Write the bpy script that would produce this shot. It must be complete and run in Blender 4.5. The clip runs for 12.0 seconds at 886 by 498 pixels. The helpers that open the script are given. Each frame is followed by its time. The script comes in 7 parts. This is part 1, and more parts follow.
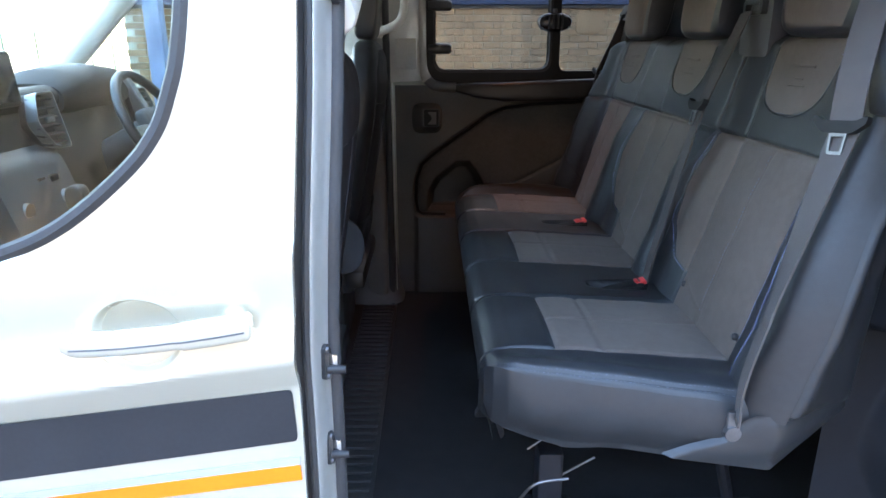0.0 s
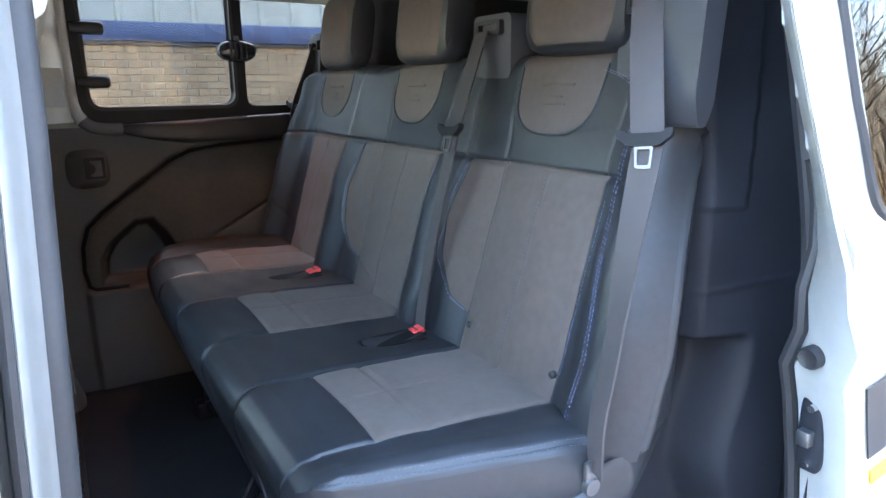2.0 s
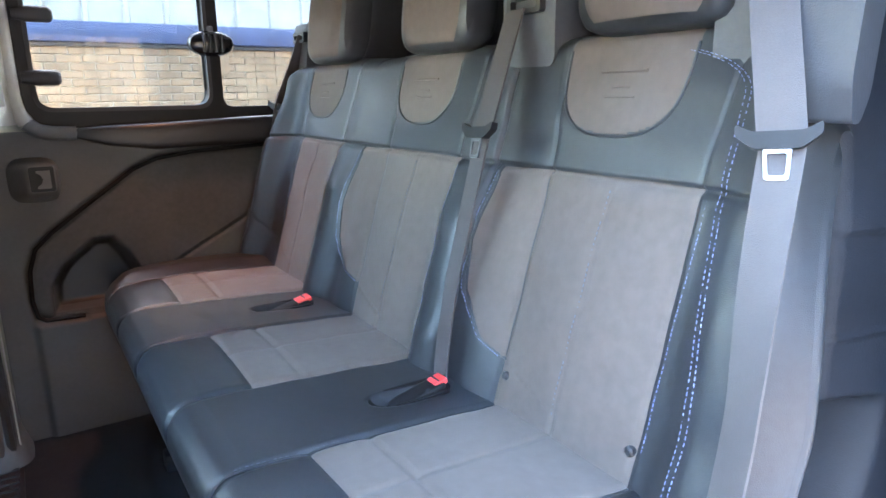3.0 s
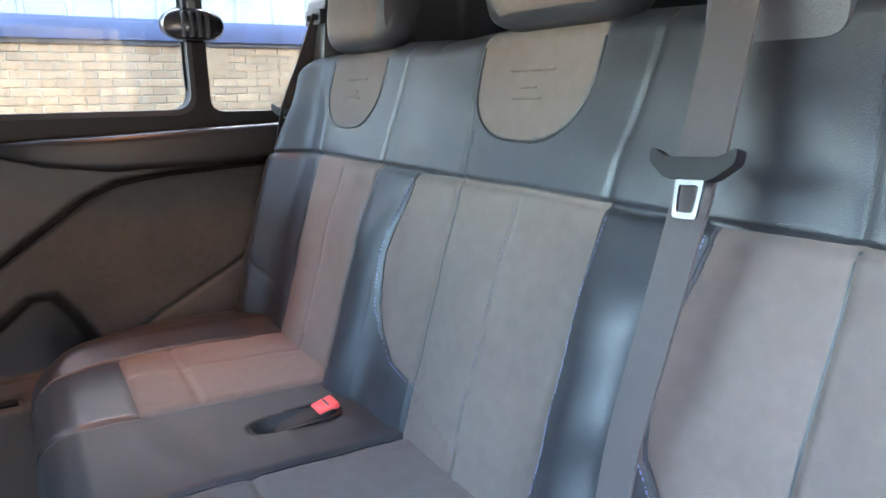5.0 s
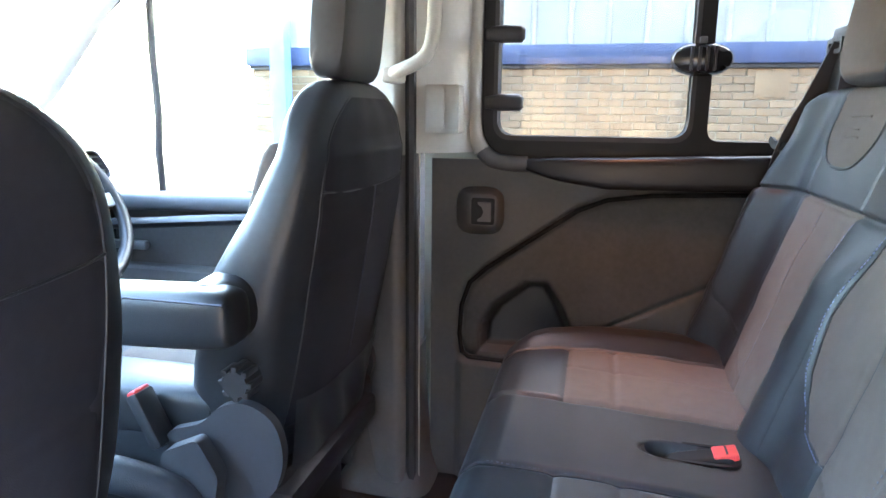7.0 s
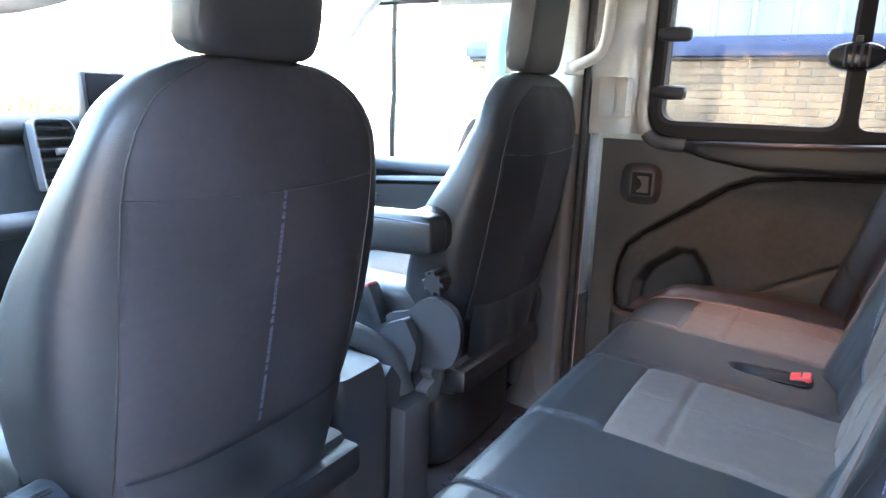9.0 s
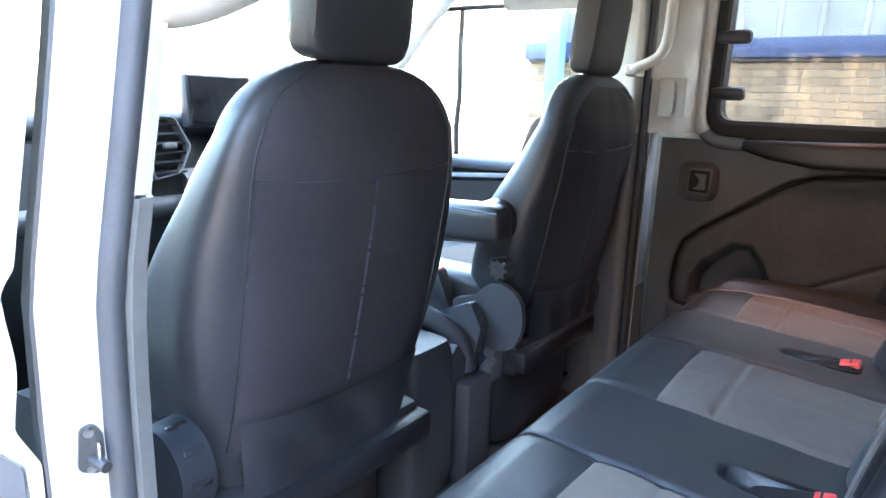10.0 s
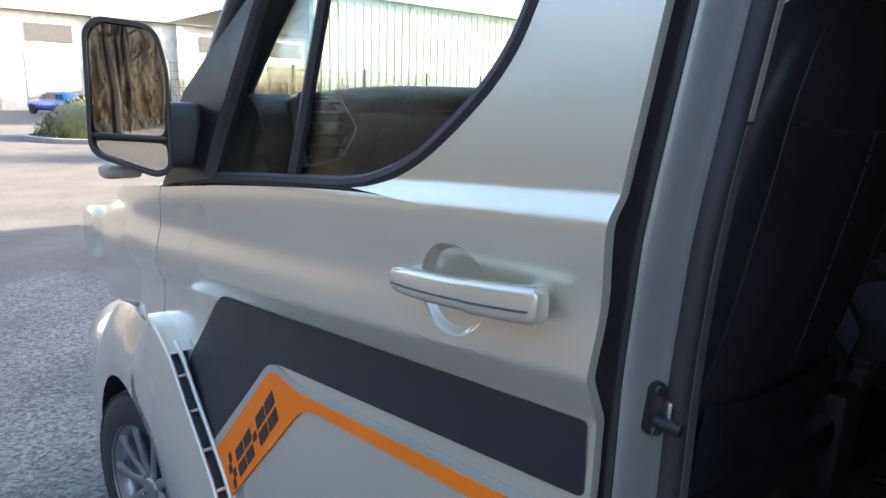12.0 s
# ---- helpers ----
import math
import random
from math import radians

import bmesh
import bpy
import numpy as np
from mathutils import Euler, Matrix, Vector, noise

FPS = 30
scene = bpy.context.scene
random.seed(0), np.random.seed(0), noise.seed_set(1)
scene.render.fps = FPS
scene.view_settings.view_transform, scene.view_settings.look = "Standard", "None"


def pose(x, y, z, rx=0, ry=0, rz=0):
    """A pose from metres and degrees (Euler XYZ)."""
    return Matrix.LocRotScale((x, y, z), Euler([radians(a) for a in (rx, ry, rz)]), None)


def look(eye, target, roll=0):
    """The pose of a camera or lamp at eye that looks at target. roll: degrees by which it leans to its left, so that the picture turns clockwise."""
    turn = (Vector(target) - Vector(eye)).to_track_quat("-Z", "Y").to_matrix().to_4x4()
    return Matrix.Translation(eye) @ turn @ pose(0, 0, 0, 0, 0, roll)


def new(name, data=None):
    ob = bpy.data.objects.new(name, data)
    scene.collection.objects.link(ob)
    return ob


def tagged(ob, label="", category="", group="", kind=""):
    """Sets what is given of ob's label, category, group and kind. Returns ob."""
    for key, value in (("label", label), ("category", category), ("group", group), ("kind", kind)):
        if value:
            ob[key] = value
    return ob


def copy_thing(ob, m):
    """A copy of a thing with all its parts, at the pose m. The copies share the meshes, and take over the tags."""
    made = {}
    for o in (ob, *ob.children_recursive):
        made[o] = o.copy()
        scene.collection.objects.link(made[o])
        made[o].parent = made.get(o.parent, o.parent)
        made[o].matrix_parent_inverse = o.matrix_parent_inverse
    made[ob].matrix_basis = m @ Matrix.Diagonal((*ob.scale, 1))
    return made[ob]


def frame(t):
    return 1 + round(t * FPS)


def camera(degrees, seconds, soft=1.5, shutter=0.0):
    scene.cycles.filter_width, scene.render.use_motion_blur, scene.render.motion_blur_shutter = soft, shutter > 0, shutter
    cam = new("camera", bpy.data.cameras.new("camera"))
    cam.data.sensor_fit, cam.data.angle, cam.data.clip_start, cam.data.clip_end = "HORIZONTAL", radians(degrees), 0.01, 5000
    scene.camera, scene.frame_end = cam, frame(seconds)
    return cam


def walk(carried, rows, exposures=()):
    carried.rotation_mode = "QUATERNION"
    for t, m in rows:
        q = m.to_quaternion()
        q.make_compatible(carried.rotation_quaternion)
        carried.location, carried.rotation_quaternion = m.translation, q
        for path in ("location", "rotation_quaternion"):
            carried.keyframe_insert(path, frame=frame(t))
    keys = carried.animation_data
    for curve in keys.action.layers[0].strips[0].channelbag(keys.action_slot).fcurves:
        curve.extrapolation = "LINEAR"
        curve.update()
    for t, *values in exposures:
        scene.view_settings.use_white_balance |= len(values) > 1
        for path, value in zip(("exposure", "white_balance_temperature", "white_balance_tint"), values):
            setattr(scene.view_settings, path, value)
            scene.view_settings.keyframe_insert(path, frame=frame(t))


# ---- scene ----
cam = camera(68.4, 12.0)
PATH = [
    (0, (0.515, 0.315, 1.562), (0.548, 2.223, 0.962), -0.1),
    (0.5, (0.378, 0.345, 1.556), (0.878, 2.196, 0.987), -0.0),
    (1, (0.344, 0.423, 1.538), (1.133, 2.175, 0.985), -0.4),
    (1.5, (0.382, 0.531, 1.53), (1.326, 2.218, 1.015), -0.5),
    (2, (0.393, 0.624, 1.523), (1.396, 2.284, 1.035), -0.7),
    (2.5, (0.424, 0.753, 1.506), (1.461, 2.397, 1.034), -0.6),
    (2.7, (0.439, 0.807, 1.497), (1.492, 2.443, 1.031), -0.5),
    (4.5, (0.614, 1.328, 1.5), (1.673, 2.953, 1.01), -1.3),
    (5, (0.639, 1.419, 1.495), (1.692, 3.054, 1.029), -0.9),
    (5.5, (0.694, 1.467, 1.503), (1.606, 3.186, 1.042), -1.1),
    (6, (0.734, 1.482, 1.501), (1.212, 3.376, 1.072), -0.5),
    (6.5, (0.76, 1.434, 1.511), (0.74, 3.389, 1.089), 0.0),
    (7, (0.771, 1.334, 1.522), (0.327, 3.24, 1.11), 0.6),
    (7.5, (0.814, 1.246, 1.519), (0.128, 3.079, 1.108), 1.0),
    (7.7, (0.831, 1.214, 1.519), (0.08, 3.02, 1.102), 1.1),
    (9.3, (1.011, 0.947, 1.507), (-0.038, 2.589, 1.058), 1.8),
    (9.5, (1.02, 0.925, 1.498), (-0.06, 2.549, 1.055), 1.7),
    (10, (1.029, 0.866, 1.506), (-0.111, 2.446, 1.054), 1.9),
    (10.5, (0.982, 0.8, 1.499), (-0.232, 2.323, 1.045), 1.9),
    (11, (0.905, 0.718, 1.497), (-0.412, 2.159, 1.059), 2.0),
    (11.5, (0.805, 0.653, 1.464), (-0.603, 2.009, 1.04), 1.9),
    (12, (0.675, 0.636, 1.408), (-0.835, 1.871, 0.965), 1.7),
]
EXPOSURES = [(0.0, 5.35), (1.0, 5.65), (1.5, 5.75), (2.0, 6.05), (2.5, 6.85), (4.5, 7.25), (5.5, 7.3), (6.5, 7.25), (7.0, 7.1), (7.7, 7.0), (9.5, 7.25), (10.0, 6.9), (10.5, 6.15), (11.0, 5.2), (11.5, 3.85), (12.0, 3.1)]
walk(cam, [(t, look(eye, target, roll)) for t, eye, target, roll in PATH], EXPOSURES)

# ---- light ----
GZ = -0.20                      # ground level; the van's floor is at 0.55
FLOOR = 0.55
SUN_AZ, SUN_EL = (0.35, 0.94), radians(22)
world = bpy.data.worlds.new("sky")
scene.world = world
world.use_nodes = True
wn = world.node_tree.nodes
sky = wn.new("ShaderNodeTexSky")
sky.sky_type = 'NISHITA'
sky.sun_disc = False
sky.sun_elevation = SUN_EL
sky.sun_rotation = math.atan2(SUN_AZ[0], SUN_AZ[1])
sky.air_density, sky.dust_density = 1.0, 2.5
wn["Background"].inputs["Strength"].default_value = 0.13
world.node_tree.links.new(sky.outputs[0], wn["Background"].inputs["Color"])
sun = new("sun", bpy.data.lights.new("sun", 'SUN'))
sun.data.energy, sun.data.angle, sun.data.color = 3.5, radians(0.6), (1.0, 0.86, 0.68)
sun.matrix_world = look((SUN_AZ[0] * 30, SUN_AZ[1] * 30, 30 * math.tan(SUN_EL)), (0, 0, 0))


# ---- materials ----
def material(name, colour, rough=0.5, metal=0.0, vary=0.15, scale=8.0, bump=0.0, bump_scale=200.0, coat=0.0,
             sheen=0.0, rough_vary=0.1, second=None, spec=0.5, cells=False):
    """Principled material with colour change at two scales, uneven roughness and fine relief."""
    m = bpy.data.materials.new(name)
    m.use_nodes = True
    nt = m.node_tree
    n, l = nt.nodes, nt.links
    p = n["Principled BSDF"]
    p.inputs["Metallic"].default_value = metal
    p.inputs["Coat Weight"].default_value = coat
    p.inputs["Coat Roughness"].default_value = 0.07
    p.inputs["Sheen Weight"].default_value = sheen
    p.inputs["Sheen Roughness"].default_value = 0.4
    p.inputs["Specular IOR Level"].default_value = spec
    co = n.new("ShaderNodeTexCoord")
    big = n.new("ShaderNodeTexNoise")
    big.inputs["Scale"].default_value, big.inputs["Detail"].default_value = scale, 4
    fine = n.new("ShaderNodeTexNoise")
    fine.inputs["Scale"].default_value, fine.inputs["Detail"].default_value = scale * 14, 3
    for t in (big, fine):
        l.new(co.outputs["Object"], t.inputs["Vector"])
    mid = n.new("ShaderNodeMath")
    mid.operation = 'MULTIPLY_ADD'
    l.new(fine.outputs[0], mid.inputs[0])
    mid.inputs[1].default_value = 0.45
    l.new(big.outputs[0], mid.inputs[2])
    ramp = n.new("ShaderNodeMapRange")
    ramp.inputs["From Min"].default_value, ramp.inputs["From Max"].default_value = 0.45, 1.0
    l.new(mid.outputs[0], ramp.inputs["Value"])
    mix = n.new("ShaderNodeMix")
    mix.data_type = 'RGBA'
    l.new(ramp.outputs[0], mix.inputs[0])
    a = colour
    b = second or tuple(min(1.0, c * (1 + vary * 2)) for c in colour)
    mix.inputs[6].default_value = (*(c * (1 - vary) for c in a), 1)
    mix.inputs[7].default_value = (*b, 1)
    l.new(mix.outputs[2], p.inputs["Base Color"])
    rr = n.new("ShaderNodeMapRange")
    rr.inputs["To Min"].default_value, rr.inputs["To Max"].default_value = max(0, rough - rough_vary), min(1, rough + rough_vary)
    l.new(big.outputs[0], rr.inputs["Value"])
    l.new(rr.outputs[0], p.inputs["Roughness"])
    if bump:
        if cells:
            tex = n.new("ShaderNodeTexVoronoi")
            tex.feature = 'DISTANCE_TO_EDGE'
            tex.inputs["Scale"].default_value = bump_scale
        else:
            tex = n.new("ShaderNodeTexNoise")
            tex.inputs["Scale"].default_value, tex.inputs["Detail"].default_value = bump_scale, 3
        l.new(co.outputs["Object"], tex.inputs["Vector"])
        bp = n.new("ShaderNodeBump")
        bp.inputs["Strength"].default_value, bp.inputs["Distance"].default_value = bump, 0.002
        l.new(tex.outputs[0], bp.inputs["Height"])
        l.new(bp.outputs[0], p.inputs["Normal"])
    return m


def glass_material(name, tint=(0.9, 0.95, 0.92)):
    m = bpy.data.materials.new(name)
    m.use_nodes = True
    n, l = m.node_tree.nodes, m.node_tree.links
    n.remove(n["Principled BSDF"])
    clear, shine, mix, fr = (n.new(k) for k in ("ShaderNodeBsdfTransparent", "ShaderNodeBsdfGlossy", "ShaderNodeMixShader", "ShaderNodeLayerWeight"))
    clear.inputs[0].default_value = (*tint, 1)
    shine.inputs["Roughness"].default_value = 0.01
    fr.inputs["Blend"].default_value = 0.5
    steep, gain = n.new("ShaderNodeMath"), n.new("ShaderNodeMath")
    steep.operation, gain.operation = 'POWER', 'MULTIPLY_ADD'
    steep.inputs[1].default_value = 5.0
    gain.inputs[1].default_value, gain.inputs[2].default_value = 0.9, 0.045
    l.new(fr.outputs["Facing"], steep.inputs[0])
    l.new(steep.outputs[0], gain.inputs[0])
    l.new(gain.outputs[0], mix.inputs[0])
    l.new(clear.outputs[0], mix.inputs[1])
    l.new(shine.outputs[0], mix.inputs[2])
    l.new(mix.outputs[0], n["Material Output"].inputs[0])
    return m


PAINT = material("silver_paint", (0.645, 0.615, 0.51), 0.27, 0.55, 0.01, 1.2, coat=0.9, rough_vary=0.01)
# silver paint of the jamb, duller, and darkened for the door gap's shade
JAMB_SHADED = material("shaded_silver_jamb", (0.30, 0.305, 0.295), 0.40, 0.35, 0.06, 4, coat=0.3)
# body silver for inner edges, with their shade put into the colour
PAINT_SHADED = material("silver_paint_shaded", (0.44, 0.45, 0.44), 0.42, 0.25, 0.05, 5, coat=0.2)
STRIPE = material("charcoal_vinyl", (0.022, 0.024, 0.029), 0.45, 0, 0.1, 10, spec=0.35)
ORANGE = material("orange_vinyl", (0.92, 0.215, 0.012), 0.55, 0, 0.04, 10, spec=0.2)
YELLOW = material("amber_vinyl", (0.95, 0.45, 0.03), 0.35, 0, 0.04, 10)
DECAL_GREY = material("grey_vinyl", (0.36, 0.37, 0.34), 0.4, 0, 0.05, 10)
INK = material("dark_ink", (0.02, 0.02, 0.022), 0.45, 0, 0.1, 20)
TRIM = material("charcoal_plastic", (0.06, 0.062, 0.068), 0.55, 0, 0.12, 9, bump=0.25, bump_scale=500)
FRAME_BLACK = material("satin_black_frame", (0.009, 0.009, 0.010), 0.5, 0, 0.15, 10, spec=0.2)
SIDE_TRIM = material("navy_black_trim", (0.012, 0.0135, 0.018), 0.55, 0, 0.15, 8, bump=0.25, bump_scale=500, spec=0.25)
TRIM_DARK = material("dark_charcoal_plastic", (0.032, 0.033, 0.038), 0.5, 0, 0.12, 9, bump=0.25, bump_scale=500)
CARD = material("charcoal_door_card", (0.062, 0.062, 0.062), 0.6, 0, 0.12, 6, bump=0.25, bump_scale=500)
CROSSBAR = material("black_crossbar_plastic", (0.012, 0.012, 0.014), 0.42, 0, 0.15, 12, bump=0.2, bump_scale=600)
TRIM_POST = material("grey_pillar_plastic", (0.115, 0.108, 0.106), 0.6, 0, 0.10, 6, bump=0.25, bump_scale=500)
LEDGE = material("satin_black_ledge", (0.012, 0.012, 0.013), 0.34, 0, 0.12, 9, bump=0.15, bump_scale=500, spec=0.3)
TRIM_MID = material("dark_grey_plastic", (0.080, 0.078, 0.077), 0.6, 0, 0.12, 6, bump=0.25, bump_scale=500)
TRIM_FABRIC = material("charcoal_door_fabric", (0.058, 0.057, 0.056), 0.85, 0, 0.2, 6, bump=0.4, bump_scale=900)
LIGHT_TRIM = material("pale_grey_plastic", (0.33, 0.315, 0.285), 0.6, 0, 0.06, 6, bump=0.2, bump_scale=500)
HEADLINER = material("cream_headliner", (0.52, 0.50, 0.45), 0.9, 0, 0.06, 10, bump=0.3, bump_scale=800)
GLOSS_BLACK = material("gloss_black_plastic", (0.015, 0.015, 0.017), 0.22, 0, 0.1, 10)
BLACK = material("black_plastic", (0.02, 0.02, 0.022), 0.45, 0, 0.15, 12, bump=0.2, bump_scale=600)
RUBBER = material("black_rubber", (0.022, 0.022, 0.024), 0.62, 0, 0.2, 14, bump=0.15, bump_scale=300)
SEAL = material("grey_rubber_seal", (0.030, 0.031, 0.035), 0.6, 0, 0.15, 14)
LEATHER = material("black_leather", (0.019, 0.0205, 0.0235), 0.42, 0, 0.22, 6, bump=0.16, bump_scale=420, cells=True, rough_vary=0.08, spec=0.5)
SUEDE = material("grey_suede", (0.092, 0.073, 0.062), 0.92, 0, 0.16, 4, sheen=0.06, bump=0.3, bump_scale=900)
BACK_VINYL = material("matte_black_vinyl", (0.024, 0.023, 0.027), 0.6, 0, 0.2, 6, bump=0.12, bump_scale=500, cells=True, spec=0.25)
CARPET = material("black_carpet", (0.012, 0.012, 0.014), 0.95, 0, 0.35, 20, bump=0.8, bump_scale=700)
BELT = material("grey_belt_webbing", (0.048, 0.041, 0.040), 0.7, 0, 0.1, 30, bump=0.3, bump_scale=900, sheen=0.05)
CHROME = material("chrome", (0.75, 0.75, 0.76), 0.18, 1.0, 0.05, 20)
TONGUE = material("worn_chrome_plate", (0.15, 0.15, 0.16), 0.34, 1.0, 0.1, 30)
STEEL = material("dark_steel", (0.16, 0.16, 0.17), 0.4, 0.9, 0.2, 20)
RED = material("red_plastic", (0.75, 0.06, 0.06), 0.4, 0, 0.08, 20)
THREAD = material("blue_thread", (0.15, 0.17, 0.29), 0.7, 0, 0.1, 30)
THREAD_NAVY = material("navy_grey_thread", (0.045, 0.046, 0.070), 0.7, 0, 0.1, 30)
THREAD_GREY = material("grey_thread", (0.085, 0.09, 0.115), 0.7, 0, 0.1, 30)
DASH_SOFT = material("dashboard_skin", (0.014, 0.015, 0.017), 0.6, 0, 0.12, 8, bump=0.3, bump_scale=500, spec=0.3)
SATIN = material("satin_silver_plastic", (0.26, 0.26, 0.27), 0.35, 0.6, 0.05, 10)
SCREEN = material("dark_screen", (0.01, 0.01, 0.012), 0.12, 0, 0.05, 10)
ALLOY = material("grey_alloy", (0.32, 0.33, 0.35), 0.35, 0.8, 0.08, 15)
TYRE = material("tyre_rubber", (0.025, 0.025, 0.026), 0.8, 0, 0.25, 18, bump=0.3, bump_scale=120)
GLASS = glass_material("window_glass")
SIDE_GLASS = glass_material("side_window_glass", (0.63, 0.625, 0.61))
TINTED = glass_material("privacy_glass", (0.10, 0.11, 0.11))
MIRROR = material("mirror_silver", (0.62, 0.65, 0.66), 0.02, 1.0, 0.0, 1, rough_vary=0.0)
BRICK = material("buff_brick", (0.205, 0.125, 0.066), 0.88, 0, 0.38, 3, bump=0.5, bump_scale=60, second=(0.285, 0.19, 0.105))
MORTAR = material("pale_mortar", (0.34, 0.315, 0.26), 0.95, 0, 0.12, 5, bump=0.4, bump_scale=80)
CLAD = material("cream_cladding", (0.25, 0.245, 0.21), 0.5, 0, 0.14, 2)
BLUE = material("blue_painted_steel", (0.028, 0.040, 0.085), 0.5, 0, 0.2, 4)
PALE_BLUE = material("faded_blue_paint", (0.10, 0.155, 0.28), 0.5, 0, 0.2, 4)
ASPHALT = material("worn_asphalt", (0.080, 0.072, 0.066), 0.92, 0, 0.25, 1.2, bump=0.9, bump_scale=45, second=(0.120, 0.106, 0.094))
GRAVEL = material("loose_gravel", (0.16, 0.15, 0.14), 0.95, 0, 0.45, 6, bump=1.0, bump_scale=50)
KERB = material("kerb_concrete", (0.33, 0.31, 0.27), 0.9, 0, 0.2, 5, bump=0.4, bump_scale=60)
LEAF = material("hedge_leaf", (0.115, 0.105, 0.035), 0.7, 0, 0.4, 6)
TWIG = material("dry_twigs", (0.13, 0.09, 0.045), 0.85, 0, 0.3, 8)
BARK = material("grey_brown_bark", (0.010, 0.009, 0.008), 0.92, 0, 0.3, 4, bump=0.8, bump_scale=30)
SCRUB = material("brown_scrub", (0.05, 0.036, 0.02), 0.9, 0, 0.35, 6)
CONCRETE = material("pale_concrete", (0.55, 0.52, 0.46), 0.9, 0, 0.15, 1.5, bump=0.3, bump_scale=30)
SHED_GREEN = material("pale_green_sheeting", (0.30, 0.37, 0.30), 0.5, 0, 0.12, 2)
FENCE_GREEN = material("dark_green_fence_paint", (0.03, 0.07, 0.05), 0.5, 0, 0.1, 10)
CAR_BLUE = material("blue_car_paint", (0.03, 0.14, 0.55), 0.25, 0.2, 0.04, 3, coat=0.8)
LAMP_RED = material("red_lamp_lens", (0.5, 0.02, 0.02), 0.15, 0, 0.05, 10)


# ---- builders ----
def part(name, bm, mat, parent=None, label="", smooth=True):
    """One mesh object from a bmesh, under a thing or a part."""
    me = bpy.data.meshes.new(name)
    bmesh.ops.recalc_face_normals(bm, faces=bm.faces)
    bm.to_mesh(me)
    bm.free()
    return mesh_part(name, me, mat, parent, label, smooth)


def mesh_part(name, me, mat, parent=None, label="", smooth=True):
    me.materials.append(mat)
    if smooth:
        me.shade_smooth()
        me.set_sharp_from_angle(angle=radians(42))
    ob = new(name, me)
    if parent:
        ob.parent = parent
    if label:
        ob["label"] = label
    return ob


def thing(name, label, category, group="", kind="", at=(0, 0, 0)):
    ob = new(name)
    ob.empty_display_size = 0.1
    ob.location = at
    return tagged(ob, label, category, group, kind)


def box(x0, x1, y0, y1, z0, z1, bevel=0.0, segs=2):
    bm = bmesh.new()
    bmesh.ops.create_cube(bm, size=1)
    for v in bm.verts:
        v.co = Vector((x0 + (v.co.x + .5) * (x1 - x0), y0 + (v.co.y + .5) * (y1 - y0), z0 + (v.co.z + .5) * (z1 - z0)))
    if bevel:
        bmesh.ops.bevel(bm, geom=bm.edges[:], offset=bevel, segments=segs, affect='EDGES', profile=0.5)
    return bm


def turned(bm, m):
    bmesh.ops.transform(bm, matrix=m, verts=bm.verts)
    return bm


def join(*bms):
    out = bmesh.new()
    for b in bms:
        me = bpy.data.meshes.new("tmp")
        b.to_mesh(me)
        b.free()
        out.from_mesh(me)
        bpy.data.meshes.remove(me)
    return out


def prism(points, axis, a0, a1, bevel=0.0, segs=2):
    """A flat outline (pairs) pushed along an axis from a0 to a1. Pairs are the other two axes in order."""
    bm = bmesh.new()
    def at(p, a):
        return {"x": (a, p[0], p[1]), "y": (p[0], a, p[1]), "z": (p[0], p[1], a)}[axis]
    low, top = [bm.verts.new(at(p, a0)) for p in points], [bm.verts.new(at(p, a1)) for p in points]
    bm.faces.new(low)
    bm.faces.new(top[::-1])
    for i in range(len(points)):
        j = (i + 1) % len(points)
        bm.faces.new((low[j], low[i], top[i], top[j]))
    if bevel:
        rim = [e for e in bm.edges if len(e.link_faces) == 2 and e.calc_face_angle(0) > 0.6]
        bmesh.ops.bevel(bm, geom=rim, offset=bevel, segments=segs, affect='EDGES', profile=0.5)
    return bm


def rounded(pts, r, n=5):
    """Round the corners of an outline. r: one radius or one a corner."""
    out, k = [], len(pts)
    for i, p in enumerate(pts):
        p, a, b = Vector(p), Vector(pts[i - 1]), Vector(pts[(i + 1) % k])
        ri = r[i] if isinstance(r, (list, tuple)) else r
        if ri <= 0:
            out.append(tuple(p))
            continue
        da, db = (a - p), (b - p)
        ra = min(ri, da.length * .49, db.length * .49)
        s, e = p + da.normalized() * ra, p + db.normalized() * ra
        for q in range(n + 1):
            t = q / n
            out.append(tuple(s * (1 - t) ** 2 + p * 2 * t * (1 - t) + e * t * t))
    return out


def rect(x0, x1, z0, z1):
    return [(x0, z0), (x1, z0), (x1, z1), (x0, z1)]


def ring(outer, inner, axis, a0, a1):
    """A frame between two outlines of equally many points, pushed along an axis."""
    bm = bmesh.new()
    def at(p, a):
        return {"x": (a, p[0], p[1]), "y": (p[0], a, p[1]), "z": (p[0], p[1], a)}[axis]
    rows = [[bm.verts.new(at(p, a)) for p in line] for line, a in ((outer, a0), (inner, a0), (inner, a1), (outer, a1))]
    n = len(outer)
    for i in range(n):
        j = (i + 1) % n
        for r in range(4):
            s = rows[(r + 1) % 4]
            bm.faces.new((rows[r][i], rows[r][j], s[j], s[i]))
    return bm


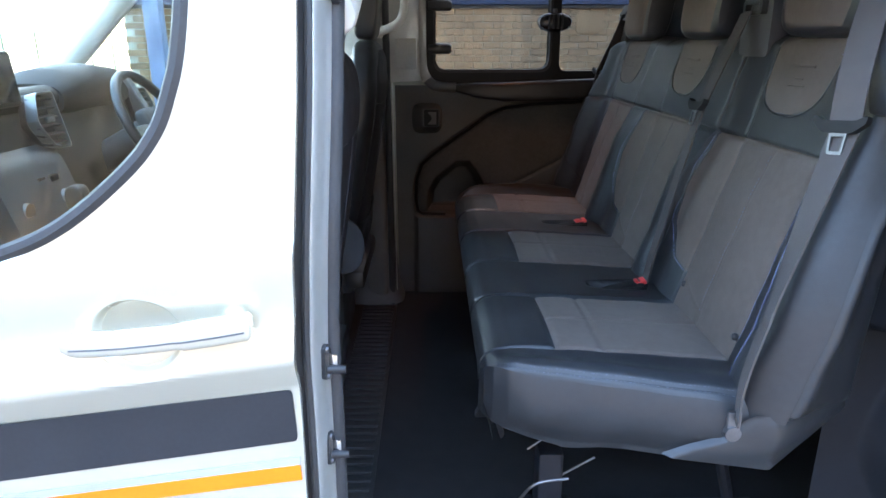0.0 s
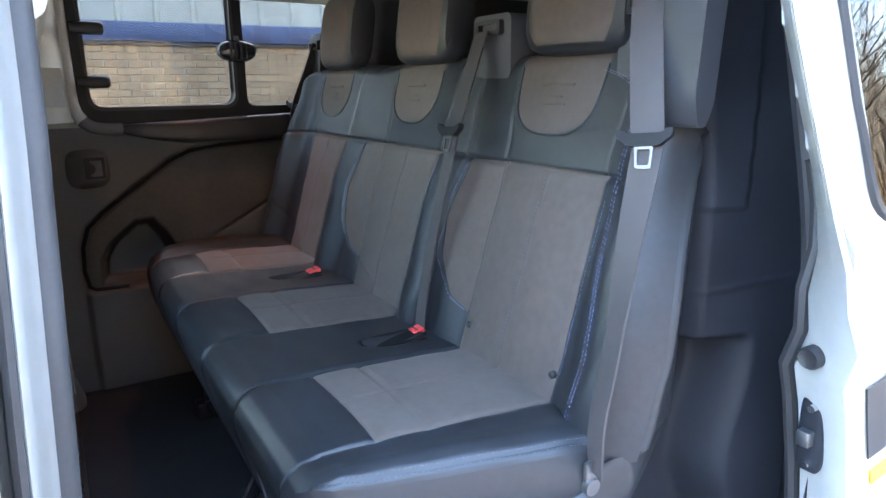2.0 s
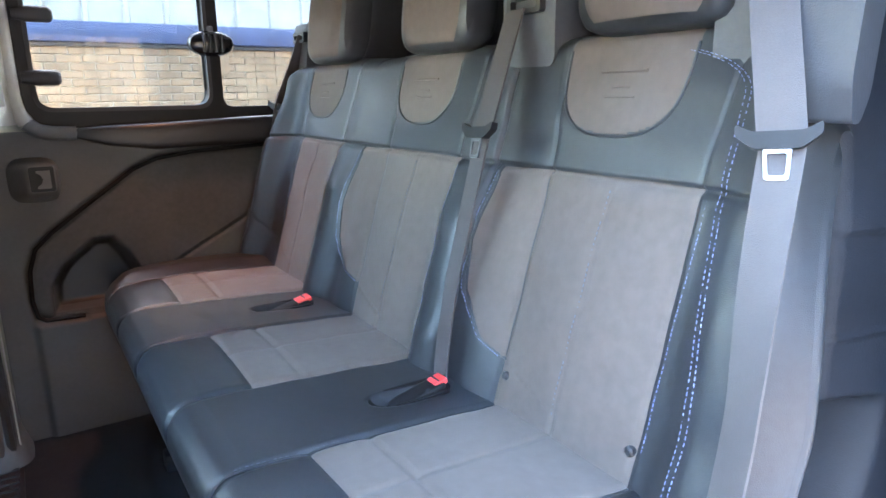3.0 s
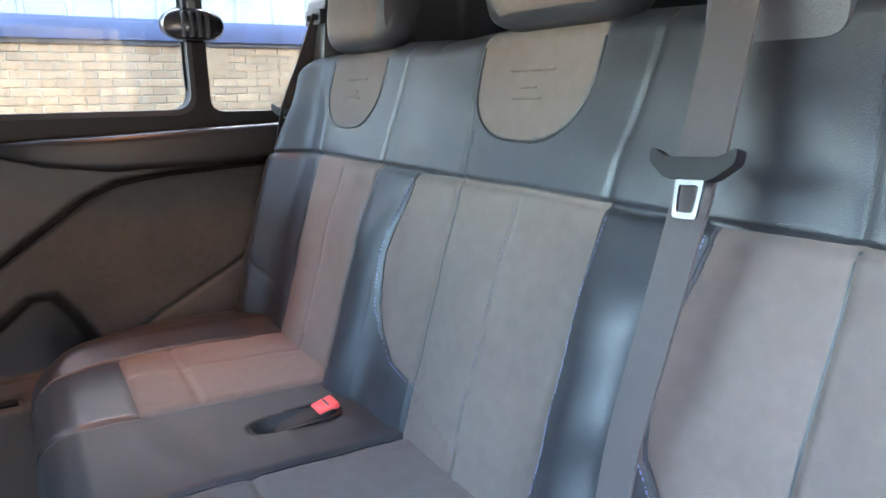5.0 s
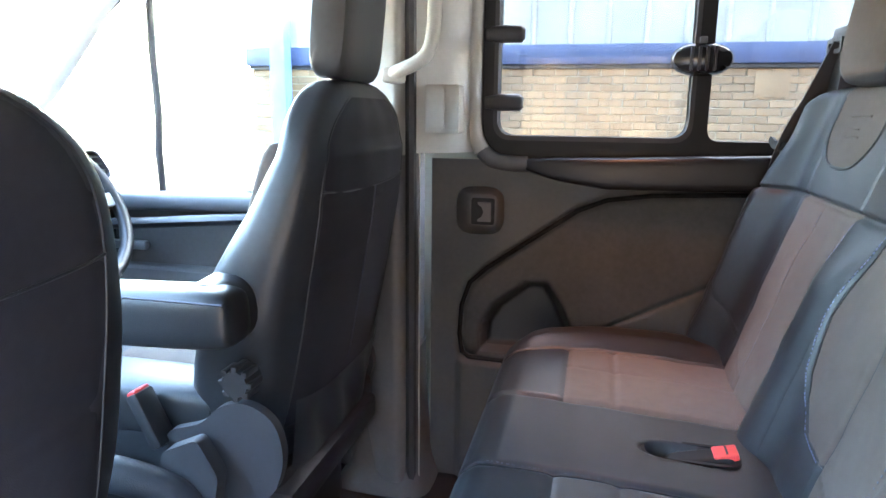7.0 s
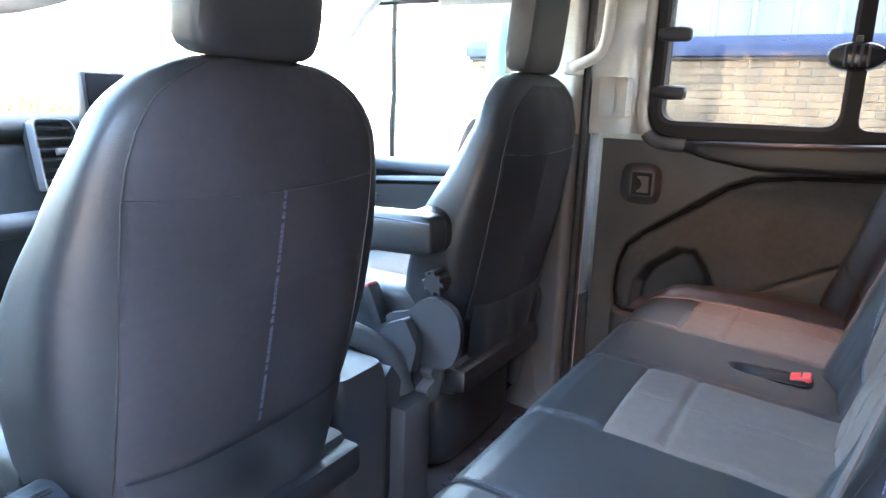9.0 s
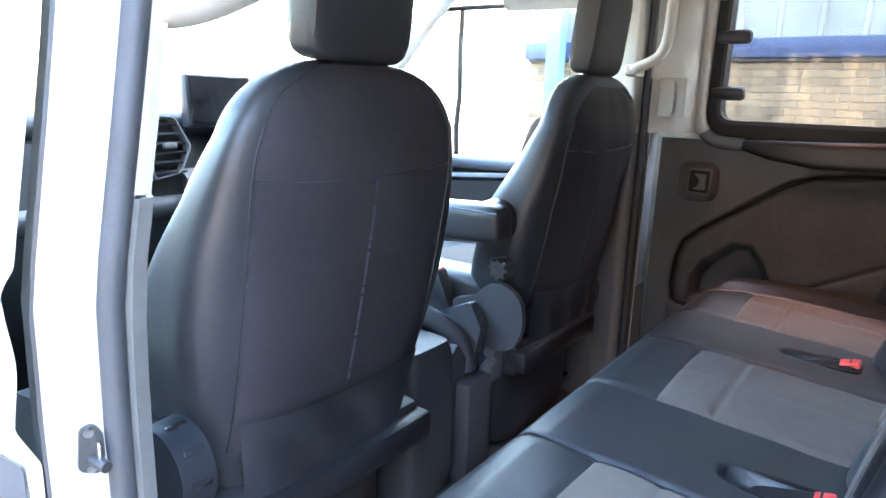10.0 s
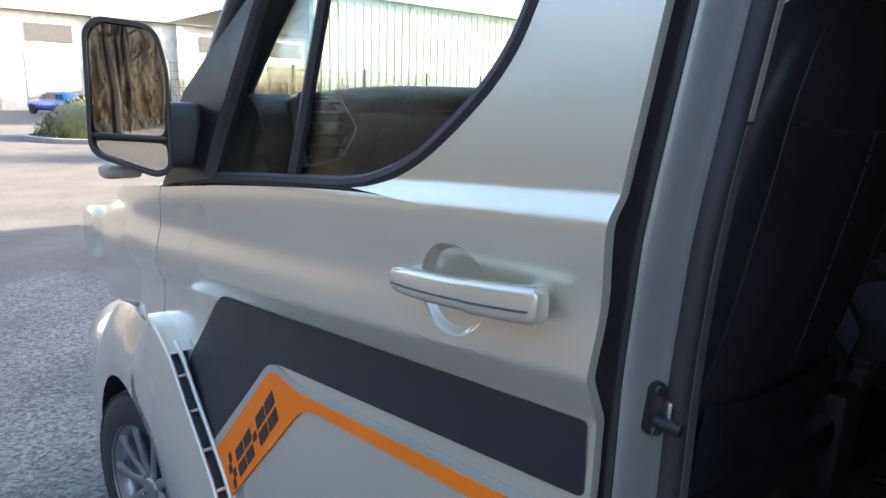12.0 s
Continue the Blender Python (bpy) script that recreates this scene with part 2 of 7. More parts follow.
def tube(points, radius, sides=8, closed=False, flat=1.0, up=(0, 0, 1)):
    """A round (or flattened) bar along points, without twist. radius: one or one a point."""
    bm = bmesh.new()
    pts = [Vector(p) for p in points]
    rings, s = [], None
    for i, p in enumerate(pts):
        a = pts[i - 1] if i or closed else p
        b = pts[(i + 1) % len(pts)] if i < len(pts) - 1 or closed else p
        d = (b - a).normalized()
        if s is None:
            s = d.cross(Vector(up))
            s = s if s.length > 0.3 else d.orthogonal()
        s = (s - d * s.dot(d)).normalized()
        w = s.cross(d)
        r = radius[i] if isinstance(radius, (list, tuple)) else radius
        rings.append([bm.verts.new(p + s * math.cos(q * math.tau / sides) * r + w * math.sin(q * math.tau / sides) * r * flat) for q in range(sides)])
    m = len(rings)
    for i in range(m - 1):
        for q in range(sides):
            n2 = (q + 1) % sides
            bm.faces.new((rings[i][q], rings[i][n2], rings[i + 1][n2], rings[i + 1][q]))
    if closed:
        off = min(range(sides), key=lambda k: (rings[-1][0].co - rings[0][k].co).length)
        for q in range(sides):
            n2 = (q + 1) % sides
            bm.faces.new((rings[-1][q], rings[-1][n2], rings[0][(n2 + off) % sides], rings[0][(q + off) % sides]))
    else:
        bm.faces.new(rings[0][::-1])
        bm.faces.new(rings[-1])
    return bm


def curve_points(pts, n=8):
    """A smooth line (Catmull-Rom) through points."""
    p = [Vector(q) for q in pts]
    p = [p[0] * 2 - p[1]] + p + [p[-1] * 2 - p[-2]]
    out = []
    for i in range(1, len(p) - 2):
        for k in range(n):
            t = k / n
            a, b, c, d = p[i - 1:i + 3]
            out.append(0.5 * (2 * b + (c - a) * t + (2 * a - 5 * b + 4 * c - d) * t * t + (3 * b - a - 3 * c + d) * t ** 3))
    return out + [p[-2]]


def loft(sections, axis="z", sides=40, cap=True):
    """A soft body through superellipse sections. Each: (a, cu, cv, hu, hv, power): place along the axis, centre and half
    sizes in the other two axes, and squareness."""
    bm = bmesh.new()
    rows = []
    for a, cu, cv, hu, hv, pw in sections:
        row = []
        for q in range(sides):
            t = q * math.tau / sides
            c, s = math.cos(t), math.sin(t)
            u = cu + hu * math.copysign(abs(c) ** (2 / pw), c)
            v = cv + hv * math.copysign(abs(s) ** (2 / pw), s)
            row.append(bm.verts.new({"x": (a, u, v), "y": (u, a, v), "z": (u, v, a)}[axis]))
        rows.append(row)
    for r, s in zip(rows, rows[1:]):
        for q in range(sides):
            n2 = (q + 1) % sides
            bm.faces.new((r[q], r[n2], s[n2], s[q]))
    if cap:
        bm.faces.new(rows[0][::-1])
        bm.faces.new(rows[-1])
    return bm


def cushion_box(x0, x1, y0, y1, z0, z1, power=5, end=0.12, axis="y", sides=44, rows=14):
    """A stuffed block with swollen faces and rounded edges, lofted along an axis."""
    b = {"x": (x0, x1), "y": (y0, y1), "z": (z0, z1)}
    o = [k for k in "xyz" if k != axis]
    (a0, a1), (u0, u1), (v0, v1) = b[axis], b[o[0]], b[o[1]]
    out = []
    for i in range(rows + 1):
        t = -math.cos(math.pi * i / rows)
        k = (1 - abs(t) ** 6) ** (1 / 3.0) if abs(t) < 1 else 0.0
        k = max(k, 0.0) * (1 - end) + end if abs(t) < 1 else end * 0.8
        out.append((a0 + (a1 - a0) * (t + 1) / 2, (u0 + u1) / 2, (v0 + v1) / 2, (u1 - u0) / 2 * k ** 0.5, (v1 - v0) / 2 * k ** 0.5, power))
    return loft(out, axis, sides)


def sheet(name, fn, us, vs, zones, mats, parent, labels=None, hide=()):
    """A surface fn(u, v) over a grid (numpy), cut into one mesh a zone, which share their borders."""
    U, V = np.meshgrid(us, vs, indexing="ij")
    P = np.stack(fn(U, V), -1).reshape(-1, 3)
    nu, nv = len(us), len(vs)
    i, j = np.meshgrid(np.arange(nu - 1), np.arange(nv - 1), indexing="ij")
    quads = np.stack([i * nv + j, (i + 1) * nv + j, (i + 1) * nv + j + 1, i * nv + j + 1], -1).reshape(-1, 4)
    uc, vc = (U[:-1, :-1] + U[1:, 1:]) / 2, (V[:-1, :-1] + V[1:, 1:]) / 2
    z = zones(uc, vc).reshape(-1) if zones else np.zeros(len(quads), int)
    made = []
    for k, (nm, mat) in enumerate(mats):
        f = quads[z == k]
        if not len(f):
            continue
        used, inv = np.unique(f, return_inverse=True)
        me = bpy.data.meshes.new(nm)
        me.from_pydata(P[used].tolist(), [], inv.reshape(-1, 4).tolist())
        me.shade_smooth()
        me.materials.append(mat)
        ob = new(nm, me)
        ob.parent = parent
        if labels and labels.get(nm):
            ob["label"] = labels[nm]
        made.append(ob)
    return made


def sstep(x, a, b):
    t = np.clip((x - a) / (b - a), 0, 1)
    return t * t * (3 - 2 * t)


def groove(d, width):
    return np.exp(-(d / width) ** 2)


def stitches(name, pts, mat, parent, dash=0.0045, gap=0.0030, r=0.0007, label=""):
    """A sewn line: short raised dashes along points."""
    pts = [Vector(p) for p in pts]
    bms, run, carry = [], 0.0, 0.0
    bm = bmesh.new()
    for a, b in zip(pts, pts[1:]):
        d = b - a
        L = d.length
        if L < 1e-6:
            continue
        d.normalize()
        s = d.orthogonal().normalized() * r
        w = d.cross(s)
        t = carry
        while t < L:
            p, q = a + d * t, a + d * min(L, t + dash)
            c = [bm.verts.new(o + k1 * s + k2 * w) for o in (p, q) for k1, k2 in ((1, 0), (0, 1), (-1, 0), (0, -1))]
            for k in range(4):
                bm.faces.new((c[k], c[(k + 1) % 4], c[4 + (k + 1) % 4], c[4 + k]))
            t += dash + gap
        carry = t - L
    return part(name, bm, mat, parent, label, smooth=False)


# ---- van body ----
MID = 2.08                       # the van's middle line
def belt(x):
    return 1.275 + 0.07 * np.minimum(x, 0.6)


def crease(x):
    return 1.115 + 0.135 * np.minimum(x, 0.4)


def side_y(x, z):
    """The outer skin of the near side: tumblehome above the belt, a shoulder, a crease, and a flat flank."""
    x, z = np.asarray(x, float), np.asarray(z, float)
    b, c = belt(x), crease(x)
    y = 1.088 + 0.012 * sstep(z, b + 0.005, b + 0.038) + 0.16 * np.maximum(z - b - 0.02, 0)
    y = y + 0.022 * np.clip((c + 0.003 - z) / 0.046, 0, 1)
    y = y - 0.022 * (1 - sstep(z, 0.45, c - 0.03))
    y = y + 0.008 * np.exp(-((z - (b + c) / 2) / 0.05) ** 2)
    y = y + 0.13 * np.maximum(0, -x - 1.0) ** 1.8
    return y + 0.03 * (1 - sstep(z, 0.15, 0.42))


def skin(name, xa, xb, za, zb, nu, nv, mat, parent, far=False, out=0.0, label="", thick=0.012):
    """A piece of the side's skin between two x lines (of z) and two z lines (of x), with thickness."""
    us, vs = np.linspace(0, 1, nu), np.linspace(0, 1, nv)
    U, V = np.meshgrid(us, vs, indexing="ij")
    Z = V * 0
    X = V * 0
    for _ in range(6):
        X = np.vectorize(xa)(Z) * (1 - U) + np.vectorize(xb)(Z) * U
        Z = np.vectorize(za)(X) * (1 - V) + np.vectorize(zb)(X) * V
    Y = side_y(X, Z) - out
    Y2 = Y + thick
    if far:
        Y, Y2 = 2 * MID - Y, 2 * MID - Y2
    n = nu * nv
    A = np.stack([X, Y, Z], -1).reshape(-1, 3).tolist() + np.stack([X, Y2, Z], -1).reshape(-1, 3).tolist()
    F = []
    for i in range(nu - 1):
        for j in range(nv - 1):
            q = [i * nv + j, (i + 1) * nv + j, (i + 1) * nv + j + 1, i * nv + j + 1]
            F += [q, [k + n for k in q[::-1]]]
    rim = [i * nv for i in range(nu)] + [(nu - 1) * nv + j for j in range(1, nv)] + [i * nv + nv - 1 for i in range(nu - 2, -1, -1)] + [j for j in range(nv - 2, 0, -1)]
    for a, b in zip(rim, rim[1:] + rim[:1]):
        F.append([a, a + n, b + n, b])
    me = bpy.data.meshes.new(name)
    me.from_pydata(A, [], F)
    bm = bmesh.new()
    bm.from_mesh(me)
    bpy.data.meshes.remove(me)
    return part(name, bm, mat, parent, label)


def const(v):
    return lambda q: v


def lerp_line(*pts):
    xs, ys = [p[0] for p in pts], [p[1] for p in pts]
    return lambda q: float(np.interp(q, xs, ys))


van = thing("van", "silver panel van with its nearside sliding door open", "van", kind="structure")
DOOR_FRONT = lerp_line((0.3, -1.09), (0.8, -1.065), (1.02, -1.02), (1.13, -0.975), (1.22, -0.93))
DOOR_REAR = lerp_line((0.2, 0.325), (1.05, 0.333), (1.16, 0.332), (1.27, 0.338), (1.5, 0.351), (1.9, 0.364))
WIN_BASE = lambda x: 1.29 - 0.108 * max(0.0, -x) ** 1.25
WIN_REAR = lerp_line((1.29, -0.09), (1.314, -0.009), (1.348, 0.060), (1.406, 0.133), (1.45, 0.172), (1.497, 0.194), (1.58, 0.214), (1.84, 0.245))
WIN_FRONT = lerp_line((1.20, -0.80), (1.57, -0.49), (1.84, -0.26))

# front passenger door
front_door = thing("front_door", "closed silver front passenger door with charcoal and orange stripes", "car door", at=(0, 0, 0))
door_skin = skin("door_skin", DOOR_FRONT, DOOR_REAR, const(0.22), WIN_BASE, 110, 190, PAINT, front_door)
skin("rear_window_surround", WIN_REAR, DOOR_REAR, const(1.29), const(1.92), 40, 190, PAINT, front_door)
skin("upper_frame", const(-0.28), const(0.33), const(1.84), const(1.92), 20, 5, PAINT, front_door)
glass_line = [(-0.80, 1.215), (-0.62, 1.245), (-0.30, 1.275), (-0.10, 1.293), (-0.009, 1.316), (0.060, 1.350), (0.133, 1.408), (0.172, 1.452), (0.194, 1.499), (0.214, 1.582), (0.240, 1.83),
              (-0.27, 1.83), (-0.49, 1.57), (-0.66, 1.38)]
def on_side(pts, inset):
    return [(x, float(side_y(x, z)) + inset, z) for x, z in pts]
window = [tuple(p) for p in curve_points([(x, y, z) for x, y, z in on_side(glass_line[:11], 0.0)], 5)]
full = window + on_side(glass_line[11:], 0.0)
bm = bmesh.new()
bm.faces.new([bm.verts.new((x, y + 0.016, z)) for x, y, z in full])
bm.faces.new([bm.verts.new((x, y + 0.020, z)) for x, y, z in full][::-1])
pane = part("window_pane", bm, GLASS, front_door, "clear door glass", smooth=False)
pane.visible_shadow = False
part("window_seal", tube([(x, y + 0.006, z) for x, y, z in full], 0.0115, 8, closed=True), RUBBER, front_door, "black rubber window seal")
part("glass_divider", tube(on_side([(-0.280, 1.28), (-0.272, 1.42), (-0.258, 1.56), (-0.225, 1.82)], 0.008), 0.011, 6), BLACK, front_door, "black window divider bar")
# black sail panel at the mirror's foot
bm = bmesh.new()
sail = on_side([(-0.90, 1.200), (-0.592, 1.248), (-0.590, 1.31), (-0.466, 1.552), (-0.42, 1.60), (-0.45, 1.62), (-0.62, 1.535), (-0.85, 1.41)], -0.006)
f1 = bm.faces.new([bm.verts.new(p) for p in sail])
bmesh.ops.solidify(bm, geom=[f1], thickness=0.03)
part("sail_panel", bm, BLACK, front_door, "black plastic mirror panel")
part("window_frame_post", tube(on_side([(-0.597, 1.25), (-0.590, 1.32), (-0.468, 1.555), (-0.26, 1.86)], -0.004), [0.016, 0.018, 0.018, 0.018], 8), BLACK, front_door)
# recessed cup and pull handle
hz = lambda x: 1.211 + 0.102 * (x - 0.16)
hb = [(x, 1.062 + 0.10 * (x - 0.16) ** 2 / 0.11, hz(x), 0.011, 0.0165 + 0.001 * (x > 0.2), 3.5) for x in np.linspace(0.045, 0.284, 22)]
hb = [(x, y, z, d * k, h * k, pw) for (x, y, z, d, h, pw), k in zip(hb, [0.55, 0.85, 0.97] + [1] * 16 + [0.97, 0.85, 0.55])]
handle = part("handle", loft(hb, "x", 20), PAINT, front_door, "silver pull handle")
part("handle_lock_cap", loft([(x, 1.0615 + 0.10 * (x - 0.16) ** 2 / 0.11, hz(x), 0.0125, 0.0180, 4) for x in (0.205, 0.208, 0.24, 0.270, 0.282)] + [(0.2865, 1.0615 + 0.10 * (0.2865 - 0.16) ** 2 / 0.11, hz(0.2865), 0.008, 0.013, 4)], "x", 20), PAINT, handle)
part("handle_line", tube([(x, (1.0492 if x > 0.203 else 1.0515) + 0.10 * (x - 0.16) ** 2 / 0.11, hz(x) - 0.004) for x in np.linspace(0.06, 0.280, 24)], 0.0013, 5), TRIM, handle)
part("handle_foot", box(0.052, 0.075, 1.068, 1.10, hz(0.06) - 0.010, hz(0.06) + 0.010, 0.004), PAINT, handle)
part("handle_foot", box(0.245, 0.270, 1.068, 1.10, hz(0.257) - 0.012, hz(0.257) + 0.012, 0.004), PAINT, handle)


def decal(name, outline, mat, parent, out, label=""):
    """A vinyl piece laid on the flank, cut along a fine grid so that it follows the curve."""
    bm = bmesh.new()
    bm.faces.new([bm.verts.new((x, 0, z)) for x, z in outline])
    for k, axis in ((0, (1, 0, 0)), (1, (0, 0, 1))):
        lo, hi = min(p[k] for p in outline), max(p[k] for p in outline)
        for v in np.arange(lo + 0.0131, hi, 0.03 if k == 0 else 0.016):
            bmesh.ops.bisect_plane(bm, geom=bm.verts[:] + bm.edges[:] + bm.faces[:], plane_co=Vector(axis) * float(v), plane_no=axis)
    for v in bm.verts:
        v.co.y = float(side_y(v.co.x, v.co.z)) - out
    top = bmesh.ops.extrude_face_region(bm, geom=bm.faces[:])
    for v in top["geom"]:
        if isinstance(v, bmesh.types.BMVert):
            v.co.y += out * 0.7
    return part(name, bm, mat, parent, label)


# handle hollow, pressed into the door's skin
CUP_X, CUP_Z = 0.132, 1.201
bm = bmesh.new()
bm.from_mesh(door_skin.data)
def outer(c):
    return abs(c.y - float(side_y(c.x, c.z))) < 0.004
near_cup = [f for f in bm.faces if abs(f.calc_center_median().x - CUP_X) < 0.085 and abs(f.calc_center_median().z - CUP_Z) < 0.075 and all(outer(v.co) for v in f.verts)]
bmesh.ops.subdivide_edges(bm, edges=list({e for f in near_cup for e in f.edges}), cuts=6, use_grid_fill=True)
for v in bm.verts:
    k = math.hypot((v.co.x - CUP_X) / 0.058, (v.co.z - CUP_Z) / 0.052)
    if k < 1.3 and outer(v.co):
        t = min(1.0, max(0.0, (1.02 - k) / 0.16))
        v.co.y = float(side_y(v.co.x, v.co.z)) + 0.009 * t * t * (3 - 2 * t) + 0.016 * max(0.0, 1 - k * k)
bm.to_mesh(door_skin.data)
bm.free()
stripe = rounded([(-0.90, 0.66), (-0.845, 0.79), (-0.64, 0.997), (0.322, 1.113), (0.326, 1.034), (-0.30, 0.945), (-0.40, 0.930), (-0.68, 0.645)], [0, 0.05, 0.05, 0.008, 0.008, 0.03, 0.05, 0])
decal("charcoal_stripe", stripe, STRIPE, front_door, 0.0028, "charcoal vinyl stripe")
orange = rounded([(-0.655, 0.64), (-0.385, 0.922), (-0.29, 0.912), (0.326, 0.996), (0.328, 0.972), (-0.218, 0.900), (-0.27, 0.882), (-0.58, 0.555), (-0.62, 0.52)], [0, 0.045, 0.02, 0, 0, 0.02, 0.03, 0, 0])
edge = rounded([(-0.69, 0.635), (-0.390, 0.936), (-0.285, 0.924), (0.327, 1.008), (0.327, 0.996), (-0.29, 0.912), (-0.385, 0.922), (-0.655, 0.64), (-0.69, 0.60)], [0, 0.045, 0.02, 0, 0, 0.02, 0.045, 0, 0])
decal("grey_border", edge, DECAL_GREY, front_door, 0.0032, "thin grey stripe border")
orange_decal = decal("orange_stripe", orange, ORANGE, front_door, 0.0040, "orange vinyl stripe with a dark logo block")
# slanted dark marks of the badge on the orange stripe
ux, uz = 0.649, 0.761
def badge(name, along, across, w, h, shear=0.30):
    q = []
    for a, b in ((0, 0), (w, 0), (w + shear * h, h), (shear * h, h)):
        s, t = along + a, across + b
        q.append((-0.560 + ux * s - uz * t, 0.588 + uz * s + ux * t))
    return decal(name, q, INK, orange_decal, 0.0056)
for k in range(4):
    badge("badge_square", 0.010 + 0.017 * (k % 2), -0.006 + 0.017 * k, 0.017, 0.017)
for a, w in ((0.062, 0.050), (0.122, 0.046), (0.212, 0.050), (0.272, 0.050)):
    badge("badge_bar", a, 0.0, w, 0.022)
    badge("badge_bar", a + 0.009, 0.030, w, 0.022)
badge("badge_bar", 0.184, 0.020, 0.020, 0.014)

# fender, wheel arch flare with vents, bonnet, front
skin("front_fender", const(-1.95), lambda z: DOOR_FRONT(z) - 0.006, lambda x: 0.62 if x > -1.9 else 0.5, lerp_line((-1.95, 1.02), (-1.45, 1.13), (-0.93, 1.195)), 40, 24, PAINT, van)
WX, WZ = -1.39, GZ + 0.335
def flare(a0, a1, r0, r1, name, mat, y0, y1, n=40, label=""):
    us, vs = np.linspace(radians(a0), radians(a1), n), np.linspace(0, 1, 14)
    def fn(A, V):
        r = r0 + (r1 - r0) * V
        bulge = y0 + (y1 - y0) * V - 0.028 * np.sin(np.pi * V)
        return WX + r * np.cos(A), bulge, WZ + r * np.sin(A)
    return sheet(name, fn, us, vs, None, [(name, mat)], van, {name: label})
flare(78, 190, 0.395, 0.62, "arch_flare", PAINT, 1.062, 1.115, label="flared silver wheel arch")
trail = [Vector((p[0], p[1])) for p in curve_points([(WX + 0.62 * math.cos(radians(78)), WZ + 0.62 * math.sin(radians(78)), 0), (-1.17, 0.800, 0), (-1.08, 0.838, 0), (-0.98, 0.836, 0), (-0.90, 0.812, 0), (-0.84, 0.780, 0), (-0.755, 0.712, 0), (-0.66, 0.638, 0), (-0.575, 0.560, 0), (-0.52, 0.45, 0), (-0.50, 0.30, 0), (-0.49, 0.15, 0)], 6)]
tl = np.array([(p.x, p.y) for p in trail])
def trail_fn(A, V):
    ang = radians(78) + (radians(-4) - radians(78)) * A
    wide = 0.395 + 0.10 * sstep(A, 0.0, 0.9)
    ix, iz = WX + wide * np.cos(ang), WZ + wide * np.sin(ang)
    ox, oz = np.interp(A, np.linspace(0, 1, len(tl)), tl[:, 0]), np.interp(A, np.linspace(0, 1, len(tl)), tl[:, 1])
    return ix + (ox - ix) * V, 1.062 + (0.053 - 0.060 * sstep(A, 0.0, 0.28)) * V - 0.028 * np.sin(np.pi * V), iz + (oz - iz) * V
sheet("arch_flare", trail_fn, np.linspace(0, 1, 60), np.linspace(0, 1, 16), None, [("arch_flare", PAINT)], van, {"arch_flare": "flared silver wheel arch"})
lip_r = lambda A: 0.395 + 0.10 * sstep((radians(78) - A) / radians(82), 0.0, 0.9)
sheet("arch_lip", lambda A, V: (WX + lip_r(A) * np.cos(A), 1.062 + 0.34 * V, WZ + lip_r(A) * np.sin(A)), np.linspace(radians(-8), radians(188), 40), np.linspace(0, 1, 4), None, [("arch_liner", BLACK)], van)
def along(f):
    """A point (x, z) on the flare's trailing edge."""
    i = f * (len(tl) - 1)
    k = min(int(i), len(tl) - 2)
    return tl[k] + (tl[k + 1] - tl[k]) * (i - k)
def edge_at(f, y, back=0.0):
    p = along(f)
    return (float(p[0]) - back, y, float(p[1]) - back)
def face_fn(A, V):
    P = np.array([along(a) for a in A[:, 0]])
    y0 = 1.115 - 0.060 * sstep(A, 0.0, 0.28)
    return P[:, :1] + 0 * V, y0 + (1.118 - y0) * V, P[:, 1:] + 0 * V
sheet("flare_face", face_fn, np.linspace(0, 0.41, 26), np.linspace(0, 1, 4), None, [("flare_face", PAINT)], van)
def slot_fn(A, V):
    x, y, z = face_fn(A, V)
    return x - 0.012, y, z - 0.012
sheet("vent_channel", slot_fn, np.linspace(0.40, 1, 40), np.linspace(0, 1, 3), None, [("vent_channel", BLACK)], van, {"vent_channel": "black vent slots"})
part("flare_edge", tube([edge_at(f, 1.0575) for f in np.linspace(0.28, 1, 50)], 0.0050, 8), PAINT, van)
part("vent_strip", tube([edge_at(f, 1.086) for f in np.linspace(0.36, 1, 44)], 0.0060, 8), PAINT, van, "silver vent strip")
for f in (0.41, 0.485, 0.56, 0.635, 0.71, 0.785, 0.86):
    part("vent_fin", tube([edge_at(f, 1.056, 0.002), edge_at(f, 1.088, 0.002)], 0.0045, 6), PAINT, van)
hood = loft([(-2.25, MID, 0.78, 0.55, 0.02, 3), (-2.22, MID, 0.80, 0.80, 0.16, 4), (-2.05, MID, 0.82, 0.94, 0.22, 5), (-1.75, MID, 0.86, 0.955, 0.24, 6), (-1.45, MID, 0.91, 0.955, 0.245, 7), (-1.20, MID, 0.95, 0.945, 0.25, 8), (-1.08, MID, 0.97, 0.94, 0.25, 8)], "x", 48)
part("bonnet", hood, PAINT, van, "silver sloping bonnet")
part("front_bumper", loft([(-2.38, MID, 0.22, 0.6, 0.12, 3), (-2.34, MID, 0.24, 0.86, 0.26, 4), (-2.2, MID, 0.27, 0.97, 0.33, 5), (-1.95, MID, 0.27, 1.0, 0.33, 7), (-1.88, MID, 0.27, 1.0, 0.32, 7)], "x", 40), PAINT, van)
headlamp = part("headlamp", cushion_box(-2.22, -1.90, 1.13, 1.30, 0.78, 0.98, 3), GLASS, van, "clear headlamp")

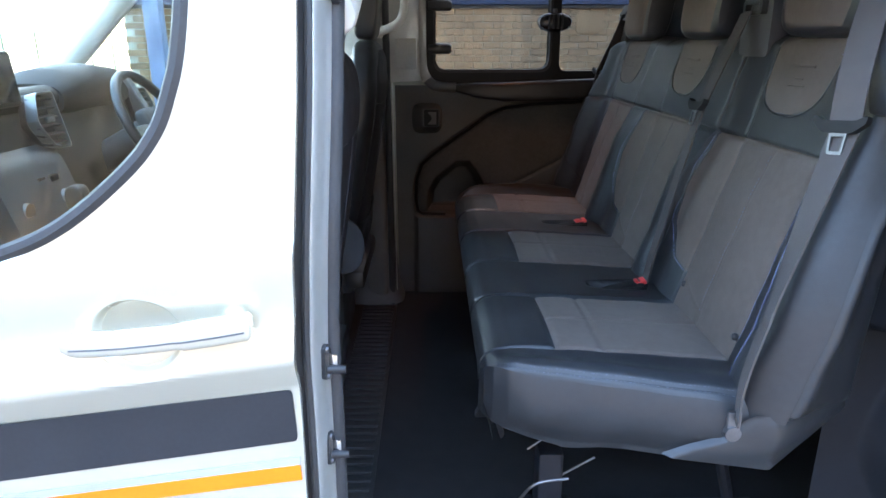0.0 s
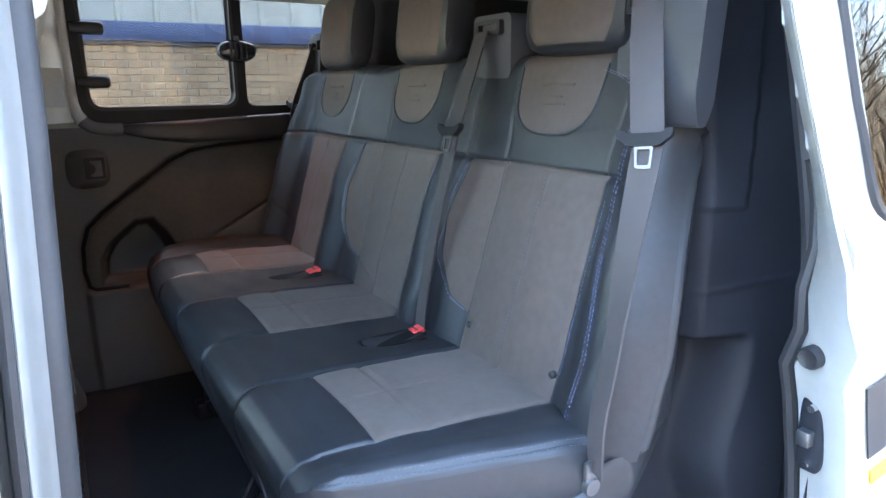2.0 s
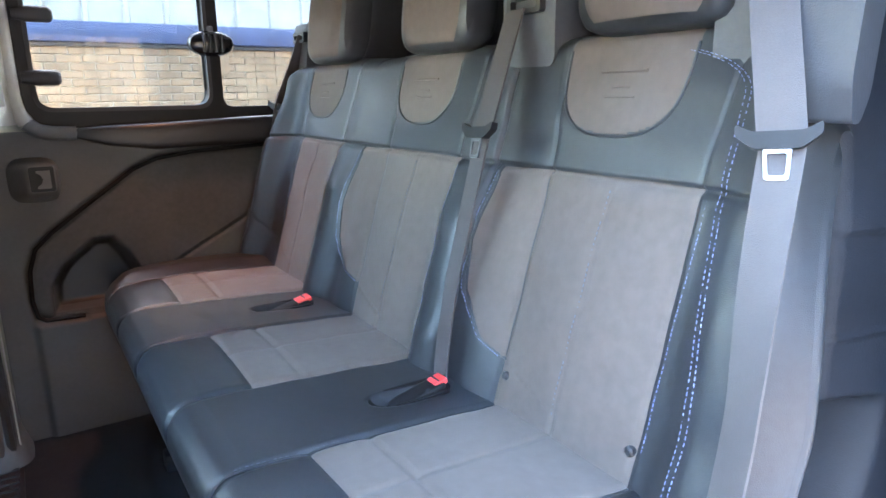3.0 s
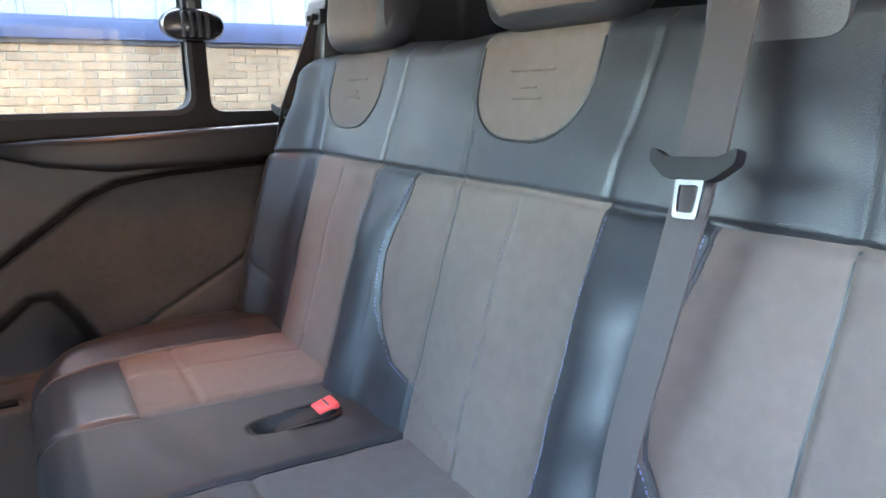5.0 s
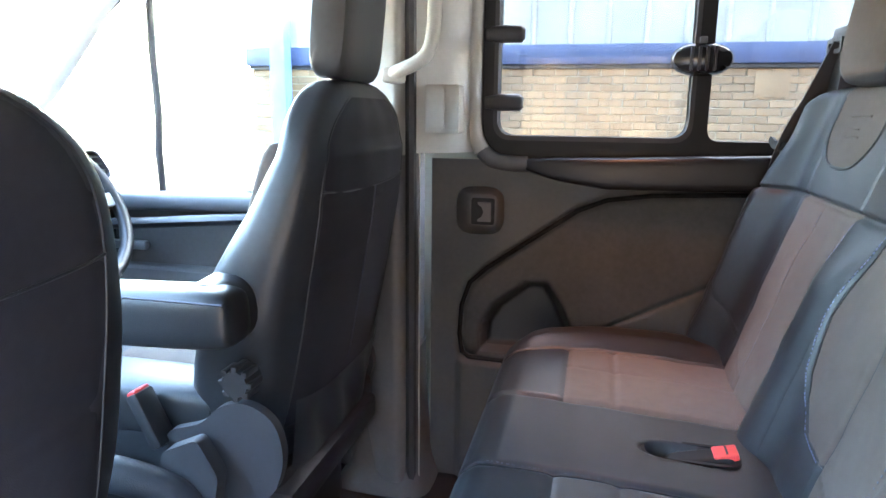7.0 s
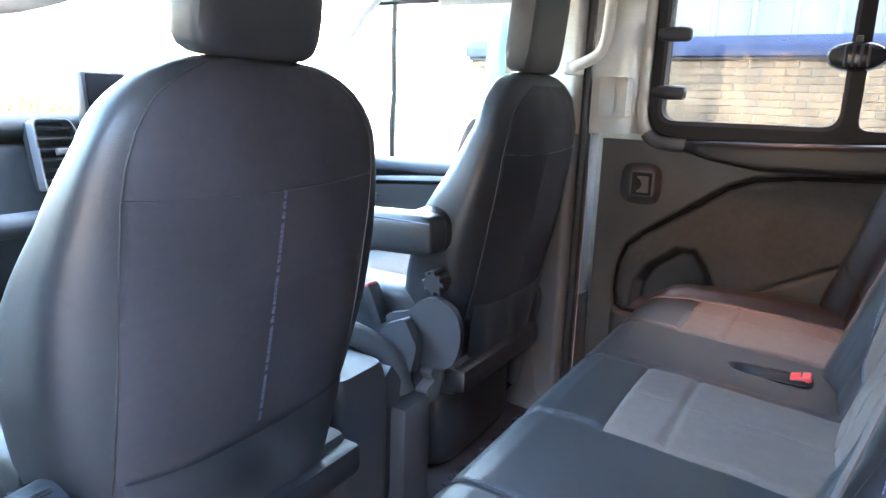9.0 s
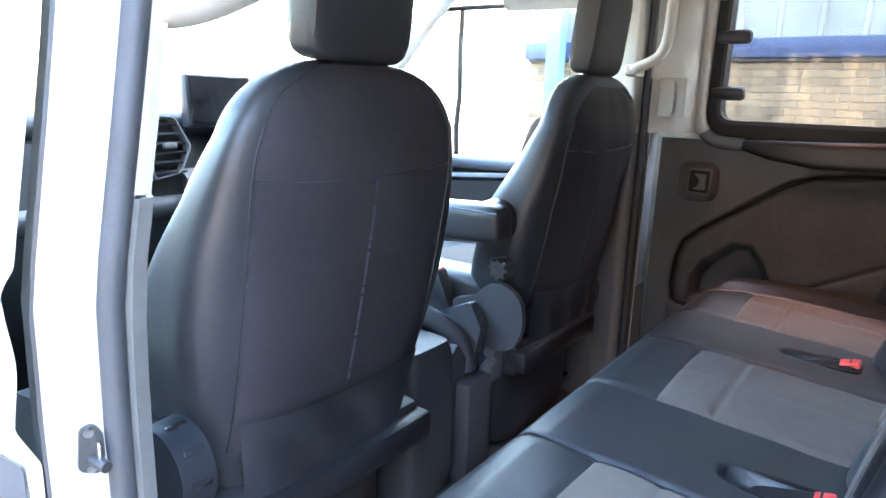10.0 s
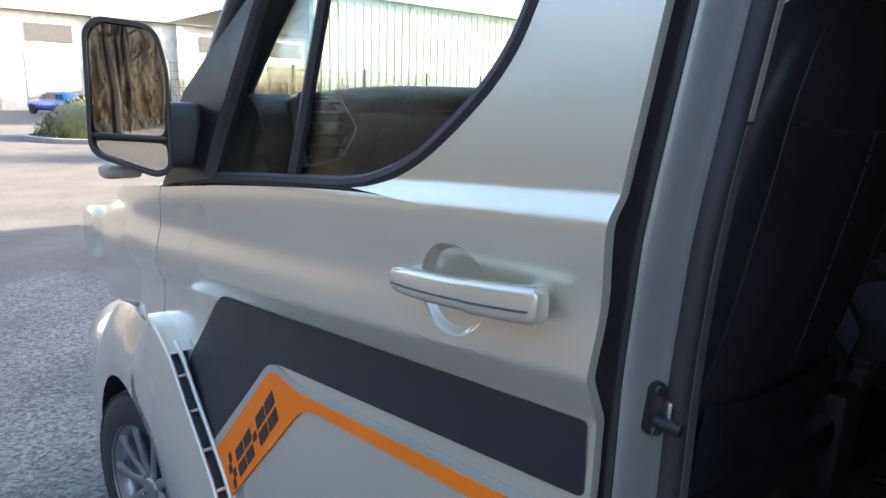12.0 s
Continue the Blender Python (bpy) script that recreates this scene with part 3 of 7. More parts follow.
# front wheel
def road_wheel(x, y, side, label, steer=0.0):
    w = thing("wheel", label, "wheel", "van wheels", at=(0, 0, 0))
    w.matrix_basis = Matrix.Translation((x, y, 0)) @ Matrix.Rotation(radians(steer), 4, 'Z') @ Matrix.Translation((-x, -y, 0))
    prof = [(0.225, 0.00), (0.245, -0.006), (0.30, -0.012), (0.322, 0.000), (0.335, 0.022), (0.337, 0.10), (0.335, 0.18), (0.322, 0.205), (0.30, 0.215), (0.225, 0.20)]
    def lathe(pr, n=48, closed=True):
        bm = bmesh.new()
        rows = [[bm.verts.new((x + r * math.cos(q * math.tau / n), y + side * d, WZ + r * math.sin(q * math.tau / n))) for r, d in pr] for q in range(n)]
        for q in range(n):
            for k in range(len(pr) - (0 if closed else 1)):
                k2 = (k + 1) % len(pr)
                bm.faces.new((rows[q][k], rows[(q + 1) % n][k], rows[(q + 1) % n][k2], rows[q][k2]))
        return bm
    tyre = part("tyre", lathe(prof), TYRE, w, "black road tyre")
    bm = bmesh.new()
    for q in range(60):
        a = q * math.tau / 60
        for d0, d1, sk in ((-0.002, 0.05, 0.03), (0.058, 0.10, -0.03), (0.108, 0.15, 0.03), (0.158, 0.203, -0.03)):
            c = []
            for r in (0.333, 0.3425):
                for aa, d in ((a, d0), (a + 0.078, d0), (a + 0.078 + sk, d1), (a + sk, d1)):
                    rr = r - (0.010 if (d < 0.01 or d > 0.2) else 0)
                    c.append(bm.verts.new((x + rr * math.cos(aa), y + side * d, WZ + rr * math.sin(aa))))
            for f in ((4, 5, 6, 7), (0, 1, 5, 4), (1, 2, 6, 5), (2, 3, 7, 6), (3, 0, 4, 7)):
                bm.faces.new([c[k] for k in f])
    part("tread", bm, TYRE, tyre, smooth=False)
    rim = part("rim", lathe([(0.228, 0.0), (0.232, -0.006), (0.222, 0.006), (0.205, 0.03), (0.20, 0.19), (0.215, 0.20), (0.21, 0.19), (0.195, 0.18), (0.195, 0.035), (0.21, 0.008)]), ALLOY, w, "grey alloy rim")
    part("brake_disc", lathe([(0.05, 0.09), (0.15, 0.09), (0.15, 0.11), (0.05, 0.11)]), STEEL, w)
    for k in range(10):
        a = k * math.tau / 10
        m = Matrix.Translation((x, y, WZ)) @ Matrix.Rotation(-a, 4, 'Y')
        sp = loft([(0.035, 0.0 + side * 0.030, 0, 0.012, 0.022, 3), (0.10, side * 0.018, 0, 0.010, 0.017, 3), (0.17, side * 0.012, 0, 0.009, 0.016, 3), (0.218, side * 0.012, 0, 0.010, 0.024, 3)], "x", 10)
        part("spoke", turned(sp, m), ALLOY, rim)
    part("hub_cap", turned(cushion_box(-0.04, 0.04, -0.012, 0.03, -0.04, 0.04, 2.2), Matrix.Translation((x, y + side * 0.02, WZ))), ALLOY, w)
    for k in range(5):
        a = k * math.tau / 5
        part("wheel_nut", turned(loft([(-0.01, 0, 0, 0.009, 0.009, 2), (0.012, 0, 0, 0.009, 0.009, 2)], "y", 6), Matrix.Translation((x + 0.058 * math.cos(a), y + side * 0.02, WZ + 0.058 * math.sin(a)))), CHROME, w)
    return w
road_wheel(WX, 1.105, 1, "grey multi-spoke alloy wheel turned slightly outwards", 11.5)
road_wheel(WX, 2 * MID - 1.105, -1, "grey multi-spoke alloy wheel turned slightly inwards", 11.5)
road_wheel(1.48, 1.105, 1, "grey multi-spoke alloy wheel with a black tyre")
road_wheel(1.48, 2 * MID - 1.105, -1, "grey multi-spoke alloy wheel with a black tyre")

# door mirror
mirror = thing("door_mirror", "tall black-framed door mirror with a wide-angle lower glass", "mirror")
mm = Matrix.Translation((-0.70, 0.975, 1.40)) @ Matrix.Rotation(radians(-20), 4, 'Z') @ Matrix.Rotation(radians(-3), 4, 'X')
out = rounded([(-0.072, -0.115), (0.05, -0.155), (0.075, -0.14), (0.068, 0.06), (0.046, 0.135), (-0.055, 0.14), (-0.078, 0.115)], [0.03, 0.02, 0.02, 0.03, 0.03, 0.03, 0.03])
inn = [(p * 0.91, q * 0.94) for p, q in out]
part("housing_rim", turned(ring(out, inn, "x", -0.03, 0.012), mm), BLACK, mirror, "black plastic mirror frame")
shell = bmesh.new()
rows = []
for d, k in ((0.0, 1.0), (-0.04, 1.01), (-0.09, 0.92), (-0.12, 0.72), (-0.13, 0.4)):
    rows.append([shell.verts.new((d - 0.01, p * k, q * k)) for p, q in out])
for r, s in zip(rows, rows[1:]):
    for i in range(len(out)):
        shell.faces.new((r[i], r[(i + 1) % len(out)], s[(i + 1) % len(out)], s[i]))
shell.faces.new(rows[-1])
part("housing", turned(shell, mm), PAINT, mirror, "silver mirror shell")
def mirror_glass(pts, name):
    bm = bmesh.new()
    bm.faces.new([bm.verts.new((-0.004, p * 1.06, q * 1.04)) for p, q in pts])
    bmesh.ops.solidify(bm, geom=bm.faces[:], thickness=0.004)
    part(name, turned(bm, mm), MIRROR, mirror, "reflecting mirror glass", smooth=False)
mirror_glass(rounded([(-0.060, -0.072), (0.058, -0.072), (0.060, 0.05), (0.040, 0.120), (-0.050, 0.124), (-0.066, 0.10)], 0.02), "mirror_glass")
mirror_glass(rounded([(-0.060, -0.084), (0.060, -0.084), (0.064, -0.13), (0.045, -0.138), (-0.05, -0.108)], 0.014), "wide_angle_glass")
part("glass_bar", turned(box(-0.02, 0.006, -0.068, 0.066, -0.083, -0.073, 0.003), mm), BLACK, mirror)
part("backing", turned(prism([(p * 0.88, q * 0.92) for p, q in out], "x", -0.03, -0.012), mm), BLACK, mirror)
part("arm", turned(cushion_box(-0.055, 0.02, -0.035, 0.05, -0.070, 0.065, 5, 0.6), Matrix.Translation((-0.735, 1.068, 1.325)) @ Matrix.Rotation(radians(-10), 4, 'Z')), BLACK, mirror, "black mirror arm")
part("indicator", cushion_box(-0.82, -0.74, 0.93, 1.00, 1.235, 1.262, 3), LIGHT_TRIM, mirror, "clear indicator lamp")

# near B-pillar with seals, striker and trim
PILLAR = lambda z: DOOR_REAR(z) + 0.008
def pillar_y(z):
    """The pillar behind the door runs straight, without the skin's creases."""
    return 1.096 + 0.15 * max(z - 1.30, 0)


def pillar_strip(name, pts, mat, parent=van, label=""):
    """A rolled section (dx from the door's edge, dy from the skin) swept up the pillar."""
    zs = np.linspace(0.30, 1.86, 34)
    bm = bmesh.new()
    rows = [[bm.verts.new((PILLAR(z) + dx, pillar_y(z) + dy, z)) for dx, dy in pts] for z in zs]
    for r, s in zip(rows, rows[1:]):
        for i in range(len(pts) - 1):
            bm.faces.new((r[i], r[i + 1], s[i + 1], s[i]))
    return part(name, bm, mat, parent, label)
pillar_strip("door_gap", [(-0.03, 0.03), (0.004, 0.034), (0.004, 0.055)], RUBBER)
# the pillar's colour carries the shade behind the door
pillar_strip("near_pillar", [(0.002, 0.045), (0.004, 0.030), (0.008, 0.026), (0.012, 0.030), (0.014, 0.044), (0.017, 0.052), (0.018, 0.062), (0.021, 0.070), (0.024, 0.076), (0.025, 0.11)], JAMB_SHADED, label="silver painted door pillar")
zs = np.linspace(0.34, 1.86, 30)
part("pillar_seal", tube([(PILLAR(z) + 0.024, pillar_y(z) + 0.092, z) for z in zs], 0.0150, 10), SEAL, van, "grey rubber door seal")
part("pillar_seal", tube([(PILLAR(z) + 0.002, pillar_y(z) + 0.030, z) for z in zs if z > 0.62], 0.006, 8), RUBBER, van)
def trim_column(name, z0, z1, mat, inset=0.0, label=""):
    zz = np.linspace(z0, z1, 14)
    out_l = [(0.0, 0.106), (0.027, 0.104), (0.032, 0.111), (0.030, 0.124 + inset), (0.0, 0.136 + inset), (-0.10, 0.142 + inset), (-0.14, 0.11)]
    bm = bmesh.new()
    rows = [[bm.verts.new((PILLAR(z) + dx, pillar_y(z) + dy, z)) for dx, dy in out_l] for z in zz]
    for r, s in zip(rows, rows[1:]):
        for i in range(len(out_l)):
            j = (i + 1) % len(out_l)
            bm.faces.new((r[i], r[j], s[j], s[i]))
    bm.faces.new(rows[0])
    bm.faces.new(rows[-1][::-1])
    return part(name, bm, mat, van, label)
trim_column("pillar_trim_upper", 1.398, 1.60, LIGHT_TRIM, label="pale grey upper pillar trim")
trim_column("pillar_trim_lower", 0.50, 1.394, TRIM_MID, 0.004, "dark grey lower pillar trim")
# cream hoop trim that runs from the pillar over the roof
def hoop(name, x, mirror_y, mat):
    pts = curve_points([(x, 1.246, 1.60), (x, 1.285, 1.603), (x, 1.34, 1.622), (x, 1.42, 1.662), (x, 1.54, 1.725), (x, 1.72, 1.79), (x, MID, 1.83)], 6)
    if mirror_y:
        pts = [Vector((p.x - 0.26 * (1 - sstep(p.x, 0.0, 0.35)), 2 * MID - p.y, p.z + 0.02)) for p in pts]
    part(name, tube(pts, [0.028] + [0.034] * (len(pts) - 1), 12, up=(1, 0, 0), flat=1.3), mat, van, "cream padded roof hoop trim")
hoop("roof_hoop", 0.37, False, HEADLINER)


def striker(name, x, y, z, parent=van):
    s = thing(name, "black door striker plate with a steel pin", "door striker")
    plate = rounded([(x - 0.016, z - 0.026), (x + 0.010, z - 0.038), (x + 0.018, z - 0.02), (x + 0.018, z + 0.02), (x + 0.008, z + 0.036), (x - 0.010, z + 0.032)], 0.008)
    part("plate", turned(prism([(p - x, q - z) for p, q in plate], "y", -0.006, 0.004, 0.002), Matrix.Translation((x, y, z)) @ Matrix.Rotation(radians(78), 4, 'Z') @ Matrix.Diagonal((0.8, 0.8, 0.8, 1))), BLACK, s)
    m = Matrix.Translation((x, y, z)) @ Matrix.Rotation(radians(78), 4, 'Z') @ Matrix.Diagonal((0.8, 0.8, 0.8, 1))
    part("pin", turned(tube([(0.0, 0.0, -0.014), (0.012, -0.035, -0.016)], 0.008, 10), m), BLACK, s)
    part("keeper", turned(box(0.006, 0.011, -0.022, -0.004, -0.016, 0.014, 0.002), m), CHROME, s)
    for dz in (-0.026, 0.026):
        part("bolt", turned(loft([(-0.010, 0, dz, 0.006, 0.006, 2), (-0.004, 0, dz, 0.007, 0.007, 2)], "y", 10), m), STEEL, s)
striker("door_striker", 0.360, 1.158, 1.128)
striker("door_striker", 0.358, 1.160, 0.985)
striker("door_striker", 0.392, 1.215, 1.640)

# courtesy lamp in the headliner, lit while the door is open
dome = thing("roof_lamp", "warm-lit oval courtesy lamp in the van's ceiling", "ceiling lamp")
part("bezel", loft([(1.888, 0.84, 2.64, 0.045, 0.085, 4), (1.898, 0.84, 2.64, 0.05, 0.09, 4), (1.930, 0.84, 2.64, 0.05, 0.09, 4)], "z", 28), HEADLINER, dome, "cream lamp surround")
bulb = new("bulb", bpy.data.lights.new("bulb", 'AREA'))
bulb.data.shape, bulb.data.size, bulb.data.size_y, bulb.data.energy, bulb.data.color = 'RECTANGLE', 0.06, 0.13, 0.0095, (1.0, 0.40, 0.18)
bulb.parent, bulb.location = dome, (0.84, 2.64, 1.882)
bulb.data.spread = radians(75)

# floor, sills, far side, roof, tail
part("floor_pan", box(-1.0, 2.9, 1.16, 3.0, 0.44, FLOOR, 0.004), CARPET, van, "black carpeted van floor")
part("step_sill", box(0.36, 1.30, 1.12, 1.30, 0.36, FLOOR - 0.012, 0.015), BLACK, van, "black plastic step sill")
skin("near_sill", const(0.34), const(2.0), const(0.12), const(0.40), 20, 10, PAINT, van)
skin("rear_quarter", const(1.36), const(2.85), const(0.12), const(1.92), 40, 60, PAINT, van, label="silver rear quarter panel")
part("tail", box(2.84, 2.90, 1.14, 3.02, 0.15, 1.95, 0.02), PAINT, van)
roof_pts = [(1.20, 1.88), (1.30, 1.97), (1.5, 2.0), (MID, 2.02), (2.66, 2.0), (2.86, 1.97), (2.96, 1.88), (2.93, 1.86), (2.83, 1.94), (2.6, 1.965), (MID, 1.985), (1.55, 1.965), (1.33, 1.94), (1.23, 1.86)]
part("roof", prism(roof_pts, "x", -0.25, 2.9), PAINT, van)
head_pts = [(1.26, 1.80), (1.36, 1.88), (1.6, 1.915), (MID, 1.93), (2.56, 1.915), (2.80, 1.88), (2.90, 1.80), (2.905, 1.82), (2.81, 1.90), (2.56, 1.935), (MID, 1.95), (1.6, 1.935), (1.35, 1.90), (1.255, 1.82)]
ceiling = tagged(part("ceiling", prism(head_pts, "x", -0.2, 2.83), HEADLINER), "cream fabric van headliner", "ceiling", kind="structure")
part("door_track_header", box(0.30, 2.6, 1.20, 1.27, 1.78, 1.86, 0.01), PAINT, van)
# far skin with window openings
skin("far_flank", const(0.30), const(2.85), const(0.12), const(1.43), 40, 50, PAINT, van, far=True)
skin("far_window_post", const(0.30), const(0.50), const(1.43), const(1.92), 8, 20, PAINT, van, far=True)
skin("far_rear_post", const(1.40), const(2.85), const(1.43), const(1.92), 8, 20, PAINT, van, far=True)
skin("far_window_head", const(0.50), const(1.40), const(1.86), const(1.92), 12, 5, PAINT, van, far=True)
skin("driver_door_skin", DOOR_FRONT, const(0.29), const(0.22), WIN_BASE, 30, 40, PAINT, van, far=True, label="silver driver's door")
skin("far_door_post", WIN_REAR, const(0.29), const(1.29), const(1.92), 8, 20, PAINT, van, far=True)
skin("far_fender", const(-1.95), lambda z: DOOR_FRONT(z) - 0.006, const(0.5), lerp_line((-1.95, 1.02), (-1.45, 1.13), (-0.93, 1.195)), 20, 12, PAINT, van, far=True)
bm = bmesh.new()
far_full = window + on_side([(-0.50, 1.83), (-0.80, 1.62), (-1.00, 1.38), (-1.03, 1.22)], 0.0)
bm.faces.new([bm.verts.new((x, 2 * MID - y - 0.016, z)) for x, y, z in far_full])
bm.faces.new([bm.verts.new((x, 2 * MID - y - 0.020, z)) for x, y, z in far_full][::-1])
dpane = part("driver_window_pane", bm, GLASS, van, "clear door glass", smooth=False)
dpane.visible_shadow = False
part("driver_window_seal", tube([(x, 2 * MID - y - 0.012, z) for x, y, z in far_full], 0.010, 8, closed=True), RUBBER, van)
part("driver_glass_divider", tube([(x, 2 * MID - y - 0.01, z) for x, y, z in on_side([(-0.50, 1.262), (-0.485, 1.40), (-0.463, 1.51), (-0.448, 1.68), (-0.425, 1.84)], 0.0)], 0.011, 6), BLACK, van, "black window divider bar")
# A-pillars, windscreen and header
for s in (0, 1):
    pts = curve_points([(-1.02, 1.17, 1.12), (-0.80, 1.175, 1.32), (-0.50, 1.19, 1.60), (-0.24, 1.24, 1.83), (-0.05, 1.28, 1.90), (0.35, 1.29, 1.90)], 5)
    if s:
        pts = [Vector((p.x - 0.26 * (1 - sstep(p.x, 0.0, 0.35)), 2 * MID - p.y, p.z + 0.02)) for p in pts]
    else:
        pts = [Vector((p.x - 0.07 * (1 - sstep(p.x, -0.1, 0.35)), p.y, p.z)) for p in pts]
    part("windscreen_pillar", tube([p + Vector((0, 0.02 if s else -0.02, 0.03)) for p in pts], 0.030 if s else 0.022, 12, flat=1.4), PAINT if s else BLACK, van)
    part("windscreen_pillar_trim", tube([p + Vector((0.015, -0.035 if s else 0.035, -0.01)) for p in pts], 0.032 if s else 0.022, 12, flat=1.3), HEADLINER if s else TRIM_DARK, van, "windscreen pillar trim")
bm = bmesh.new()
screen_rows = [[bm.verts.new((-1.20 + 1.02 * t - 0.27 * max(0, (y - MID) / 0.88) - 0.14 * (1 - ((y - MID) / 0.9) ** 2), y, 1.14 + 0.74 * t)) for y in np.linspace(1.20, 2.96, 14)] for t in np.linspace(0, 1, 6)]
for r, s in zip(screen_rows, screen_rows[1:]):
    for i in range(13):
        bm.faces.new((r[i], r[i + 1], s[i + 1], s[i]))
ws = part("windscreen", bm, GLASS, van, "clear curved windscreen")
ws.visible_shadow = False
part("windscreen_header", box(-0.32, -0.12, 1.24, 2.92, 1.84, 1.91, 0.02), HEADLINER, van)


# ---- open sliding door at the near side ----
slider = thing("sliding_door", "open silver sliding door with tinted window and dark stripe", "car door")
SD = 0.075
SX = lerp_line((0.2, 1.37), (0.9, 1.345), (1.05, 1.315), (1.17, 1.275), (1.30, 1.212), (1.43, 1.172), (1.54, 1.140), (1.61, 1.122), (1.9, 1.08))
SW = lerp_line((1.34, 1.33), (1.365, 1.288), (1.40, 1.268), (1.5, 1.232), (1.61, 1.196), (1.84, 1.15))
skin("door_skin", SX, const(2.52), const(0.12), const(1.345), 40, 50, PAINT, slider, out=SD)
skin("window_front_post", SX, SW, const(1.345), const(1.92), 6, 24, PAINT, slider, out=SD)
skin("window_rear_post", const(2.36), const(2.52), const(1.355), const(1.92), 6, 24, PAINT, slider, out=SD)
skin("window_head", const(1.12), const(2.40), const(1.86), const(1.92), 20, 5, PAINT, slider, out=SD)
wl = rounded([(1.275, 1.348), (2.36, 1.362), (2.36, 1.86), (1.15, 1.86), (1.232, 1.50)], [0.05, 0.04, 0.03, 0.03, 0.0])
bm = bmesh.new()
bm.faces.new([bm.verts.new((x, float(side_y(x, z)) - SD + 0.006, z)) for x, z in wl])
bmesh.ops.solidify(bm, geom=bm.faces[:], thickness=-0.004)
part("window_pane", bm, TINTED, slider, "dark tinted glass", smooth=False)
part("window_seal", tube([(x, float(side_y(x, z)) - SD + 0.003, z) for x, z in wl], 0.010, 8, closed=True), RUBBER, slider)
part("inner_panel", box(1.42, 2.50, 1.075, 1.10, 0.2, 1.34, 0.01), TRIM, slider)
# rolled front edge of the door
bm = bmesh.new()
zs = np.linspace(0.14, 1.90, 30)
sec = [(0.0, 0.0), (-0.012, 0.006), (-0.014, 0.03), (-0.006, 0.045), (0.004, 0.085), (0.030, 0.10), (0.05, 0.10)]
lean = lambda z: 1.15 * float(sstep(z, 1.12, 1.40))
rows = [[bm.verts.new((SX(z) + dx + lean(z) * dy, float(side_y(1.35, z)) - SD + dy, z)) for dx, dy in sec] for z in zs]
for r, s in zip(rows, rows[1:]):
    for i in range(len(sec) - 1):
        bm.faces.new((r[i], r[i + 1], s[i + 1], s[i]))
part("door_edge", bm, PAINT_SHADED, slider, "pale painted inner door edge")
part("edge_seal", tube([(SX(z) + 0.016 + lean(z) * 0.11, float(side_y(1.35, z)) - SD + 0.105, z) for z in zs if z < 1.42], 0.011, 8), RUBBER, slider, "black rubber edge seal")
for z0, z1 in ((1.432, 1.478), (1.500, 1.572), (1.590, 1.70)):
    part("edge_tab", prism(rounded([(SX(z0) + 0.085, z0), (SX(z1) + 0.085, z1), (SX(z1) + 0.125, z1), (SX(z0) + 0.125, z0)], 0.008), "y", 1.112 + 0.16 * (z0 - 1.43), 1.118 + 0.16 * (z0 - 1.43)), PAINT_SHADED, slider)
ly = float(side_y(1.35, 1.0)) - SD
latch = part("latch", turned(cushion_box(-0.008, 0.012, -0.019, 0.019, -0.060, 0.060, 4, axis="z"), Matrix.Translation((SX(1.01) - 0.008, ly + 0.058, 1.01))), SIDE_TRIM, slider, "black latch block")
for dz in (-0.046, 0.046):
    part("bolt", loft([(SX(1.01) - 0.024, ly + 0.056, 1.01 + dz, 0.006, 0.006, 2), (SX(1.01) - 0.015, ly + 0.056, 1.01 + dz, 0.007, 0.007, 2)], "x", 10), CHROME, latch)
part("latch_tongue", box(SX(1.01) - 0.030, SX(1.01) - 0.01, ly + 0.05, ly + 0.070, 0.995, 1.020, 0.003), STEEL, latch)
part("rubber_buffer", loft([(SX(1.15) - 0.016, ly + 0.052, 1.145, 0.009, 0.009, 2), (SX(1.15) - 0.018, ly + 0.052, 1.145, 0.014, 0.014, 2), (SX(1.15) - 0.012, ly + 0.052, 1.145, 0.017, 0.017, 2), (SX(1.15) + 0.01, ly + 0.052, 1.145, 0.017, 0.017, 2)], "x", 18), BLACK, slider, "round black buffer")
def slider_decal(name, outline, mat, label):
    bm = bmesh.new()
    bm.faces.new([bm.verts.new((x, 0, z)) for x, z in outline])
    bmesh.ops.subdivide_edges(bm, edges=bm.edges[:], cuts=6, use_grid_fill=True)
    for v in bm.verts:
        v.co.y = float(side_y(v.co.x, v.co.z)) - SD - 0.003
    bmesh.ops.solidify(bm, geom=bm.faces[:], thickness=0.002)
    part(name, bm, mat, slider, label, smooth=False)
slider_decal("charcoal_stripe", [(1.360, 0.985), (2.45, 1.10), (2.45, 1.235), (1.330, 1.103)], STRIPE, "charcoal vinyl stripe")
slider_decal("amber_stripe", [(1.376, 0.938), (2.45, 1.053), (2.45, 1.077), (1.371, 0.962)], YELLOW, "thin amber vinyl line")
part("handle", loft([(x, float(side_y(x, 1.27)) - SD - 0.022, 1.262, 0.012, 0.018, 3.5) for x in np.linspace(1.46, 1.68, 8)], "x", 16), PAINT, slider, "silver pull handle")

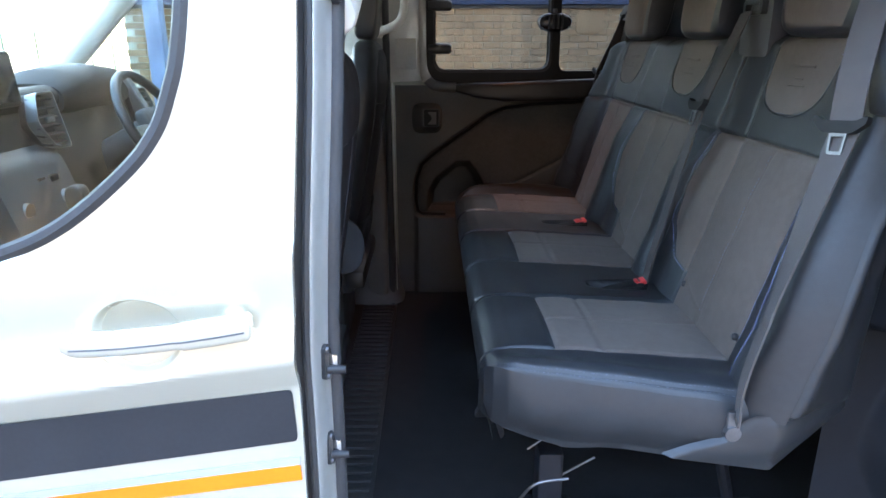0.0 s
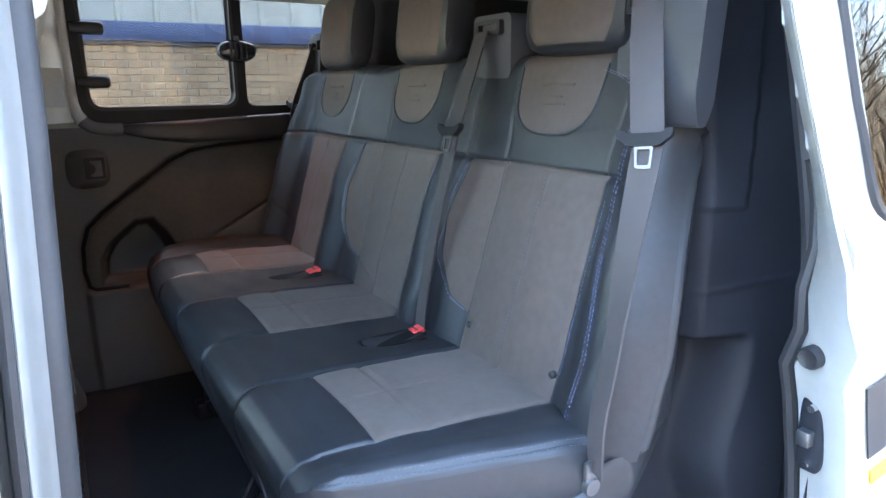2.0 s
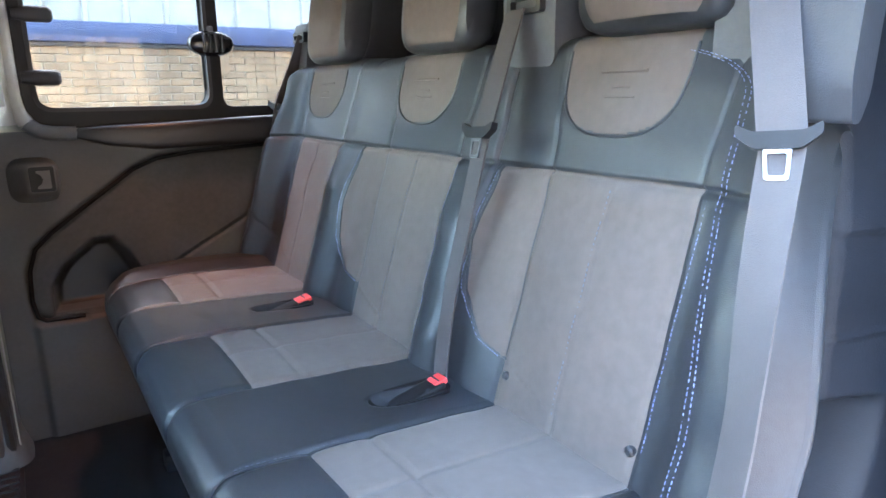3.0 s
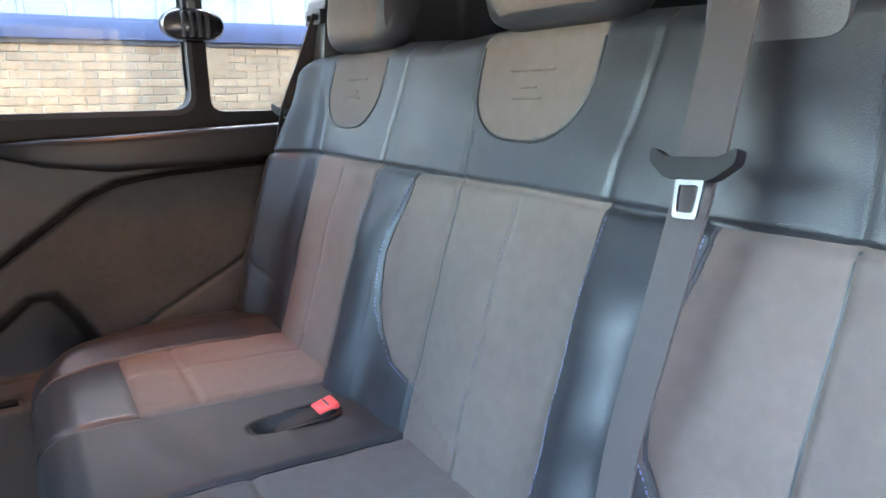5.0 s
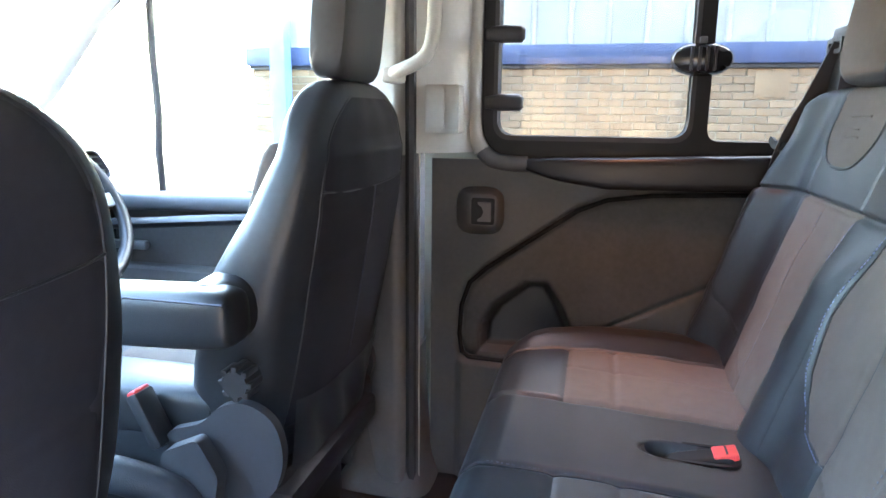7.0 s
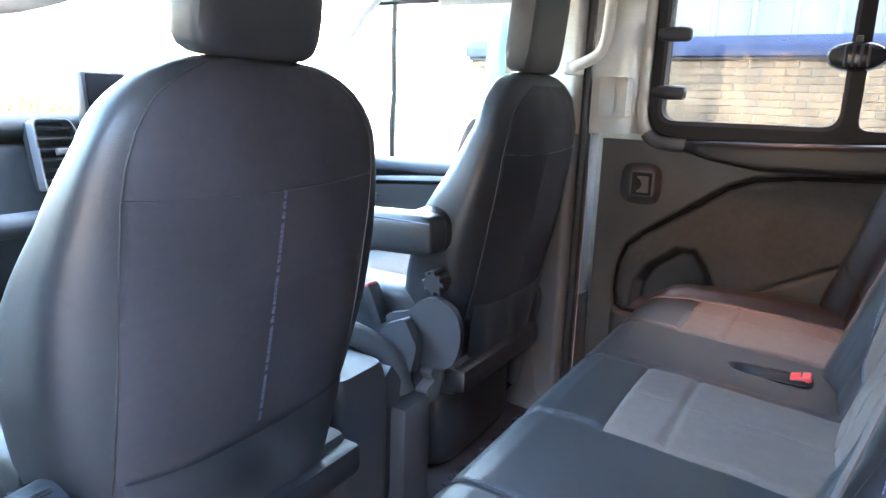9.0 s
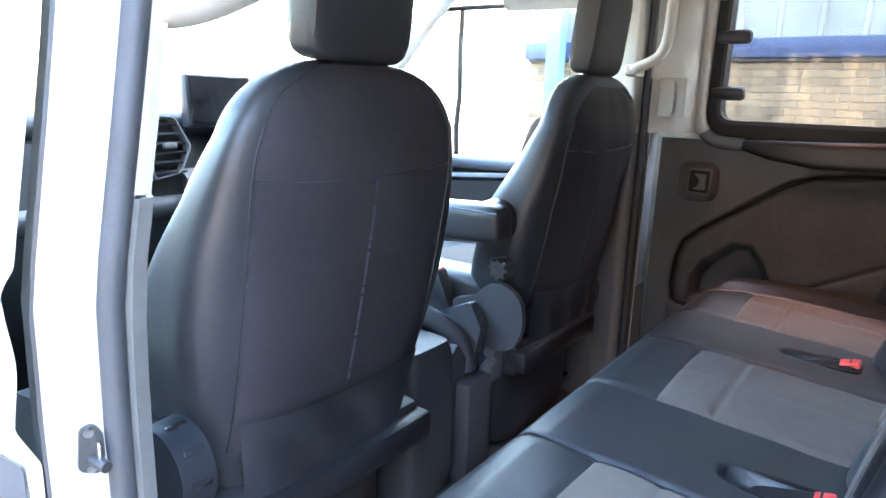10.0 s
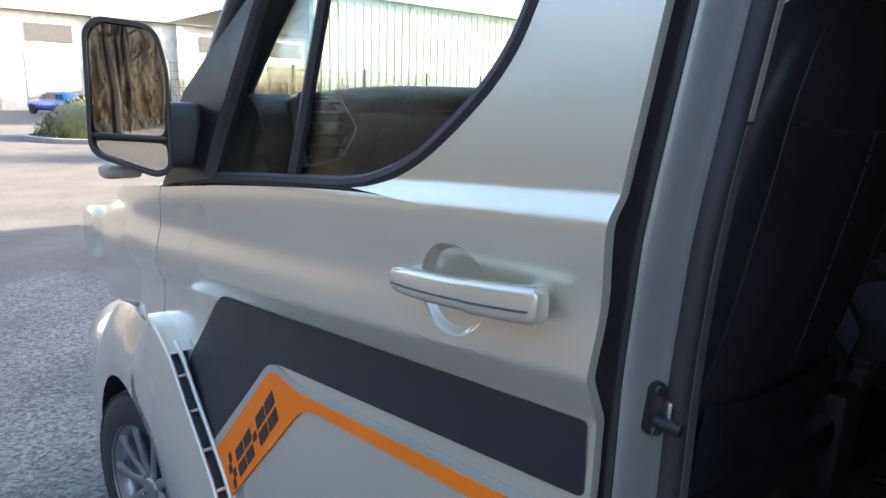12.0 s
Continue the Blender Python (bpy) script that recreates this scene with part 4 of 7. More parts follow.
# ---- dark trim behind the near end of the bench ----
quarter = thing("rear_side_trim", "dark charcoal moulded side trim behind the bench", "side trim", kind="structure")
def trim_fn(X, Z):
    y = 1.275 - 0.34 * (X - 1.24) + 0.10 * np.maximum(Z - 1.3, 0)
    up = sstep(Z, 1.085, 1.115)
    y = y + 0.040 * (1 - sstep(X, 1.245, 1.275)) * up
    edge = 1.34 - 0.03 * sstep(1.067 - Z, 0.0, 0.20) + 0.06 * sstep(0.86 - Z, 0.0, 0.2)
    y = y + 0.085 * (1 - sstep(X - edge, -0.012, 0.030)) * (1 - up)
    y = y - 0.006 * sstep(1.33 + 0.10 * (Z - 1.3) - X, 0.0, 0.003) * sstep(Z, 1.325, 1.33)
    return X, y - 0.004 * groove(Z - (1.190 + 0.10 * (X - 1.24)), 0.0035), Z
sheet("trim", trim_fn, np.arange(1.238, 1.62, 0.006), np.arange(0.56, 1.90, 0.005), None, [("side_panel", SIDE_TRIM)], quarter)
part("return_edge", tube(curve_points([(1.46, 1.20, 0.60), (1.50, 1.19, 0.86), (1.455, 1.19, 1.10), (1.44, 1.20, 1.30), (1.40, 1.24, 1.60), (1.37, 1.28, 1.86)], 6), 0.016, 8), SEAL, quarter, "rubber door opening seal")
part("opening_flange", prism([(1.34, 1.10), (1.46, 1.21), (1.62, 1.215), (1.62, 1.10)], "z", 0.40, 1.84), SIDE_TRIM, quarter)
part("floor_ledge", box(1.20, 1.60, 1.16, 1.30, 0.54, 0.64, 0.02), SIDE_TRIM, quarter)

# ---- far sliding door and window ----
far_door = thing("far_sliding_door", "closed sliding door lined with charcoal fabric and plastic", "car door", kind="structure")
line_a = [(1.85, 1.372), (1.30, 1.356), (1.11, 1.346), (0.90, 1.336), (0.80, 1.322), (0.735, 1.295), (0.60, 1.200), (0.52, 1.142), (0.475, 1.10), (0.455, 1.04), (0.450, 0.96), (0.458, 0.912), (0.475, 0.900), (0.57, 0.897)]
line_b = [(0.80, 0.995), (0.845, 1.022), (1.05, 1.129), (1.30, 1.26)]
pocket = [(0.497, 0.91), (0.503, 0.99), (0.535, 1.045), (0.615, 1.108), (0.665, 1.108), (0.70, 1.06), (0.735, 0.985), (0.80, 0.94), (0.80, 0.91)]
def line_dist(X, Z, line):
    d = np.full(X.shape, 9.0)
    for (x0, z0), (x1, z1) in zip(line, line[1:]):
        vx, vz = x1 - x0, z1 - z0
        t = np.clip(((X - x0) * vx + (Z - z0) * vz) / (vx * vx + vz * vz), 0, 1)
        d = np.minimum(d, np.hypot(X - x0 - t * vx, Z - z0 - t * vz))
    return d
def inside(X, Z, poly):
    c = np.zeros(X.shape, bool)
    for (x0, z0), (x1, z1) in zip(poly, poly[1:] + poly[:1]):
        if z0 != z1:
            c ^= ((z0 > Z) != (z1 > Z)) & (X < (x1 - x0) * (Z - z0) / (z1 - z0) + x0)
    return c
panel_poly = line_a + [(1.0, 0.897), (1.85, 0.897)]
def signed(X, Z, poly):
    d = line_dist(X, Z, poly + poly[:1])
    return np.where(inside(X, Z, poly), d, -d)
def card_fn(X, Z):
    y = 2.905 + 0 * X
    y = y + 0.014 * groove(line_dist(X, Z, line_a), 0.008)
    y = y + 0.008 * sstep(signed(X, Z, panel_poly), -0.004, 0.012)
    y = y + 0.055 * sstep(signed(X, Z, pocket), -0.010, 0.026)
    y = y + 0.006 * groove(line_dist(X, Z, line_b), 0.006)
    y = y - 0.012 * (1 - sstep(Z, 0.885, 0.90)) * sstep(X, 0.44, 0.46)
    y = y - 0.03 * sstep(Z, 1.37, 1.44) * sstep(X, 0.36, 0.42) * 0.3
    return X, y, Z
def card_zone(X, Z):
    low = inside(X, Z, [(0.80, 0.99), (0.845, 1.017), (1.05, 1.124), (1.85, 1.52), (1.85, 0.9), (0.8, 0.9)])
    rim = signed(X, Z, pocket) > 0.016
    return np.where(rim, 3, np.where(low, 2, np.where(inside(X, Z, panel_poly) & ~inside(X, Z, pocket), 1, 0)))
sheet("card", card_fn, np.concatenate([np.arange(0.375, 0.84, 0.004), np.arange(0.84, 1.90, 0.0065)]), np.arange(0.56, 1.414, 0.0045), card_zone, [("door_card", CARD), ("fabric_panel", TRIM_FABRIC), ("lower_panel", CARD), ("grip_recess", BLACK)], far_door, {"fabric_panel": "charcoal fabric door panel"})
part("panel_gap", tube([(x, 2.9115, z) for x, z in line_a], 0.0065, 6), FRAME_BLACK, far_door, "dark gap round the fabric panel")
part("door_ledge", loft([(0.572, 2.904, 1.408, 0.006, 0.004, 3), (0.61, 2.898, 1.401, 0.014, 0.014, 3.5), (0.68, 2.893, 1.393, 0.020, 0.027, 4), (0.80, 2.889, 1.386, 0.024, 0.037, 4), (1.0, 2.888, 1.391, 0.025, 0.040, 4), (1.3, 2.888, 1.399, 0.025, 0.042, 4), (1.88, 2.888, 1.405, 0.025, 0.044, 4)], "x", 24), LEDGE, far_door, "smooth black window ledge")
catch = part("catch_housing", loft([(2.906, 0.498, 1.285, 0.060, 0.060, 3.4), (2.893, 0.500, 1.286, 0.056, 0.056, 3.6), (2.868, 0.507, 1.289, 0.044, 0.046, 4.2), (2.852, 0.513, 1.291, 0.037, 0.039, 4.8), (2.848, 0.514, 1.291, 0.032, 0.034, 4.8)], "y", 32), TRIM_MID, far_door, "grey door catch housing")
part("catch_recess", prism(rounded(rect(0.487, 0.543, 1.260, 1.324), 0.007), "y", 2.8445, 2.852, 0.0015), FRAME_BLACK, catch)
part("catch_lever", prism([(0.503, 1.268), (0.534, 1.268), (0.534, 1.314), (0.503, 1.314), (0.503, 1.309), (0.512, 1.303), (0.517, 1.291), (0.512, 1.279), (0.503, 1.273)], "y", 2.840, 2.846, 0.001), TRIM_MID, catch, "grey notched catch plate")
# window: black frame, sliding pane, fixed pane
win = thing("far_window", "black-framed sliding side window with a catch", "window", kind="structure")
fo, fi = rounded(rect(0.490, 1.0, 1.402, 1.90), 0.060, 7), rounded(rect(0.534, 0.966, 1.468, 1.87), 0.040, 7)
part("window_frame", ring(fo, fi, "y", 2.915, 2.965), FRAME_BLACK, win, "black window frame")
fi2 = rounded(rect(0.524, 0.976, 1.457, 1.88), 0.046, 7)
part("inner_bead", ring(fi2, fi, "y", 2.905, 2.915), RUBBER, win)
fo3, fi3 = rounded(rect(0.992, 1.40, 1.402, 1.90), 0.04, 7), rounded(rect(1.008, 1.352, 1.462, 1.87), 0.030, 7)
part("window_frame", ring(fo3, fi3, "y", 2.917, 2.968), FRAME_BLACK, win, "black window frame")
p1 = part("pane", box(0.52, 0.98, 2.945, 2.949, 1.455, 1.885), SIDE_GLASS, win, "clear sliding pane", smooth=False)
p2 = part("pane", box(0.985, 1.37, 2.953, 2.957, 1.455, 1.885), SIDE_GLASS, win, "clear fixed pane", smooth=False)
p1.visible_shadow = p2.visible_shadow = False
rear_lining = thing("rear_lining", "charcoal moulded trim lining the rear of the van", "side trim", kind="structure")
def lining_fn(X, Z):
    y = 2.915 - 0.035 * sstep(X, 1.40, 1.47) - 0.10 * np.maximum(Z - 1.45, 0) * sstep(X, 1.40, 1.5)
    return X, y + 0.006 * groove(X - 1.62, 0.006) + 0.006 * groove(Z - 1.42, 0.006), Z
sheet("lining", lining_fn, np.arange(1.395, 2.83, 0.012), np.concatenate([np.arange(1.40, 1.90, 0.012)]), None, [("pillar_panel", TRIM)], rear_lining)
sheet("lining", lambda X, Z: (X, 2.885 + 0 * X, Z), np.arange(1.86, 2.83, 0.05), np.arange(0.56, 1.42, 0.05), None, [("lower_panel", TRIM)], rear_lining)
part("tail_panel", box(2.80, 2.83, 1.24, 2.92, 0.56, 1.88, 0.01), SIDE_TRIM, rear_lining, "dark tail lining")
part("divider", box(0.966, 1.008, 2.922, 2.962, 1.45, 1.89, 0.006), FRAME_BLACK, win)
for z in (1.545, 1.70):
    part("stop_peg", turned(loft([(0.505, 2.912, z, 0.016, 0.014, 3), (0.54, 2.908, z, 0.019, 0.020, 3), (0.585, 2.908, z, 0.018, 0.020, 2.6), (0.594, 2.908, z, 0.010, 0.012, 2.4)], "x", 16), Matrix.Identity(4)), BLACK, win, "black window stop")
wl2 = part("window_catch", loft([(2.93, 0.982, 1.640, 0.058, 0.030, 2.2), (2.905, 0.982, 1.640, 0.066, 0.036, 2.2), (2.89, 0.982, 1.640, 0.060, 0.030, 2.2), (2.882, 0.982, 1.640, 0.040, 0.016, 2.2)], "y", 28), GLOSS_BLACK, win, "oval black window catch")
part("catch_grip", join(*[box(0.955 + 0.016 * k, 0.961 + 0.016 * k, 2.872, 2.888, 1.615, 1.665, 0.002) for k in range(4)]), BLACK, wl2)
part("catch_stem", box(0.974, 0.990, 2.895, 2.93, 1.672, 1.688, 0.003), TRIM_MID, wl2)
# far pillar trim
post = thing("far_pillar_trim", "pale upper and dark lower trim on the pillar", "pillar trim", kind="structure")
part("upper_trim", prism(rounded([(0.36, 2.79), (0.44, 2.84), (0.49, 2.905), (0.52, 2.955), (0.36, 2.96)], [0.01, 0.03, 0.03, 0.01, 0]), "z", 1.428, 1.88), LIGHT_TRIM, post, "pale grey upper pillar trim")
part("corner_trim", tube(curve_points([(0.478, 2.902, 1.88), (0.478, 2.90, 1.54), (0.484, 2.90, 1.465), (0.500, 2.90, 1.432)], 8), 0.020, 10), LIGHT_TRIM, post)
part("corner_trim_lower", tube(curve_points([(0.500, 2.90, 1.432), (0.525, 2.90, 1.412), (0.56, 2.90, 1.404), (0.61, 2.902, 1.402)], 8), 0.0195, 10), TRIM_MID, post, "dark grey corner trim")
part("forward_trim", prism(rounded([(0.02, 2.88), (0.20, 2.80), (0.33, 2.76), (0.345, 2.80), (0.345, 2.95), (0.02, 2.95)], [0.02, 0.03, 0.02, 0, 0, 0]), "z", 0.60, 1.42), TRIM_POST, post, "grey lower pillar trim")
part("forward_trim_upper", prism(rounded([(0.16, 2.88), (0.24, 2.80), (0.33, 2.76), (0.345, 2.80), (0.345, 2.95), (0.16, 2.95)], [0.02, 0.03, 0.02, 0, 0, 0]), "z", 1.424, 1.88), LIGHT_TRIM, post, "pale grey upper pillar trim")
part("opening_seal", tube([(0.352, 2.795, z) for z in np.linspace(0.56, 1.86, 24)], 0.014, 8), RUBBER, post, "black rubber opening seal")
part("seal_edge", tube([(0.372, 2.800, z) for z in np.linspace(0.60, 1.43, 14)], 0.0022, 6), LIGHT_TRIM, post)
part("pillar_foot", loft([(0.56, 0.27, 2.86, 0.13, 0.10, 4), (0.62, 0.28, 2.87, 0.10, 0.09, 4), (0.80, 0.28, 2.88, 0.08, 0.09, 4), (0.93, 0.28, 2.88, 0.075, 0.10, 4)], "z", 24), TRIM_MID, post)
clip = part("anchor_plate", prism(rounded(rect(0.384, 0.462, 1.474, 1.582), 0.006), "y", 2.802, 2.86, 0.002), LIGHT_TRIM, post, "pale square trim cover")
part("anchor_recess", prism(rounded(rect(0.394, 0.430, 1.484, 1.572), 0.008), "y", 2.797, 2.806, 0.003), LIGHT_TRIM, clip)
grab = thing("grab_handle", "cream grab handle on the pillar", "grab handle")
gp = curve_points([(0.322, 2.735, 1.598), (0.345, 2.72, 1.606), (0.385, 2.715, 1.622), (0.412, 2.715, 1.645), (0.424, 2.715, 1.69), (0.428, 2.715, 1.78), (0.43, 2.73, 1.87)], 6)
part("grip", tube(gp, 0.015, 12), HEADLINER, grab, "cream moulded grip")
part("foot", cushion_box(0.305, 0.345, 2.715, 2.79, 1.582, 1.616, 4), HEADLINER, grab)
part("foot", cushion_box(0.41, 0.45, 2.72, 2.86, 1.84, 1.88, 4), HEADLINER, grab)
# driver's door lining
lining = thing("driver_door_lining", "grey plastic lining of the driver's door", "door lining", kind="structure")
part("lining_panel", box(-0.95, 0.10, 2.93, 2.985, 0.60, 1.255, 0.01), TRIM_MID, lining)
part("window_sill", loft([(-0.9, 2.93, 1.262, 0.03, 0.022, 3), (-0.5, 2.925, 1.268, 0.045, 0.026, 3), (0.15, 2.925, 1.278, 0.045, 0.026, 3)], "x", 18), TRIM, lining)
part("pull_handle", tube(curve_points([(-0.62, 2.90, 1.20), (-0.45, 2.86, 1.215), (-0.20, 2.86, 1.235), (0.0, 2.90, 1.245)], 6), 0.022, 10, flat=0.7), BLACK, lining, "black door pull")
part("door_lever", box(-0.58, -0.44, 2.875, 2.90, 1.135, 1.16, 0.008), SATIN, lining, "silver door lever")
part("arm_shelf", box(-0.75, 0.05, 2.86, 2.94, 1.02, 1.09, 0.02), TRIM_MID, lining)


# ---- rear bench ----
bench = thing("rear_bench", "three-seat bench in black leather and grey suede with blue stitching", "bench seat")
SEATS = (1.515, 2.04, 2.555)
B0, B1 = 1.205, 2.862
C1 = 2.85                        # the cushion's far end
SPLITS = (1.79, 2.315)
def bolster_line(z):
    """How far the suede side panel reaches out from a seat's middle, by height."""
    return np.interp(z, [1.05, 1.082, 1.10, 1.135, 1.167, 1.25, 1.375], [0.0, 0.13, 0.196, 0.238, 0.257, 0.268, 0.252])
def patch(d, z):
    """Negative within the suede patch under each headrest."""
    return np.maximum(((np.abs(d - 0.036) / 0.114) ** 2.8 + (np.maximum(1.555 - z, 0) / 0.122) ** 2.8) ** (1 / 2.8) - 1, -1)
def seat_of(Y):
    c = np.where(Y < SPLITS[0], SEATS[0], np.where(Y < SPLITS[1], SEATS[1], SEATS[2]))
    return Y - c, c
BULGES = ((1.262, 0.070), (1.835, 0.062), (2.362, 0.062), (2.822, 0.048))
def back_x(Y, Z):
    """The front face of the backrests."""
    d, c = seat_of(Y)
    x = 1.060 + 0.30 * (Z - 1.047)
    low = 1 - sstep(Z, 1.27, 1.385)
    for k, (b, w) in enumerate(BULGES):
        tall = 0.2 + 0.8 * (1 - sstep(Z, 1.18, 1.47)) if k == 0 else 0.5 + 0.5 * (1 - sstep(Z, 1.30, 1.52)) if k == 3 else low
        x = x - ((0.062 if k == 3 else 0.035) * tall + 0.0025) * np.exp(-np.abs((Y - b) / w) ** 2.6)
    x = x - 0.012 * low * np.cos(np.clip(d / 0.14, -1, 1) * np.pi / 2) - 0.010 * low * np.exp(-((d - 0.20) / 0.05) ** 2)
    x = x + 0.016 * groove(Y - SPLITS[0], 0.004)
    x = x + sstep(Y, 1.235, 1.275) * (0.008 * groove(Z - 1.375, 0.004) - 0.002 * groove(Z - 1.355, 0.016))
    for k in (0.135, -0.137):
        x = x + np.where(Z > 1.38, 0.0024, 0.0045) * groove(d - k - 0.02 * sstep(Z, 1.38, 1.55) * (1 if k > 0 else -1), 0.005)
    x = x + np.where(Z < 1.36, 0.003 * groove(d - bolster_line(Z), 0.005), 0) + np.where(Z < 1.37, 0.0022 * groove(d, 0.004), 0)
    # soft creases low on the bolsters
    for b, w in BULGES:
        x = x + 0.004 * np.sin(34 * Z + 20 * (Y - b)) * groove(Y - b, 0.05) * (1 - sstep(Z, 1.05, 1.20))
    x = x + 0.0016 * np.sin(17 * Y + 5 * np.sin(11 * Z)) * np.sin(21 * Z + 3 * Y)
    ends = np.maximum(0, 1 - (Y - B0) / 0.05) ** 2 + np.maximum(0, 1 - (B1 - Y) / 0.05) ** 2
    return x + 0.05 * ends
def lean_in(Y, z):
    """The near end of the back draws in towards its top."""
    return Y + 0.055 * sstep(z, 1.10, 1.44) * np.clip((1.40 - Y) / (1.40 - B0), 0, 1)
def back_fn(Y, S):
    """S runs up the front (0 to 1), over the rounded top (1 to 2)."""
    top = 1.545 + 0.010 * np.cos(seat_of(Y)[0] / 0.26 * np.pi / 2)
    ends = np.maximum(0, 1 - (Y - B0) / 0.09) ** 2 + np.maximum(0, 1 - (B1 - Y) / 0.09) ** 2
    near = np.maximum(0, 1 - (Y - B0) / 0.10) ** 2
    top = top - 0.055 * ends - 0.045 * near
    z = 0.985 + (top - 0.985) * np.clip(S, 0, 1)
    x = back_x(Y, z)
    a = np.clip(S - 1, 0, 1) * np.pi
    r = 0.055 * (1 - 0.75 * np.minimum(near * 1.6, 1))
    return x + r * (1 - np.cos(a)), lean_in(Y, z), z + r * 0.55 * np.sin(a)
def back_zone(Y, S):
    z = 0.985 + 0.565 * np.clip(S, 0, 1)
    d, _ = seat_of(Y)
    low = (z < 1.375) & (d > -0.137) & (d < np.where(Y > SPLITS[1], 0.135, np.maximum(bolster_line(z), 0.135)))
    pat = (z > 1.40) & (patch(d, z) < 0) & (S < 1.25)
    who = np.where(Y < SPLITS[0], 0, np.where(Y < SPLITS[1], 1, 2))
    return np.where(low, 3 + who, np.where(pat, 6 + who, who))
ys = np.arange(B0, B1 + 0.001, 0.0036)
ss = np.concatenate([np.linspace(0, 1, 150), np.linspace(1, 2, 13)[1:]])
names = [("backrest_cover", LEATHER)] * 3 + [("backrest_insert", SUEDE)] * 3 + [("headrest_patch", SUEDE)] * 3
sheet("backrest", back_fn, ys, ss, back_zone, names, bench, {"backrest_insert": "grey suede backrest insert", "headrest_patch": "embossed grey suede patch", "backrest_cover": "black leather backrest cover"})
for a, b in zip((B0, *SPLITS), (*SPLITS, B1)):
    part("backrest_shell", prism([(1.10, 0.99), (1.17, 0.985), (1.33, 1.56), (1.27, 1.568)], "y", max(a + 0.004, 1.30), b - 0.004, 0.01), TRIM, bench)
# padded end of the bench's back, slanting inwards to the rear
bm = bmesh.new()
rows = []
for z in np.linspace(0.985, 1.45, 34):
    f = float(back_x(np.array(B0), np.array(z)))
    g = 1.060 + 0.30 * (z - 1.047)
    k = max(0.0, (z - 1.40) / 0.05) ** 2.2 + max(0.0, (1.005 - z) / 0.02) ** 2
    rx, ry = 1.205 + 0.085 * (z - 1.0), 1.262 + 0.02 * (z - 1.0)
    s = 0.020 * k
    d = float(lean_in(B0, z)) - B0
    y0 = B0 + d
    q = [(f - 0.001, y0 + 0.003, z), (f + 0.016, y0 - 0.003 + s, z), (f + 0.45 * (rx - f), y0 + 0.40 * (ry - y0) + s, z), (rx - 0.012, ry - 0.010 + s, z), (rx, ry + 0.008 + s, z), (rx - 0.003, ry + 0.06, z)]
    rows.append([bm.verts.new(p) for p in curve_points(q, 4)])
for r, s in zip(rows, rows[1:]):
    for i in range(len(r) - 1):
        bm.faces.new((r[i], r[i + 1], s[i + 1], s[i]))
bm.faces.new(rows[-1])
bm.faces.new(rows[0][::-1])
part("side_bolster", bm, LEATHER, bench, "black leather side of the backrest")

def profile(S):
    """The cushion's outline from the lower front (0) round the nose (1) to the back (2): x and z."""
    a = np.clip(S, 0, 1)
    px = np.interp(a, [0, 0.35, 0.5, 0.62, 0.74, 0.87, 1], [0.622, 0.604, 0.598, 0.600, 0.609, 0.626, 0.655])
    pz = np.interp(a, [0, 0.35, 0.5, 0.62, 0.74, 0.87, 1], [0.88, 0.952, 0.985, 1.005, 1.021, 1.033, 1.039])
    b = np.clip(S - 1, 0, 1)
    return px + b * (1.09 - 0.655), pz - 0.026 * b ** 1.3
SUEDE_Y = ((1.372, 1.648), (1.885, 2.168), (2.410, 2.686))
def near_edge(x):
    """The slanting line of the near side, rounded at its front corner."""
    return np.interp(x, [0.595, 0.605, 0.62, 0.645, 0.68, 0.72, 0.85, 1.0, 1.10], [1.385, 1.352, 1.330, 1.313, 1.302, 1.294, 1.268, 1.240, 1.222])
def far_edge(x):
    """The far side, with a wide round at its front corner."""
    return np.interp(x, [0.598, 0.605, 0.62, 0.645, 0.70, 0.80, 0.90, 1.10], [2.63, 2.655, 2.685, 2.72, 2.775, 2.83, 2.848, 2.85])
